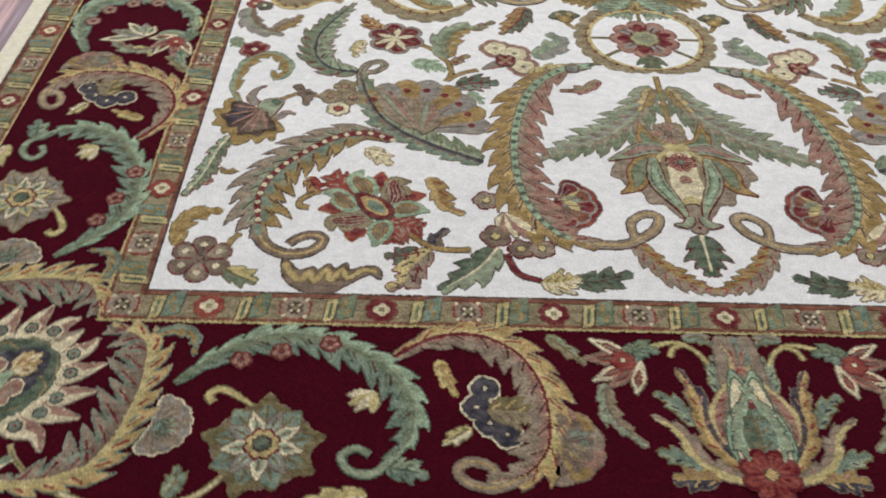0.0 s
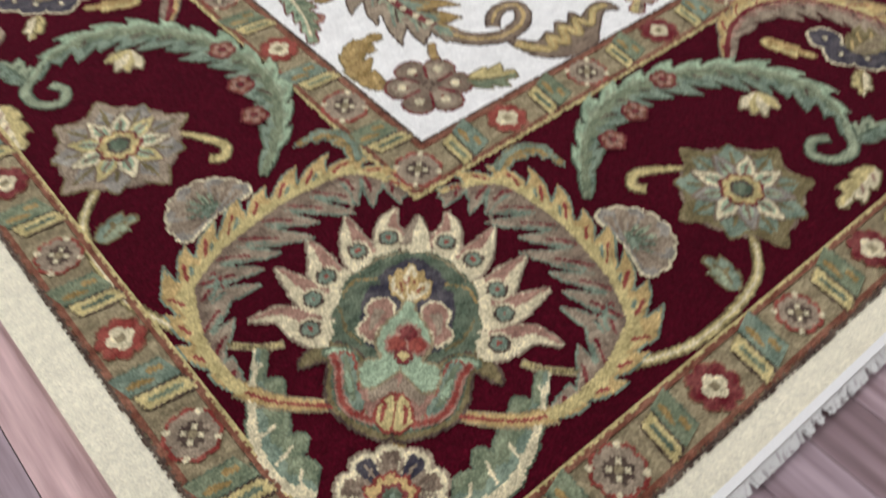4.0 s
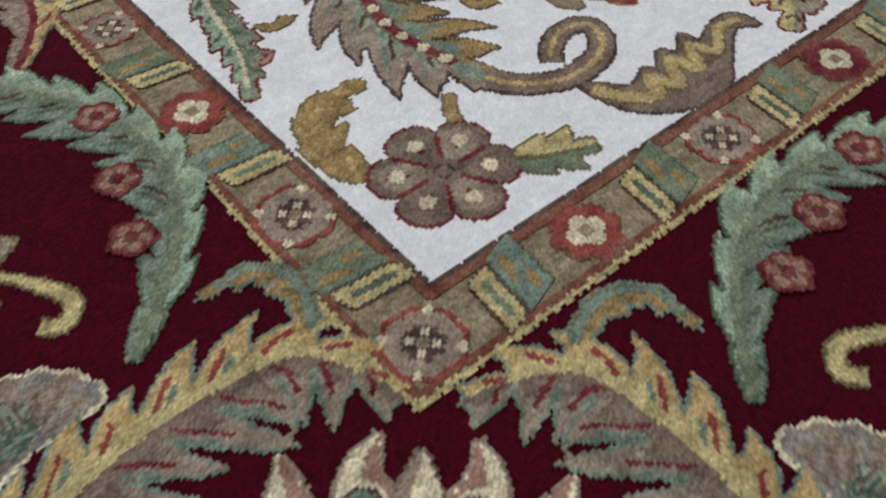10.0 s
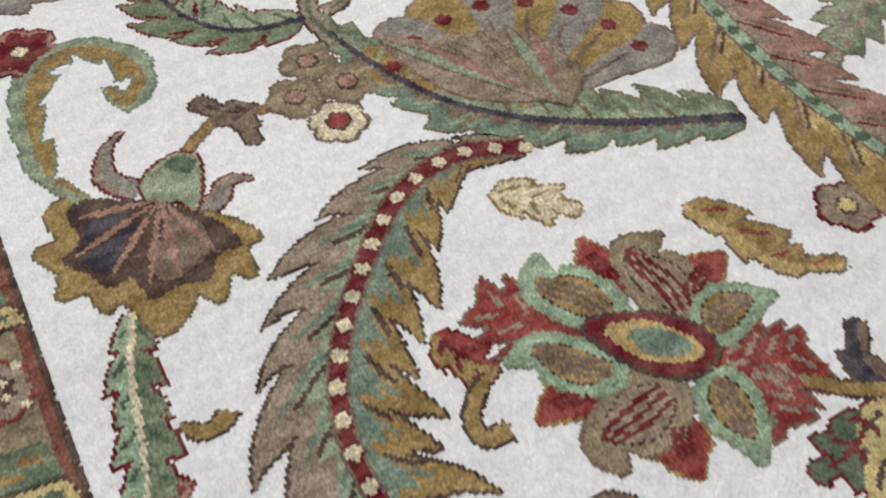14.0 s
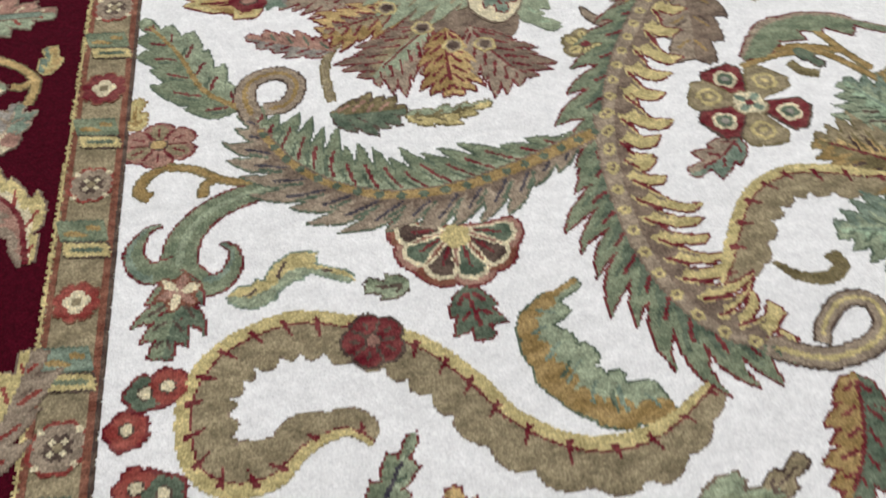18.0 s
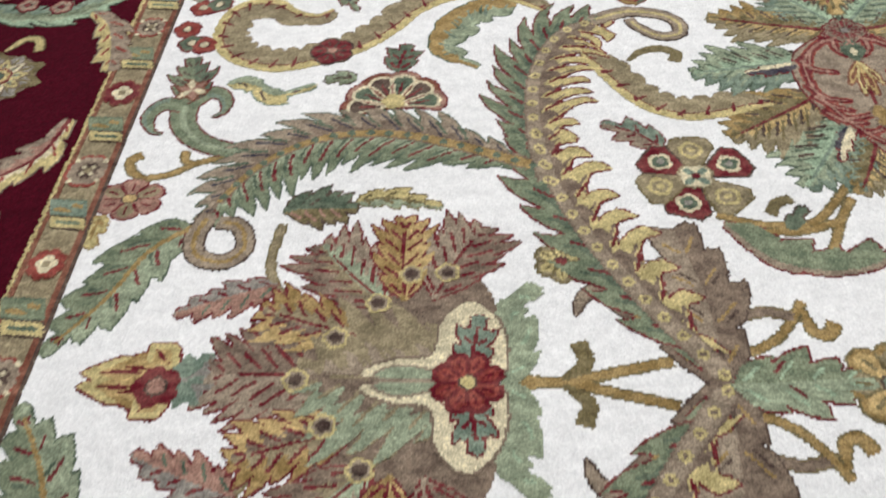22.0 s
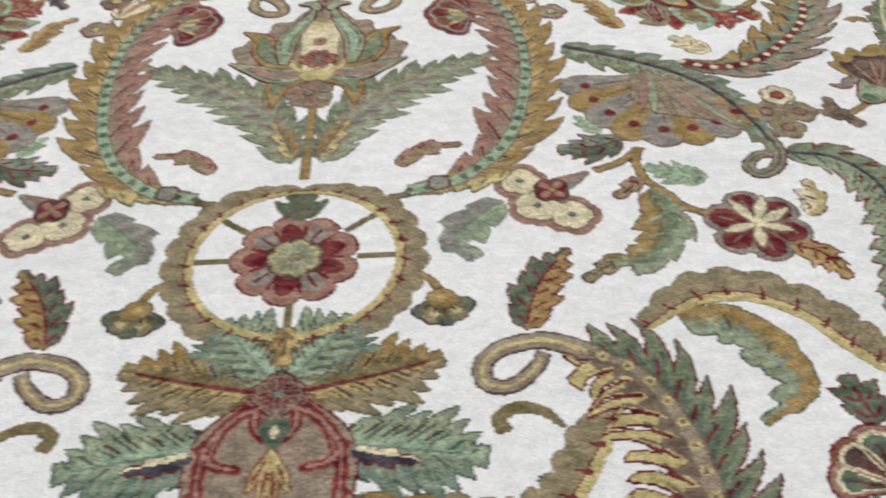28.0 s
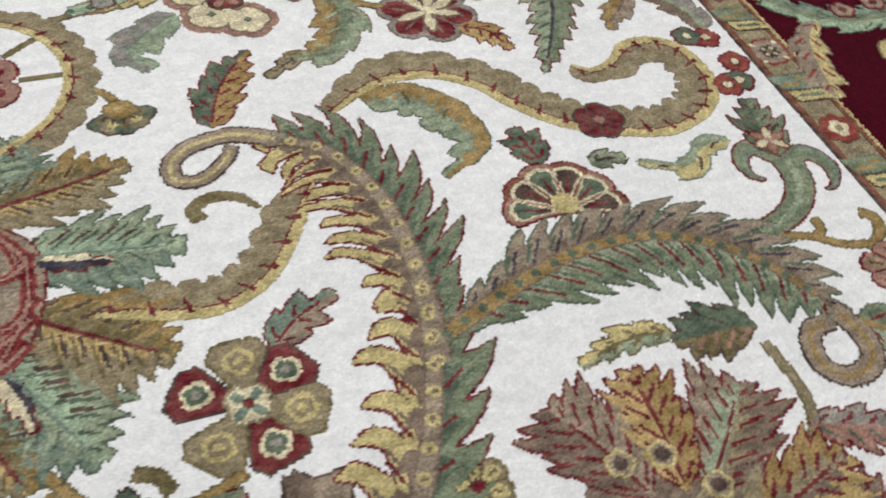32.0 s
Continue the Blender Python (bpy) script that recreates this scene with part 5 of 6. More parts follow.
blade("palmette_lip", "sage striped lip of the bell", [(-4.5, -103.5), (-4.6, -109.4), (-3.1, -113.2), (-1.8, -116.3), (-1.4, -119.0)], 1.25, "sage", "green", both="x", quads=ENDS, level=11, vein="mint", edge="crimson")
blade("lip_tip", "rose hooked tip of the lip", [(-0.8, -117.8), (-1.7, -119.6), (-3.7, -119.7)], 0.7, "sage", None, both="x", quads=ENDS, level=12, vein=None, edge="crimson")
rosette("palmette_neck", "crimson neck between the lips", (0, -120.3), 1.2, 4, "taupe", None, None, "crimson", quads=ENDS, edge="brown", level=10)
rosette("bell_drop", "crimson drop in the bell", (0, -109.0), 0.8, 4, "rose", None, None, "crimson", quads=ENDS, edge="rose", level=13)
rosette("palmette_crest", "moss ruffled crest of the palmette", (-0.7, -96.6), 3.1, 7, "olive", ["taupe", "rose"], None, "brown", quads=ENDS, edge="brown", level=3)
rosette("palmette_heart", "crimson flower at the top of the bell", (0, -104.5), 2.4, 8, "red", "rose", None, "teal", quads=ENDS, edge="crimson", level=11)
frond("palmette_foot", "dark green ragged leaf below the palmette", [(0, -121.5), (0, -124), (0, -130)], 3.0, 3.0, 4, ("forest", "forest"), kind="leaf", quads=ENDS, edge="crimson", rib="cream", rw=0.25)

# ---- field: heart medallion ----
for a, w, e, spec in (("teal", 4.2, "forest", [(-0.2, -49.2), (-2.6, -52.3), (-6.1, -57.1)]), ("ochre", 3.8, "moss", [(-1.5, -48.6), (-7.8, -50.0), (-14.4, -51.8)]), ("teal", 4.2, "forest", [(-4.8, -42.9), (-11.1, -42.1), (-17.7, -41.1)]), ("ochre", 4.6, "moss", [(-5.2, -36.9), (-10.5, -33.4), (-15.3, -30.4)]), ("sage", 4.4, "forest", [(-3.2, -33.5), (-6.2, -28.3), (-9.5, -23.0)]), ("ochre", 3.4, "moss", [(-1.1, -30.3), (-2.6, -26.6), (-4.8, -22.0)])):
    frond("medallion_leaf", "sage or ochre toothed leaf of the heart medallion", spec, w, w, 7, ("ochre", "olive") if a == "ochre" else ("sage", "teal"), kind="leaf", depth=0.42, lean=0.6, edge=e, rib="crimson" if a == "ochre" else "teal", rw=0.22, streak=("moss", "moss") if a == "ochre" else ("forest", "sage"), inner=("moss", "gold") if a == "ochre" else ("mint", "sage"))
frond("leaf_core", "navy and cream core of a medallion leaf", [(-6.6, -42.1), (-8.9, -41.5), (-12.1, -40.9)], 0.8, 0.8, 3, ("cream", "navy"), kind="leaf", edge="crimson", level=4)
frond("leaf_core", "cream and navy core of a medallion leaf", [(-3.6, -31.5), (-4.8, -29.0), (-5.5, -26.6)], 0.8, 0.8, 3, ("navy", "cream"), kind="leaf", edge="crimson", level=4)
blob("heart_body", "taupe heart-shaped medallion with crimson ribs", [(-0.9, -48.6), (-2.8, -47.5), (-6.4, -44.1), (-7.0, -39.1), (-5.3, -33.5), (-2.4, -30.0), (-0.2, -28.4)], "taupe", both="x", quads=ENDS, edge="crimson", level=4)
for spec in ([(-2.3, -47.2), (-5.6, -42.9), (-5.5, -36.9), (-2.6, -31.2), (-0.3, -28.6)], [(-0.1, -47.5), (-4.1, -45.4), (-5.6, -40.6)], [(-6.3, -38.7), (-4.8, -36.2), (-2.3, -35.6)], [(-5.7, -34.2), (-3.9, -32.5), (-1.5, -31.9)], [(-6.3, -43.3), (-4.8, -41.2), (-2.5, -40.6)], [(-1.6, -47.6), (-1.8, -45.0), (-0.8, -43.4)], [(-0.3, -48.1), (-0.1, -46.1), (-0.9, -45.3)], [(-4.3, -32.8), (-2.3, -32.9), (-0.3, -33.6)], [(-3.0, -30.6), (-1.3, -30.6), (-0.0, -31.5)], [(-6.2, -36.9), (-4.5, -34.9), (-2.4, -33.9)]):
    vine("heart_rib", "crimson rib of the heart medallion", spec, 0.9, "crimson", both="x", quads=ENDS, edge="red", w1=0.4, level=6, core="rose")
rosette("heart_star", "grey-brown star on top of the heart", (0, -48.4), 2.3, 8, "taupe", "brown", None, "grey", quads=ENDS, edge="crimson", dent=0.4, level=8)
blob("heart_bud", "green bud with a cream drop", [(0.4, -46.6), (-0.7, -45.8), (-1.3, -44.4), (-0.6, -43.2), (0.3, -42.6)], "forest", both="x", quads=ENDS, edge="brown", level=7, inner=[([(0.1, -45.0), (-0.4, -44.2), (0.1, -43.6)], "cream")])
petals("heart_stamen", "gold stamen petals inside the heart", (0, -42.6), [(-1.7, -38.4), (-0.6, -36.6), (0.6, -36.6), (1.7, -38.4)], 0.42, ["gold", "straw"], quads=ENDS, edge="rust", inner="red", level=7)
frond("heart_drop", "ochre drop", [(0, -34.8), (0, -33.5), (0, -31.8)], 0.8, 0.8, 2, ("ochre", "ochre"), kind="leaf", quads=ENDS, edge="brown", level=7)
vine("bud_stem", "ochre stem of the boat leaf", [(-6.0, -21.2), (-7.5, -18.5), (-9.3, -14.4)], 0.6, "ochre", edge="moss")
vine("tendril", "ochre stem with a dark hook", [(-7.9, -18.1), (-11.4, -16.9), (-14.9, -16.9), (-17.2, -16.8)], 0.6, "ochre", edge="moss")
frond("hook_leaf", "dark green hooked leaflet", [(-12.6, -17.1), (-11.8, -18.5), (-10.8, -19.9)], 1.0, 0.6, 2, ("forest", "forest"), kind="leaf")
vine("tendril", "ochre branching tendril", [(-20.9, -3.0), (-18.1, -3.3), (-15.5, -5.2), (-13.3, -8.5)], 0.6, "ochre", edge="moss")
vine("tendril", "ochre curled tendril", [(-13.5, -7.6), (-13.1, -5.4), (-11.9, -4.9), (-11.1, -6.2)], 0.6, "ochre", w1=1.1, edge="moss")
vine("tendril", "brown short tendril", [(-14.4, -6.8), (-16.4, -7.4), (-18.3, -7.0)], 0.8, "brown", edge="moss")
rosette("centre_flower", "ochre ruffled flower at the rug's middle", (-8.0, 0.0), 4.0, 7, "ochre", ["gold", "olive"], None, "teal", quads=SIDES, edge="moss", level=2)

# ---- field: leaf palmette on the cross axis ----
frond("leaf_palmette", "taupe jagged axis leaf of a large leaf palmette", [(-50.5, 0.2), (-54.9, 0.4), (-59.3, 0.6), (-63.7, 0.8)], 5.4, 5.4, 8, ("taupe", "brown"), quads=SIDES, kind="taper", depth=0.35, lean=0.7, edge="crimson", streak=None, level=3)
blob("palmette_ground", "taupe-brown body of the leaf palmette", [(-59.3, -0.5), (-56.6, -4.1), (-54.0, -9.8), (-51.0, -12.6), (-46.0, -12.8), (-41.4, -11.0), (-39.9, -7.0), (-42.0, -1.8), (-45.0, -0.4)], "brown", both="y", quads=SIDES, edge="brown", level=2)
frond("palmette_frond", "ochre jagged frond with crimson tips", [(-50.7, -4.4), (-55.0, -5.7), (-60.4, -7.5)], 3.6, 3.6, 6, ("ochre", "gold"), both="y", quads=SIDES, edge="crimson", streak=None, inner=("olive", "brown"), level=4, lean=0.8)
frond("palmette_frond", "taupe jagged frond with crimson tips", [(-49.3, -8.0), (-52.5, -11.2), (-56.0, -15.2)], 4.4, 4.4, 6, ("taupe", "brown"), both="y", quads=SIDES, edge="crimson", streak=None, inner=("sage", "olive"), level=4, lean=0.8)
frond("palmette_frond", "ochre jagged frond with crimson tips", [(-47.8, -8.7), (-48.3, -13.3), (-48.4, -18.6)], 3.2, 3.2, 6, ("gold", "ochre"), both="y", quads=SIDES, edge="crimson", streak=None, level=5, lean=0.8)
frond("palmette_frond", "taupe jagged frond with crimson tips", [(-45.2, -8.8), (-43.6, -12.9), (-41.1, -17.3)], 4.2, 4.2, 6, ("brown", "taupe"), both="y", quads=SIDES, edge="crimson", streak=None, level=4, lean=0.8)
for c in ((-53.6, -4.4), (-50.2, -8.3), (-47.4, -11.7), (-44.1, -11.9)):
    rosette("palmette_star", "small cream-edged star flower", c, 0.95, 5, "taupe", None, None, "dark", quads=QUADS, edge="straw", hr=0.45, level=9)
rosette("palmette_star", "small cream-edged star flower", (-56.5, 0.0), 0.95, 5, "taupe", None, None, "dark", quads=SIDES, edge="straw", hr=0.45, level=9)
frond("palmette_core", "sage-green core leaf of the leaf palmette", [(-40.4, 0.1), (-45.0, 0.2), (-50.5, 0.3), (-56.0, 0.5)], 7.6, 7.6, 7, ("sage", "olive"), quads=SIDES, kind="leaf", depth=0.4, lean=0.5, edge="olive", inner=("brown", "taupe"), level=6, fine=0.06)
blob("trefoil", "cream trefoil of the leaf palmette", [(-50.8, -0.5), (-48.2, -2.1), (-45.0, -2.6), (-44.2, -6.5), (-41.8, -8.4), (-39.5, -6.3), (-38.8, -2.7), (-40.4, -0.2)], "cream", both="y", quads=SIDES, edge="brown", level=8)
blob("trefoil_inlay", "sage and taupe inlay of the trefoil", [(-49.7, -0.4), (-47.9, -1.4), (-45.1, -0.9), (-44.8, -0.3)], "sage", both="y", quads=SIDES, edge="taupe", level=10)
frond("trefoil_petal", "teal petal with crimson veins", [(-41.9, -1.1), (-41.4, -4.4), (-41.1, -6.6)], 1.6, 1.6, 3, ("teal", "teal"), both="y", quads=SIDES, kind="leaf", edge="crimson", level=10)
rosette("trefoil_heart", "crimson rosette in the trefoil", (-42.0, -0.2), 3.0, 8, "crimson", "red", None, "straw", quads=SIDES, edge="crimson", level=12)
frond("palmette_wing", "sage curled wing of the leaf palmette", [(-39.0, -0.0), (-37.8, -3.5), (-38.7, -7.7), (-36.4, -10.2)], 2.2, 1.2, 4, ("sage", "sage"), both="y", quads=SIDES, kind="taper", edge="sage", streak=("mint", None), level=5)
vine("axis_stem", "ochre double stem", [(-37.9, -0.3), (-34.1, -0.0), (-29.9, -1.0), (-25.0, -2.2)], 0.7, "ochre", both="y", quads=SIDES, edge="moss")
vine("tendril", "moss hooked tendril", [(-34.1, -0.2), (-32.2, -1.9), (-32.7, -4.1)], 0.7, "moss", both="y", quads=SIDES, edge="moss", w1=1.1)
frond("axis_bud", "sage toothed bud at the joint", [(-20.7, -0.3), (-16.5, -0.0), (-9.7, 0.5)], 2.9, 2.9, 4, ("green", "sage"), quads=SIDES, kind="leaf", depth=0.3, edge="crimson", streak=("mint", "mint"), level=3)
petals("tulip", "ochre tulip petals with red veins", (-67.0, -0.8), [(-75.3, -0.7), (-72.6, -1.4), (-69.9, -3.7)], 1.6, ["straw", "ochre"], both="y", quads=SIDES, edge="crimson", inner="gold", level=2)
frond("tulip_cup", "teal-grey cup of a tulip", [(-68.1, -0.7), (-65.9, -0.4), (-64.4, -2.3)], 1.8, 1.6, 3, ("grey", "teal"), both="y", quads=SIDES, kind="leaf", edge="teal", level=3)
rosette("tulip_heart", "crimson heart of a tulip", (-68.4, -0.7), 1.9, 5, "crimson", None, None, "rose", quads=SIDES, edge="crimson", level=6, hr=0.4)

# ---- border: corner palmette, mirrored on the diagonal ----
K = dict(quads=QUADS, both="d")
blob("palmette_disc", "teal leafy round body of the corner palmette", [(-89.5, -145.7), (-88.6, -148.1), (-88.0, -150.7), (-88.5, -153.4), (-89.8, -155.6), (-91.9, -157.3), (-93.9, -157.8), (-95.9, -156.6), (-98.0, -154.5)], "forest", edge="moss", level=2, **K)
blob("disc_field", "slate-blue middle of the disc", [(-91.0, -147.0), (-89.8, -148.6), (-89.9, -150.7), (-90.8, -152.9), (-92.6, -154.7), (-94.4, -155.7), (-96.3, -155.3), (-97.7, -154.3)], "navy", edge="forest", level=4, **K)
for a, b, c in (([(-94.5, -156.3), (-92.6, -156.5), (-90.5, -155.5)], "moss", 0.9), ([(-89.4, -147.0), (-88.7, -148.9), (-88.5, -151.4)], "olive", 0.8), ([(-90.2, -151.0), (-89.2, -152.4), (-89.6, -154.2)], "ochre", 0.7)):
    frond("disc_leaf", "moss and teal leaflet on the disc", a, 0.6 * c, 0.6 * c, 3, (b, "forest"), edge="forest", depth=0.6, level=6, **K)
for sq, base, w in (((-86.9, -147.2), [(-88.8, -148.0), (-86.9, -147.1), (-85.4, -146.1), (-84.4, -144.3)], 2.1), ((-86.4, -150.3), [(-88.3, -150.6), (-86.4, -150.3), (-84.8, -149.8), (-82.3, -148.7)], 2.1), ((-87.0, -154.2), [(-88.6, -153.5), (-87.0, -154.1), (-85.0, -153.5), (-82.4, -153.0)], 2.1), ((-88.3, -156.5), [(-90.0, -155.3), (-88.2, -156.3), (-86.0, -156.7), (-83.3, -157.0)], 2.1), ((-90.7, -158.5), [(-92.4, -157.5), (-90.6, -158.5), (-87.9, -159.5), (-86.7, -162.0)], 2.1)):
    horn("palmette_horn", "cream horn-shaped petal with a rose-brown back", base, w, ("cream", "rose"), edge="taupe", level=4, share=0.72, **K)
    rosette("horn_square", "teal square with a red dot on cream", sq, 1.0, 4, "cream", None, None, "teal", dent=0.08, edge="cream", quads=CORNERS, hr=0.72, level=7)
    rosette("square_dot", "red dot", sq, 0.26, 4, "red", edge="teal", quads=CORNERS, level=12)
horn("palmette_horn", "cream top petal with a brown back", [(-89.8, -146.4), (-88.4, -144.8), (-86.7, -143.0)], 1.8, ("cream", "taupe"), level=5)
petals("flame", "gold flame flower with red veins", (-93.7, -150.3), [(-93.2, -147.3), (-92.3, -147.1), (-91.0, -147.3), (-90.9, -148.6), (-91.0, -149.8)], 0.62, ["cream", "gold"], edge="gold", inner="red", level=9)
blob("disc_tuft", "rose ruffled tuft with cream edge", [(-93.2, -151.7), (-92.2, -151.8), (-91.8, -152.6), (-92.1, -153.6), (-92.9, -154.1), (-93.2, -155.3), (-94.2, -155.4), (-94.9, -155.2), (-94.2, -154.0), (-94.1, -152.7)], "rose", edge="cream", level=9, inner=[([(-93.3, -152.6), (-92.5, -153.1), (-93.4, -154.3), (-94.1, -154.7), (-93.6, -153.6)], "taupe")], **K)
blob("disc_shield", "mint pointed shield with flared foot", [(-94.1, -150.2), (-94.2, -152.2), (-94.7, -154.1), (-95.4, -155.1), (-96.9, -155.7), (-96.2, -156.8), (-96.8, -158.0), (-98.3, -158.2), (-98.5, -156.8), (-98.4, -154.9), (-97.4, -153.2)], "mint", edge="olive", level=11, inner=[([(-95.2, -151.5), (-95.2, -153.2), (-95.7, -154.4), (-96.8, -154.9), (-97.8, -154.4), (-96.9, -152.7)], "sage")], **K)
for c, w in (((-96.1, -154.3), "red"), ((-97.3, -153.1), "red"), ((-95.9, -152.9), "crimson")):
    rosette("shield_heart", "brick red lobe of the heart on the shield", c, 0.85, 5, w, edge="rose", level=14)
rosette("heart_spot", "straw spot below the heart", (-97.6, -154.4), 0.55, 4, "straw", edge="crimson", level=16)
blob("cup", "olive cup of the corner palmette", [(-102.8, -159.9), (-100.6, -161.1), (-98.4, -161.5), (-96.5, -161.0), (-95.2, -159.9), (-94.0, -159.2), (-93.2, -161.3), (-92.4, -159.9), (-92.9, -158.6), (-93.6, -157.2), (-95.4, -156.9), (-97.4, -157.2), (-99.1, -157.6), (-101.4, -158.3)], "moss", edge="dark", level=5, **K)
blob("cup_petal", "mint edge band of the cup", [(-102.2, -159.4), (-99.9, -160.6), (-97.8, -160.8), (-96.2, -160.0), (-94.5, -158.7), (-93.3, -158.9), (-93.9, -157.6), (-95.3, -157.2), (-97.1, -158.3), (-98.0, -159.3), (-100.3, -159.2), (-101.7, -158.8)], "mint", edge="forest", level=7, **K)
blob("cup_lining", "teal and rose lining of the cup", [(-99.6, -160.0), (-98.0, -160.3), (-96.3, -159.4), (-94.4, -158.1), (-95.1, -157.5), (-96.5, -158.1), (-97.9, -159.0), (-99.0, -159.2)], "teal", edge="red", level=9, inner=[([(-98.6, -159.8), (-97.3, -159.7), (-95.4, -158.4), (-94.5, -157.9), (-95.0, -157.8), (-96.5, -158.5), (-97.7, -159.1)], "green"), ([(-97.9, -159.4), (-97.0, -158.9), (-95.9, -158.6), (-97.1, -159.4)], "mint")], **K)
vine("cup_stripe", "red stripe of the cup", [(-101.1, -159.7), (-99.1, -160.6), (-97.2, -160.2), (-95.4, -159.0), (-93.8, -158.5)], 0.35, "red", edge="rose", level=11, **K)
blob("cup_heart", "rose centre of the cup", [(-99.0, -155.4), (-98.0, -155.7), (-98.2, -157.2), (-98.0, -159.0), (-99.2, -159.6), (-100.4, -159.5), (-101.9, -158.9), (-100.8, -157.1)], "rose", edge="olive", level=8, inner=[([(-99.0, -156.0), (-98.5, -156.8), (-98.6, -158.4), (-99.5, -158.8), (-99.7, -157.9), (-100.4, -157.0)], "taupe")], **K)
blob("cup_flame", "straw flame at the foot of the cup", [(-100.2, -157.1), (-100.1, -158.0), (-100.8, -159.4), (-101.7, -159.6), (-102.4, -159.3), (-101.5, -158.2)], "straw", edge="red", level=12, **K)
vine("flame_vein", "red vein of the flame", [(-100.4, -158.0), (-100.8, -158.7), (-101.4, -159.3)], 0.2, "red", edge="red", level=14, fine=0.02, **K)
for spec in ([(-90.5, -161.0), (-89.3, -162.9), (-87.1, -165.0)], [(-97.3, -161.8), (-96.5, -163.0), (-95.4, -164.1)]):
    vine("dotted_stem", "straw dotted stem", spec, 0.34, "straw", edge="olive", level=2, core="moss", quads=CORNERS)
rosette("corner_flower", "dark nine-petal flower with cream edges", (-105.9, -163.4), 4.35, 10, "cream", ["navy", "brown"], None, None, edge="taupe", dent=0.14, wedge=12.5)
petals("stamen_star", "gold inner petals of the corner flower", (-105.9, -163.4), [(-107.7, -162.8), (-107.0, -161.7), (-105.8, -161.5), (-104.8, -161.8), (-104.1, -162.9), (-104.1, -164.1), (-104.9, -165.1), (-106.1, -165.4), (-107.2, -165.0), (-107.7, -164.0)], 0.55, ["gold"], edge="red", level=8)
rosette("flower_heart", "green heart of the corner flower", (-105.9, -163.4), 0.85, 6, "forest", None, None, "teal", edge="crimson", level=16)
frond("side_leaf", "dark green leaf with a cream edge", [(-103.2, -166.8), (-101.0, -168.0), (-98.3, -168.1), (-95.5, -167.1), (-92.6, -165.4), (-89.6, -163.0)], 3.2, 0.55, 5, ("green", "cream"), kind="leaf", depth=0.34, lean=0.5, edge="forest", streak=("cream", None), inner=("teal", None), rib="cream", rw=0.42, quads=CORNERS, shapes=(LOBED, FORWARD))
vine("flower_stem", "gold and cream stem", [(-102.6, -160.0), (-103.5, -161.2)], 0.8, "ochre", edge="moss")
vine("arch_stem", "gold beaded stem of the acanthus arch", [(-98.6, -160.6), (-97.3, -161.9), (-95.9, -163.4), (-94.0, -165.0), (-91.7, -166.2)], 0.8, "gold", edge="olive", core="red", w1=1.3, quads=CORNERS, level=3)
frond("gold_acanthus", "gold and taupe acanthus arch round the palmette", [(-92.3, -166.0), (-89.5, -166.4), (-85.5, -166.0), (-80.8, -164.2)] + [(-80.4, -164.0), (-78.3, -160.0), (-77.5, -156.6), (-76.9, -152.7), (-77.0, -148.8), (-77.7, -145.1), (-80.2, -143.1), (-83.4, -142.4)], 4.4, 2.6, 13, ("taupe", "gold"), kind="even", depth=0.8, lean=0.6, edge="teal", level=3, rib="straw", rw=0.5, streak=("crimson", "red"), inner=("brown", "straw"), quads=CORNERS)
frond("carnation_cup", "sage cup of a carnation", [(-73.7, -156.8), (-72.9, -157.9), (-72.0, -158.9)], 1.5, 1.5, 3, ("sage", "teal"), kind="leaf", edge="forest", quads=CORNERS, level=4)
fan("carnation", "rose-grey ruffled carnation with pale edges", [(-74.3, -157.6), (-69.6, -158.7)], 9, 190, ["grey", "taupe"], edge="cream", tip="taupe", quads=CORNERS, level=2)
frond("green_acanthus", "mint acanthus scroll with rose flowers", [(-72.9, -151.5), (-67.3, -146.0), (-60.5, -143.3), (-53.6, -144.3), (-47.1, -147.7), (-43.1, -152.8), (-42.9, -158.5), (-45.3, -162.4)], 2.0, 2.9, 14, ("mint", "teal"), kind="even", depth=0.66, lean=0.6, edge="forest", level=3, rib="green", rw=0.4, streak=("sage", "forest"), inner=("sage", "green"), quads=CORNERS)
for c in ((-89.5, -116.7), (-87.9, -110.4), (-91.0, -121.7)):
    rosette("scroll_flower", "rose-grey small flower on the green scroll", c, 1.3, 5, "rust", "rose", None, "crimson", edge="crimson", quads=CORNERS, level=9, hr=0.3)
vine("scroll_curl", "sage curl of the scroll", [(-44.8, -161.7), (-47.1, -164.0), (-49.8, -163.7), (-51.0, -161.8), (-49.4, -160.6), (-47.6, -161.4)], 0.9, "sage", level=4, w1=0.7, edge="forest", quads=CORNERS)
lotus("border_lotus", "olive and green pointed border flower with a gold ring", (-60.6, -160.3), 6.9, ["moss", "teal", "cream", "grey"], QUADS)
lotus("border_lotus", "taupe and lilac pointed border flower with a gold ring", (-60.6, -160.3), 6.9, ["taupe", "grey", "cream", "straw"], SWAPS)
vine("tendril", "cream hooked tendril", [(-62.5, -154.7), (-65.2, -152.9), (-67.1, -152.2), (-68.3, -153.2), (-67.6, -154.3)], 0.55, "straw", edge="moss", quads=CORNERS, w1=0.9)
vine("border_stem", "straw and cream stem along the edge", [(-64.6, -164.8), (-67.7, -167.6), (-72.5, -168.8), (-78.3, -168.8), (-83.6, -167.0)], 0.6, "straw", edge="moss", core="cream", quads=CORNERS)
frond("small_leaf", "sage leaflet on the stem", [(-70.8, -167.5), (-69.9, -165.5), (-70.1, -163.7)], 1.1, 1.1, 3, ("sage", "teal"), kind="leaf", edge="moss", quads=CORNERS)
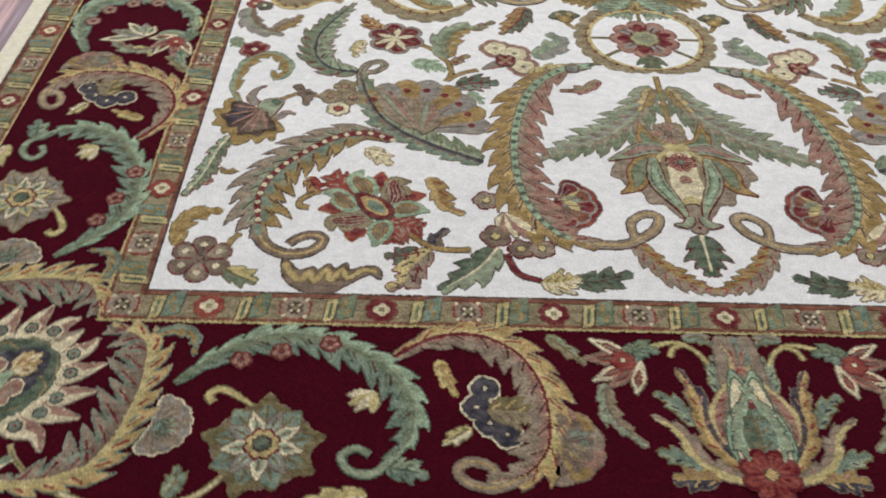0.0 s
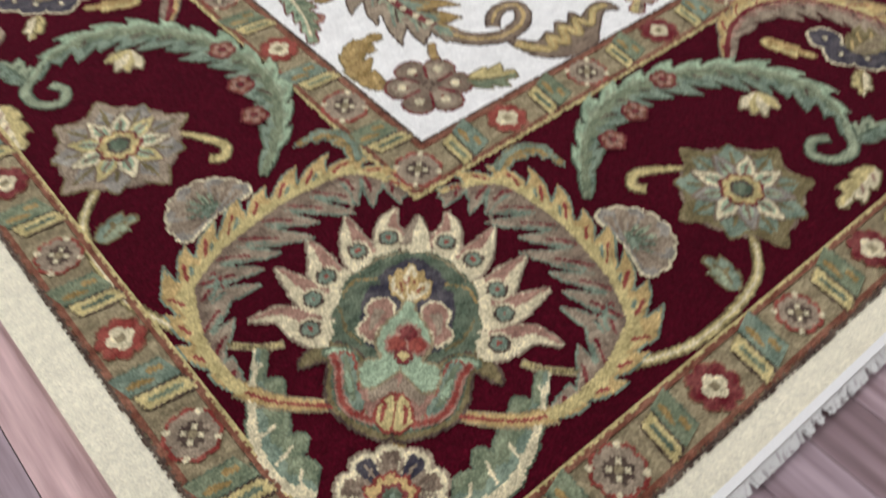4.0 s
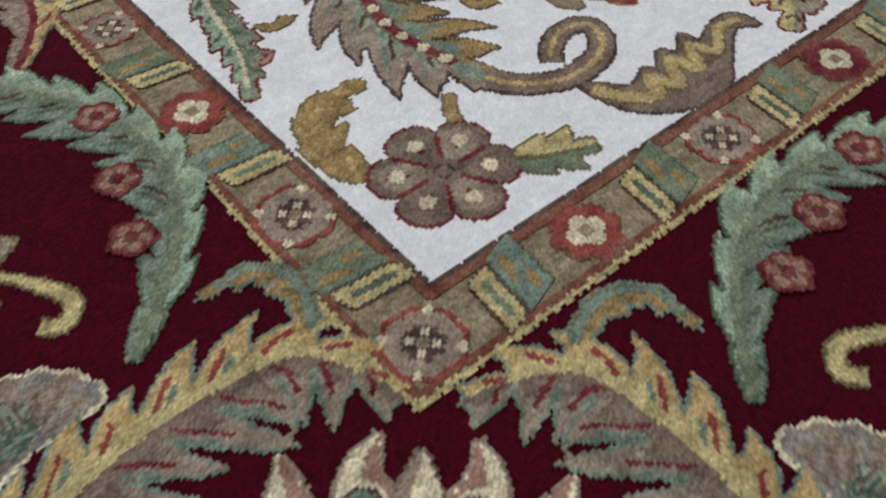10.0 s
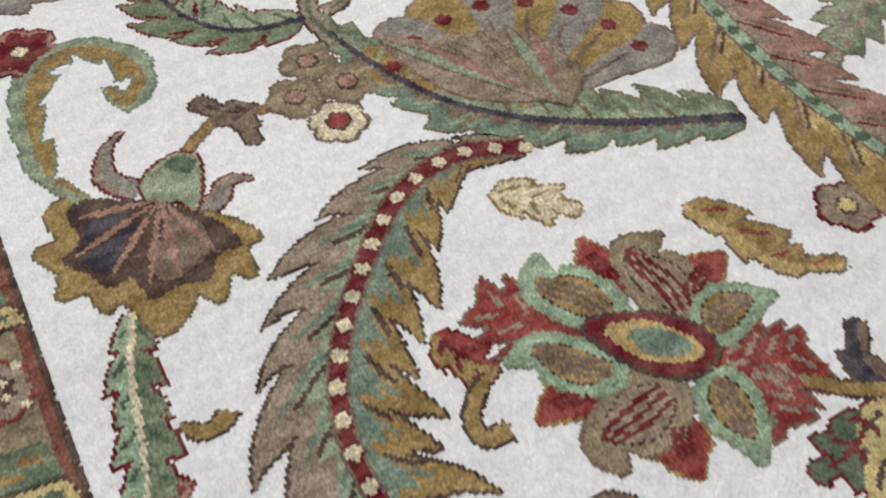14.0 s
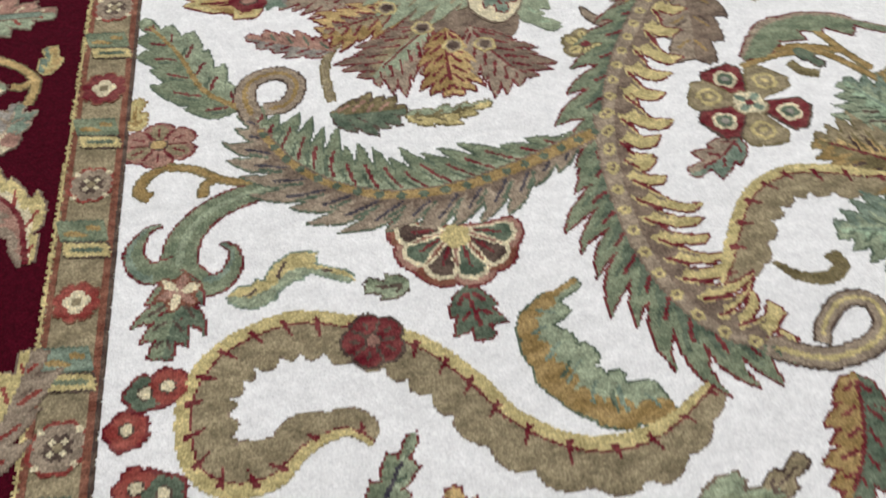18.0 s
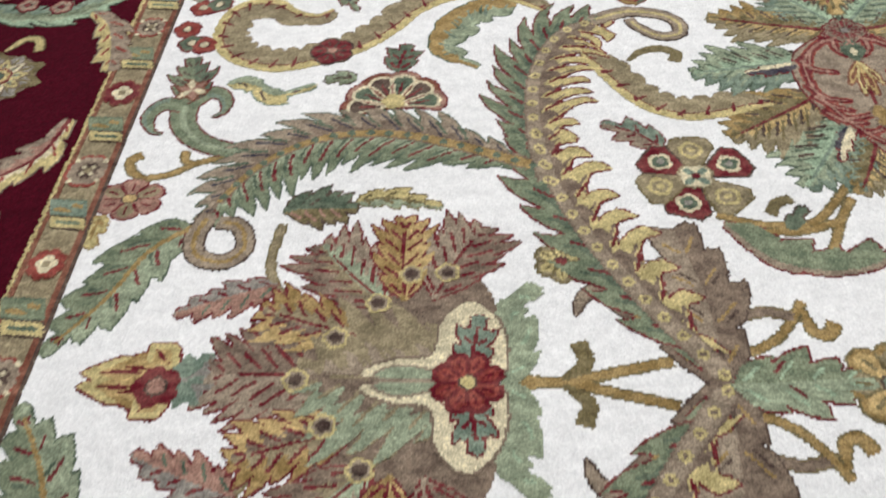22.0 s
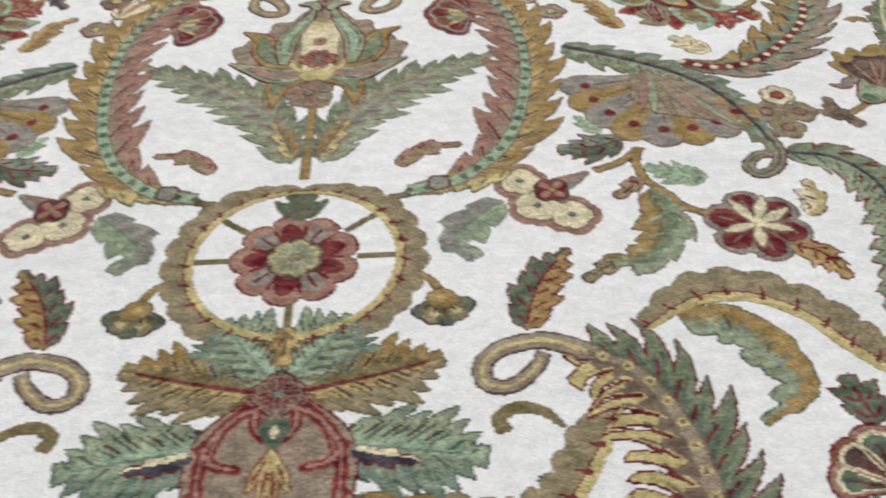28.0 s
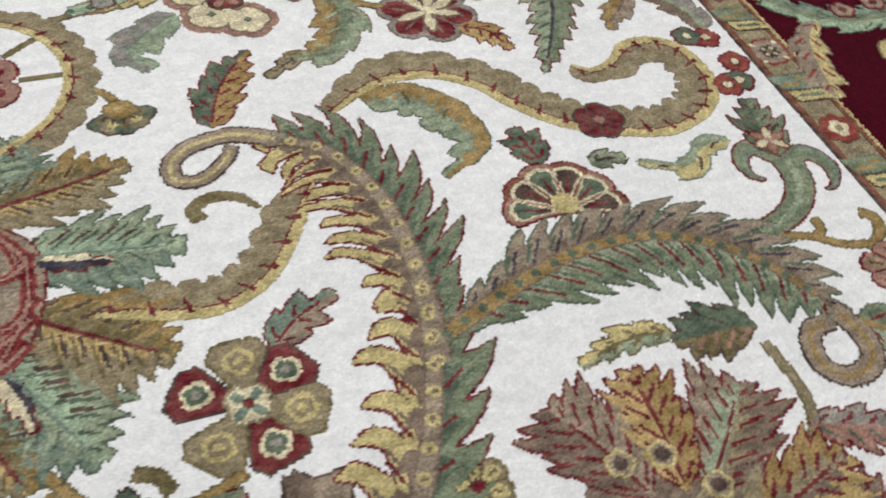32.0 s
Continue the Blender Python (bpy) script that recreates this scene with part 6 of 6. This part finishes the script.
frond("corner_leaf", "olive and teal curled leaf at the guard corner", [(-77.1, -143.3), (-75.1, -142.4), (-72.9, -142.5), (-71.4, -144.0), (-71.4, -146.6)], 0.5, 1.2, 5, ("moss", "ochre"), kind="leaf", depth=0.5, lean=0.5, edge="teal", streak=(None, "moss"), rib="teal", rw=0.3, quads=CORNERS, level=4)
frond("cream_bud", "cream bud with rose veins", [(-47.7, -166.8), (-50.7, -167.1), (-54.7, -167.6)], 1.4, 1.2, 3, ("cream", "straw"), kind="leaf", edge="moss", streak=("rose", None), quads=CORNERS)
frond("sage_spray", "sage spray leaf beyond the curl", [(-45.8, -163.0), (-42.7, -163.5), (-40.9, -164.1)], 1.5, 1.5, 3, ("sage", "teal"), kind="leaf", edge="forest", quads=CORNERS)
petals("white_flower", "cream half flower below the scroll", (-47.4, -152.3), [(-50.9, -152.7), (-50.6, -154.1), (-49.7, -155.1), (-47.7, -155.3)], 0.6, ["cream", "straw"], edge="olive", quads=CORNERS, level=2)

# ---- border: second scroll, also round the corner ----
frond("gold_acanthus", "gold and taupe acanthus scroll", [(-45.4, -146.5), (-40.2, -143.1), (-34.4, -142.5), (-29.4, -145.2), (-26.5, -150.1), (-25.7, -155.3), (-26.3, -160.2), (-29.2, -163.8), (-33.0, -165.0)], 2.8, 3.2, 12, ("gold", "taupe"), kind="even", depth=0.5, lean=0.7, edge="brown", level=3, rib="crimson", rw=0.28, streak=("red", "brown"), inner=("straw", "rose"), quads=CORNERS)
vine("scroll_curl", "taupe curl of the gold scroll", [(-28.5, -163.4), (-32.3, -165.5), (-35.7, -165.1), (-37.1, -163.4), (-35.8, -162.1), (-33.3, -162.7), (-32.2, -164.4)], 1.0, "taupe", level=4, edge="brown", core="gold", quads=CORNERS)
for c in ((-33.6, -151.3), (-34.7, -154.2), (-33.1, -156.6), (-31.0, -158.2)):
    rosette("grape_lobe", "slate lobe with a cream edge", c, 1.9, 5, "navy", None, None, "cream", edge="cream", quads=CORNERS, level=2, dent=0.12, hr=0.14)
frond("grape_heart", "olive ribbed heart of the cluster", [(-33.3, -154.8), (-30.4, -154.7), (-28.6, -155.0)], 2.2, 2.2, 3, ("moss", "olive"), kind="even", edge="moss", streak=("gold", "brown"), quads=CORNERS, level=4)
frond("cream_sprig", "cream sprig", [(-35.4, -157.4), (-36.9, -158.3), (-38.6, -159.6)], 1.0, 0.9, 3, ("cream", "straw"), kind="leaf", edge="moss", quads=CORNERS)
frond("gold_flake", "gold small leaf", [(-39.5, -146.9), (-38.7, -149.4), (-37.3, -152.4)], 0.9, 0.9, 3, ("gold", "straw"), kind="leaf", edge="ochre", quads=CORNERS)
fan("carnation", "brown and ochre ruffled carnation", [(-25.5, -159.4), (-19.2, -159.9)], 6, 180, ["taupe", "ochre", "rose"], edge="brown", tip="brown", quads=CORNERS, level=2)
frond("carnation_cup", "teal cup of a carnation", [(-24.8, -158.5), (-23.4, -158.9), (-21.7, -159.6)], 2.0, 2.0, 3, ("teal", "olive"), kind="leaf", edge="brown", quads=CORNERS, level=4)
petals("bird_flower", "rose and cream lily with striped petals", (-12.9, -146.2), [(-19.4, -142.7), (-20.4, -145.9), (-19.6, -149.7), (-17.6, -150.7), (-14.2, -151.7)], 0.9, ["cream", "rose"], edge="brown", inner="red", quads=CORNERS, level=3)
rosette("lily_heart", "red heart of the lily", (-15.3, -146.3), 1.6, 5, "red", None, None, "cream", edge="crimson", quads=CORNERS, level=7)
frond("lily_cup", "green cup of the lily", [(-15.2, -145.8), (-12.3, -144.2), (-10.6, -144.6)], 1.4, 1.4, 3, ("green", "teal"), kind="leaf", edge="forest", quads=CORNERS, level=5)
vine("tendril", "straw tendril with a hook", [(-11.1, -143.7), (-7.9, -143.0), (-5.4, -144.3), (-4.0, -146.6)], 0.5, "straw", edge="moss", quads=CORNERS)
vine("tendril", "straw hook", [(-6.3, -143.2), (-8.2, -144.0), (-8.9, -145.5)], 0.5, "straw", edge="moss", quads=CORNERS)
frond("pod_leaf", "olive long pod leaf", [(-18.1, -150.1), (-18.0, -154.5), (-16.1, -157.3), (-14.2, -159.3)], 1.1, 1.3, 4, ("olive", "sage"), kind="leaf", edge="brown", quads=CORNERS)
frond("guard_leaf", "olive wisp near the guard stripe", [(-25.0, -142.3), (-22.8, -144.3), (-20.3, -147.0)], 0.9, 0.9, 3, ("sage", "olive"), kind="leaf", edge="moss", quads=CORNERS)
frond("grey_flake", "grey-green flake near the guard stripe", [(-6.6, -142.3), (-4.6, -141.9), (-2.8, -143.3)], 0.9, 0.9, 3, ("grey", "teal"), kind="leaf", edge="moss", quads=QUADS)

# ---- border: palmettes in the middle of the ends and of the sides ----
X = dict(both="x", quads=ENDS)


frond("pear_leaf", "taupe outer leaf of a border palmette with a straw spine", [(-1.4, -164.5), (-5.2, -163.4), (-8.3, -161.1), (-9.9, -157.3), (-12.5, -155.2)], 0.7, 1.6, 6, ("straw", "taupe"), depth=0.4, lean=0.6, edge="brown", rib="straw", rw=0.4, streak=(None, "rose"), level=3, **X)
frond("pear_leaf", "slate and ochre upright leaf of a border palmette", [(-2.2, -163.0), (-4.9, -160.2), (-6.5, -156.6), (-6.7, -152.0), (-8.3, -147.8)], 1.4, 1.5, 5, ("ochre", "navy"), depth=0.4, lean=0.5, edge="brown", streak=("red", "rose"), inner=("gold", "dark"), level=4, **X)
frond("pear_leaf", "dark slate low leaf of a border palmette", [(-6.2, -164.0), (-8.7, -163.8), (-11.3, -164.0)], 1.7, 1.7, 3, ("navy", "ochre"), depth=0.4, edge="brown", streak=("gold", "rose"), level=2, **X)
for spec in ([(-7.8, -156.3), (-9.3, -153.4), (-11.6, -151.5)], [(-8.2, -162.8), (-10.1, -161.1), (-12.6, -160.2)], [(-3.7, -151.2), (-3.5, -148.3), (-3.0, -145.4)]):
    frond("pear_spike", "sage spiked leaflet of a border palmette", spec, 1.2, 1.2, 3, ("sage", "teal"), depth=0.5, lean=0.6, edge="moss", streak=("navy", None), level=2, **X)
blob("pear_back", "taupe neck of a border palmette", [(1.6, -141.8), (0.3, -143.0), (-0.0, -146.9), (-1.0, -149.8), (-3.3, -153.1), (-4.3, -158.0), (-3.3, -161.9), (0.0, -163.8), (3.2, -163.6), (2.8, -144.6)], "taupe", edge="brown", level=5, **X)
frond("pear_wing", "straw and rose inner wing of a border palmette", [(-4.3, -158.9), (-5.0, -156.2), (-4.1, -152.7), (-1.5, -149.4), (-0.5, -146.1), (-1.5, -143.4)], 0.7, 0.9, 6, ("straw", "rose"), kind="even", depth=0.3, edge="brown", streak=(None, "red"), level=6, **X)
blob("pear_rim", "mint pear-shaped rim of a border palmette", [(1.5, -147.6), (-0.5, -151.0), (-2.9, -154.2), (-3.9, -157.6), (-3.7, -160.7), (-2.2, -162.7), (-0.6, -163.6), (2.6, -163.5), (2.7, -154.7)], "mint", edge="forest", level=8, **X)
blob("pear_body", "cream pear-shaped body of a border palmette", [(1.4, -149.0), (0.1, -151.0), (-1.4, -154.1), (-2.3, -157.6), (-2.1, -160.8), (-0.9, -162.5), (2.8, -162.8), (2.7, -154.7)], "cream", edge="forest", level=10, **X)
frond("pear_vein", "green scalloped vein inside the pear", [(0.7, -150.3), (-0.8, -152.9), (-2.2, -156.1), (-2.5, -159.4), (-1.7, -161.8)], 0.5, 0.9, 5, ("mint", "sage"), kind="even", depth=0.6, edge="forest", level=12, **X)
rosette("pear_eye", "crimson small flower in the pear", (0, -152.6), 1.4, 5, "crimson", None, None, "rose", edge="straw", quads=ENDS, level=11)
frond("pear_sprig", "dark green maple sprig in the pear", [(0, -160.5), (0, -158), (0, -154)], 2.4, 2.4, 3, ("forest", "teal"), kind="leaf", quads=ENDS, edge="moss", level=11)
rosette("pear_foot", "crimson rosette under the pear", (0, -163.2), 3.6, 8, "crimson", "red", None, "gold", quads=ENDS, edge="crimson", level=12)
frond("pear_tip", "teal crowned tip of the palmette", [(0, -147.5), (0, -144.5), (0, -142)], 1.8, 1.8, 3, ("taupe", "teal"), kind="leaf", quads=ENDS, edge="brown", level=6)
# long sides
Y = dict(both="y", quads=SIDES)
frond("arch", "cream and rose acanthus arch of the side border", [(-87.6, -35.0), (-89.1, -29.1), (-92.6, -25.6), (-96.4, -23.2), (-102.0, -21.3)], 2.6, 2.4, 7, ("taupe", "straw"), kind="even", depth=0.45, lean=0.5, edge="brown", rib="crimson", rw=0.25, streak=("rose", "red"), inner=("rose", "cream"))
petals("side_flower", "cream and rose carnation of the side border", (-91.7, -18.5), [(-94.6, -19.9), (-93.5, -21.3), (-92.0, -21.4), (-90.6, -20.3)], 0.9, ["cream", "rose"], edge="brown", level=3)
frond("flower_cup", "grey-blue cup of a carnation", [(-92.0, -19.4), (-91.6, -17.2), (-91.1, -14.6)], 2.0, 2.0, 3, ("grey", "teal"), kind="leaf", edge="taupe", level=2)
vine("side_stem", "gold branching stem", [(-90.2, -14.6), (-89.8, -11.2), (-91.6, -8.8), (-94.4, -6.9)], 0.7, "gold", edge="moss")
vine("side_stem", "gold hooked stem", [(-94.4, -20.1), (-96.4, -19.4), (-96.9, -17.2)], 0.6, "straw", edge="moss", w1=0.9)
vine("side_stem", "gold hooked stem", [(-90.1, -10.8), (-91.1, -11.8), (-92.2, -11.5)], 0.6, "gold", edge="moss")
frond("gourd", "teal and gold pod", [(-89.1, -10.0), (-88.7, -7.7), (-89.0, -6.0)], 1.0, 1.0, 2, ("teal", "gold"), kind="leaf", edge="straw")
vine("side_stem", "straw curled stem", [(-100.2, -38.0), (-100.1, -34.6), (-101.0, -33.2), (-102.7, -34.0)], 0.7, "straw", edge="moss", w1=1.0)
frond("side_palmette", "rose and sage axis leaf of the side palmette", [(-106, 0), (-101, 0), (-96, 0), (-89.5, 0)], 3.4, 3.4, 6, ("rose", "sage"), quads=SIDES, depth=0.35, edge="brown", streak=("cream", "red"), rib="teal", rw=0.7, level=3)
frond("side_leaf", "sage and cream leaf of the side palmette", [(-108, -2), (-104, -5), (-98, -8), (-93, -12)], 2.2, 2.4, 6, ("sage", "cream"), depth=0.4, edge="brown", streak=("rose", "rose"), level=2, **Y)
frond("side_leaf", "rose and gold leaf of the side palmette", [(-108, -3), (-107, -8), (-104, -13), (-102, -18)], 2.0, 2.0, 5, ("gold", "rose"), depth=0.4, edge="brown", streak=("red", "red"), level=2, **Y)
rosette("side_heart", "mint pear heart of the side palmette", (-106.0, 0.0), 3.8, 8, "mint", ["cream", "sage"], None, "crimson", quads=SIDES, edge="forest", level=6)
frond("side_scroll", "mint acanthus scroll of the side border", [(-105.5, -76.1), (-108.2, -70.5), (-109.5, -63.0), (-106.6, -57.5), (-100.9, -55.8), (-94.2, -56.4), (-89.2, -60.3), (-87.3, -65.8)], 2.0, 2.4, 10, ("mint", "teal"), kind="even", depth=0.5, lean=0.7, edge="forest", rib="green", rw=0.35, streak=("sage", "forest"), inner=("sage", "green"), level=3)
vine("scroll_curl", "sage curl of the side scroll", [(-87.3, -65.8), (-87.9, -68.9), (-90.6, -68.2), (-93.0, -68.9), (-92.8, -71.1), (-90.2, -71.4)], 0.9, "sage", edge="forest", level=4)
frond("side_spray", "sage ragged spray at the curl", [(-89.9, -70.1), (-88.5, -73.9), (-87.1, -79.0)], 1.6, 1.6, 4, ("sage", "teal"), kind="leaf", edge="forest", level=2)
for c in ((-107.1, -65.4), (-105.1, -61.0), (-101.0, -58.4), (-96.2, -57.8)):
    rosette("scroll_flower", "rose-grey small flower on the green scroll", c, 1.4, 5, "rose", "taupe", None, "crimson", edge="crimson", level=9, hr=0.3)
petals("side_lily", "cream and sage lily of the side border", (-95.9, -70.2), [(-104.1, -71.7), (-102.6, -68.4), (-100.1, -65.6), (-96.9, -65.7), (-94.9, -66.6)], 1.0, ["cream", "grey"], edge="brown", inner="sage", level=3)
vine("side_stem", "straw stem of the lily", [(-97.2, -74.6), (-96.2, -73.8), (-94.5, -74.8), (-93.4, -76.8)], 0.6, "straw", edge="moss")
frond("gold_scroll", "gold acanthus of the side border", [(-91.7, -56.7), (-88.8, -53.9), (-86.8, -48.9), (-85.8, -44.2)], 1.8, 2.2, 5, ("straw", "taupe"), kind="even", depth=0.5, lean=0.6, edge="brown", streak=("red", "red"), level=4)
frond("olive_scroll", "olive curled leaf at the outer guard", [(-108.3, -53.8), (-109.3, -47.7), (-108.9, -42.5), (-106.7, -40.1)], 1.5, 1.5, 5, ("olive", "straw"), kind="even", edge="brown", streak=("gold", None), level=2)
lotus("side_lotus", "grey and olive pointed border flower", (-99.2, -42.9), 5.0, ["moss", "grey", "straw", "cream"], QUADS)
vine("tendril", "straw hooked tendril", [(-100.4, -48.4), (-98.6, -50.9), (-96.8, -50.6), (-96.0, -48.4)], 0.6, "straw", edge="moss", w1=0.9)


# ---- guard stripes ----
def rails(name, label, x, y, w, wool, level):
    """A narrow stripe all round, its outer edge at the half sizes x and y."""
    polys = []
    for (ax, ay), (bx, by), (cx, cy), (dx, dy) in zip(rect(x, y), rect(x, y)[1:] + rect(x, y)[:1], rect(x - w, y - w), rect(x - w, y - w)[1:] + rect(x - w, y - w)[:1]):
        polys.append(np.array([(ax, ay), (bx, by), (dx, dy), (cx, cy)]))
    ob = new(name, patch(name, weave(polys), wool, level))
    ob.parent = rug
    tagged(ob, label)


for x, y in ((IX, IY), (OX, OY)):
    inner = x == IX
    a, b = (("straw", "rust") if inner else ("dark", "rust"))
    rails("guard_line", "thin cream line of the guard stripe" if inner else "dark brown edge line", x + 0.05, y + 0.05, 0.28, a, 3)
    rails("guard_line", "thin red line of the guard stripe", x - 0.35, y - 0.35, 0.4, b, 3.3)
    fx, fy = (FX, FY) if inner else (BX, BY)
    rails("guard_line", "thin dark line of the guard stripe" if inner else "thin straw line of the guard stripe", fx + 0.32, fy + 0.32, 0.3, "dark" if inner else "straw", 3.6)
    rails("guard_line", "thin red line of the guard stripe", fx + 0.8, fy + 0.8, 0.45, "rust", 3.9)


def bit(name, polys, wool, level):
    """A mesh of patches round the origin, for pieces that repeat along a stripe."""
    return mesh_of(name, *laid(weave(polys), 0.00013 * level, flat=True), WOOL[wool])


O = (0.0, 0.0)
dots = [disc((2.1 * math.cos(a), 2.1 * math.sin(a)), 0.3) for a in (0.78, 2.36, 3.93, 5.5)]
slant = lambda x, y, w, h, k=0.42: np.array([(x - w - k * h, y - h), (x + w - k * h, y - h), (x + w + k * h, y + h), (x - w + k * h, y + h)])
slab = slant(1.2, 0, 1.15, 1.9)
zig = slant(-1.2, 0, 0.78, 1.85)
KINDS = []
for seed in range(3):
    j = 0.12 * (seed - 1)
    KINDS.append([
        [("guard_flower", [lobes(O, 2.3 + j, 8, 0.22, 10)], "rust", 1), ("petal", [lobes(O, 2.12 + j, 8, 0.22, 10)], "crimson" if seed else "red", 2), ("heart", [lobes(O, 1.2, 4, 0.42, 45)], "cream", 3), ("eye", [lobes(O, 0.45, 4, 0.2)], "olive", 4)],
        [("guard_flower", [lobes(O, 2.35 + j, 8, 0.14)], "red", 1), ("petal", [lobes(O, 2.0 + j, 8, 0.14)], "taupe", 2), ("heart", [lobes(O, 1.2, 8, 0.3, 0)], "dark", 3), ("stamen", ring_spots(O, 0.72, 4, 0.26, 45), "cream", 4), ("eye", [lobes(O, 0.34, 4, 0.3, 0)], "olive", 4.5), ("dot", dots, "cream", 2.5)],
        [("guard_ribbon", [grow(slab, 0.16)], "forest", 1), ("leaf", [slab], "green" if seed else "teal", 1.6), ("leaf", [slant(1.1, -1.0, 0.3, 0.5), slant(1.2, 0.9, 0.32, 0.6), slant(0.7, 0.1, 0.2, 0.4)], "ochre", 2), ("ribbon", [grow(zig, 0.15)], "dark", 2.4), ("ribbon", [zig], "straw", 3), ("slit", [slant(-1.2, 0, 0.24, 1.25)], "forest" if seed else "green", 3.6)],
    ])
BUILT = [[[(n, bit(n, p, w, lv)) for n, p, w, lv in kind] for kind in variant] for variant in KINDS]
NAMES = {0: "crimson guard flower with a cream centre", 1: "rose-edged guard flower with a dark eye", 2: "green leaf crossed by a straw ribbon"}


def set_bit(kind, x, y, turn, size, index):
    top = None
    X, Yp = lay(x, y)
    for n, me in BUILT[index % 3][kind]:
        ob = new(n, me)
        if top is None:
            ob.parent = rug
            ob.location = (X, Yp, -0.00105 + 0.000003 * (index % 9) + 0.00003 * kind)
            ob.rotation_euler = (0, 0, turn + rng.uniform(-0.03, 0.03))
            s = size * rng.uniform(0.94, 1.05)
            ob.scale = (s, s, 1)
            top = tagged(ob, NAMES[kind])
        else:
            ob.parent = top
            if n in ("dot", "stamen"):
                ob["kind"] = "stuff"


def guard(x, y, nx, ys, first):
    """Flowers and ribbons by turns round a guard stripe whose middle runs at the half sizes x and y."""
    index = 0
    xs = [x * k / nx for k in range(nx + 1)]
    for sy in (-1, 1):
        for k, px in enumerate(xs):
            for sx in ((-1, 1) if k else (1,)):
                index += 1
                set_bit((k + first) % 2, sx * px, sy * y, 0 if sy < 0 else math.pi, 1.0, index)
                if k < nx:
                    set_bit(2, sx * (px + x / nx / 2), sy * y, 0.3, 1.0, index)
                    if not k:
                        set_bit(2, -(px + x / nx / 2), sy * y, 0.3, 1.0, index + 1)
    for sx in (-1, 1):
        for k, py in enumerate(ys):
            for sy in ((-1, 1) if k else (1,)):
                index += 1
                if k < len(ys) - 1:
                    set_bit((k + 1 + first) % 2, sx * x, sy * py, math.pi / 2, 1.0, index)
                    set_bit(2, sx * x, sy * 0.5 * (py + ys[k + 1]), math.pi / 2 + 0.3, 1.0, index)
                    if not k:
                        set_bit(2, sx * x, -0.5 * ys[1], math.pi / 2 + 0.3, 1.0, index + 1)


guard(82.9, 138.3, 7, [13.2 * k for k in range(5)] + [52.8 + 12.25 * k for k in range(1, 8)], 0)
guard(114.4, 172.6, 10, [172.6 * k / 15 for k in range(16)], 1)


# ---- fringe on the short ends ----
def tassel():
    """One knotted cotton fringe tassel of twisted threads."""
    verts, faces = [], []
    for q in range(8):
        x = (q - 3.5) * 0.0011
        bend = rng.uniform(-0.0012, 0.0012)
        path = [(x + bend * k * 0.6, -0.0042 * k, 0.005 - 0.0013 * k + rng.uniform(0, 0.001)) for k in range(4)]
        for i, (px, py, pz) in enumerate(path):
            r = 0.001 * (1 - 0.12 * i)
            verts += [(px + r * math.cos(a), py, pz + r * math.sin(a)) for a in (0.5, 2.6, 4.7)]
        b = q * 12
        for i in range(3):
            faces += [(b + 3 * i + k, b + 3 * i + (k + 1) % 3, b + 3 * i + 3 + (k + 1) % 3, b + 3 * i + 3 + k) for k in range(3)]
    return mesh_of("tassel", verts, faces, FRINGE)


TASSELS = [tassel() for _ in range(5)]
LONG = mesh_of("tassel", [(v.co.x * 1.0 + 0.0088 * k, v.co.y, v.co.z) for k in (-1, 0, 1) for v in TASSELS[0].vertices], [tuple(i + k * len(TASSELS[0].vertices) for i in p.vertices) for k in range(3) for p in TASSELS[0].polygons], FRINGE)
for sy in (-1, 1):
    fringe = tagged(new("fringe", block(*[c for c in (-1.205, -0.0035, -0.011)], *(1.205, 0.0035, -0.002), FRINGE, "fringe")), "white knotted cotton fringe")
    fringe.parent = rug
    fringe.location = (0, lay(0, sy * EY)[1] + sy * 0.003, 0)
    px = -1.2
    while px < 1.2:
        ob = new("tassel", TASSELS[rng.randrange(5)] if sy < 0 and px < 0.25 else LONG)
        ob.parent = fringe
        ob.location = (px, sy * 0.001, -0.009)
        ob.rotation_euler = (0, 0, (0 if sy < 0 else math.pi) + rng.uniform(-0.5, 0.5))
        px += 0.0068 if -1.2 < px < 0.2 and sy < 0 else 0.03

# ---- laminate floor boards ----
BOARD = [block(-0.0298, -0.23, -0.006, 0.0298, 0.23, 0, WOOD, "board"), block(-0.0298, -0.31, -0.006, 0.0298, 0.31, 0, WOOD, "board")]
ground_floor = bpy.data.objects["floor"]
rest_v, rest_f = [], []
for i in range(-75, 90):
    px = -0.8 + 0.0606 * i
    if abs(px) > 4.55:
        continue
    py = -5.0 - rng.uniform(0.0, 0.5)
    while py < 5.35:
        k = rng.randrange(2)
        half = 0.232 if k == 0 else 0.312
        near = (-1.85 < px < -1.15 and -2.3 < py < 0.6) or (-1.2 < px < 0.2 and -2.4 < py < -1.7)
        if near:
            ob = new("board", BOARD[k])
            ob.parent = ground_floor
            ob.location = (px, py + half, FLOOR_Z)
        else:
            n = len(rest_v)
            rest_v += [(px + sx * 0.0298, min(5.39, max(-4.99, py + half + sy * (half - 0.002))), FLOOR_Z) for sx, sy in ((-1, -1), (1, -1), (1, 1), (-1, 1))]
            rest_f.append((n, n + 1, n + 2, n + 3))
        py += 2 * half
rest = new("boards", mesh_of("boards", rest_v, rest_f, WOOD))
rest.parent = ground_floor
rest["kind"] = "stuff"
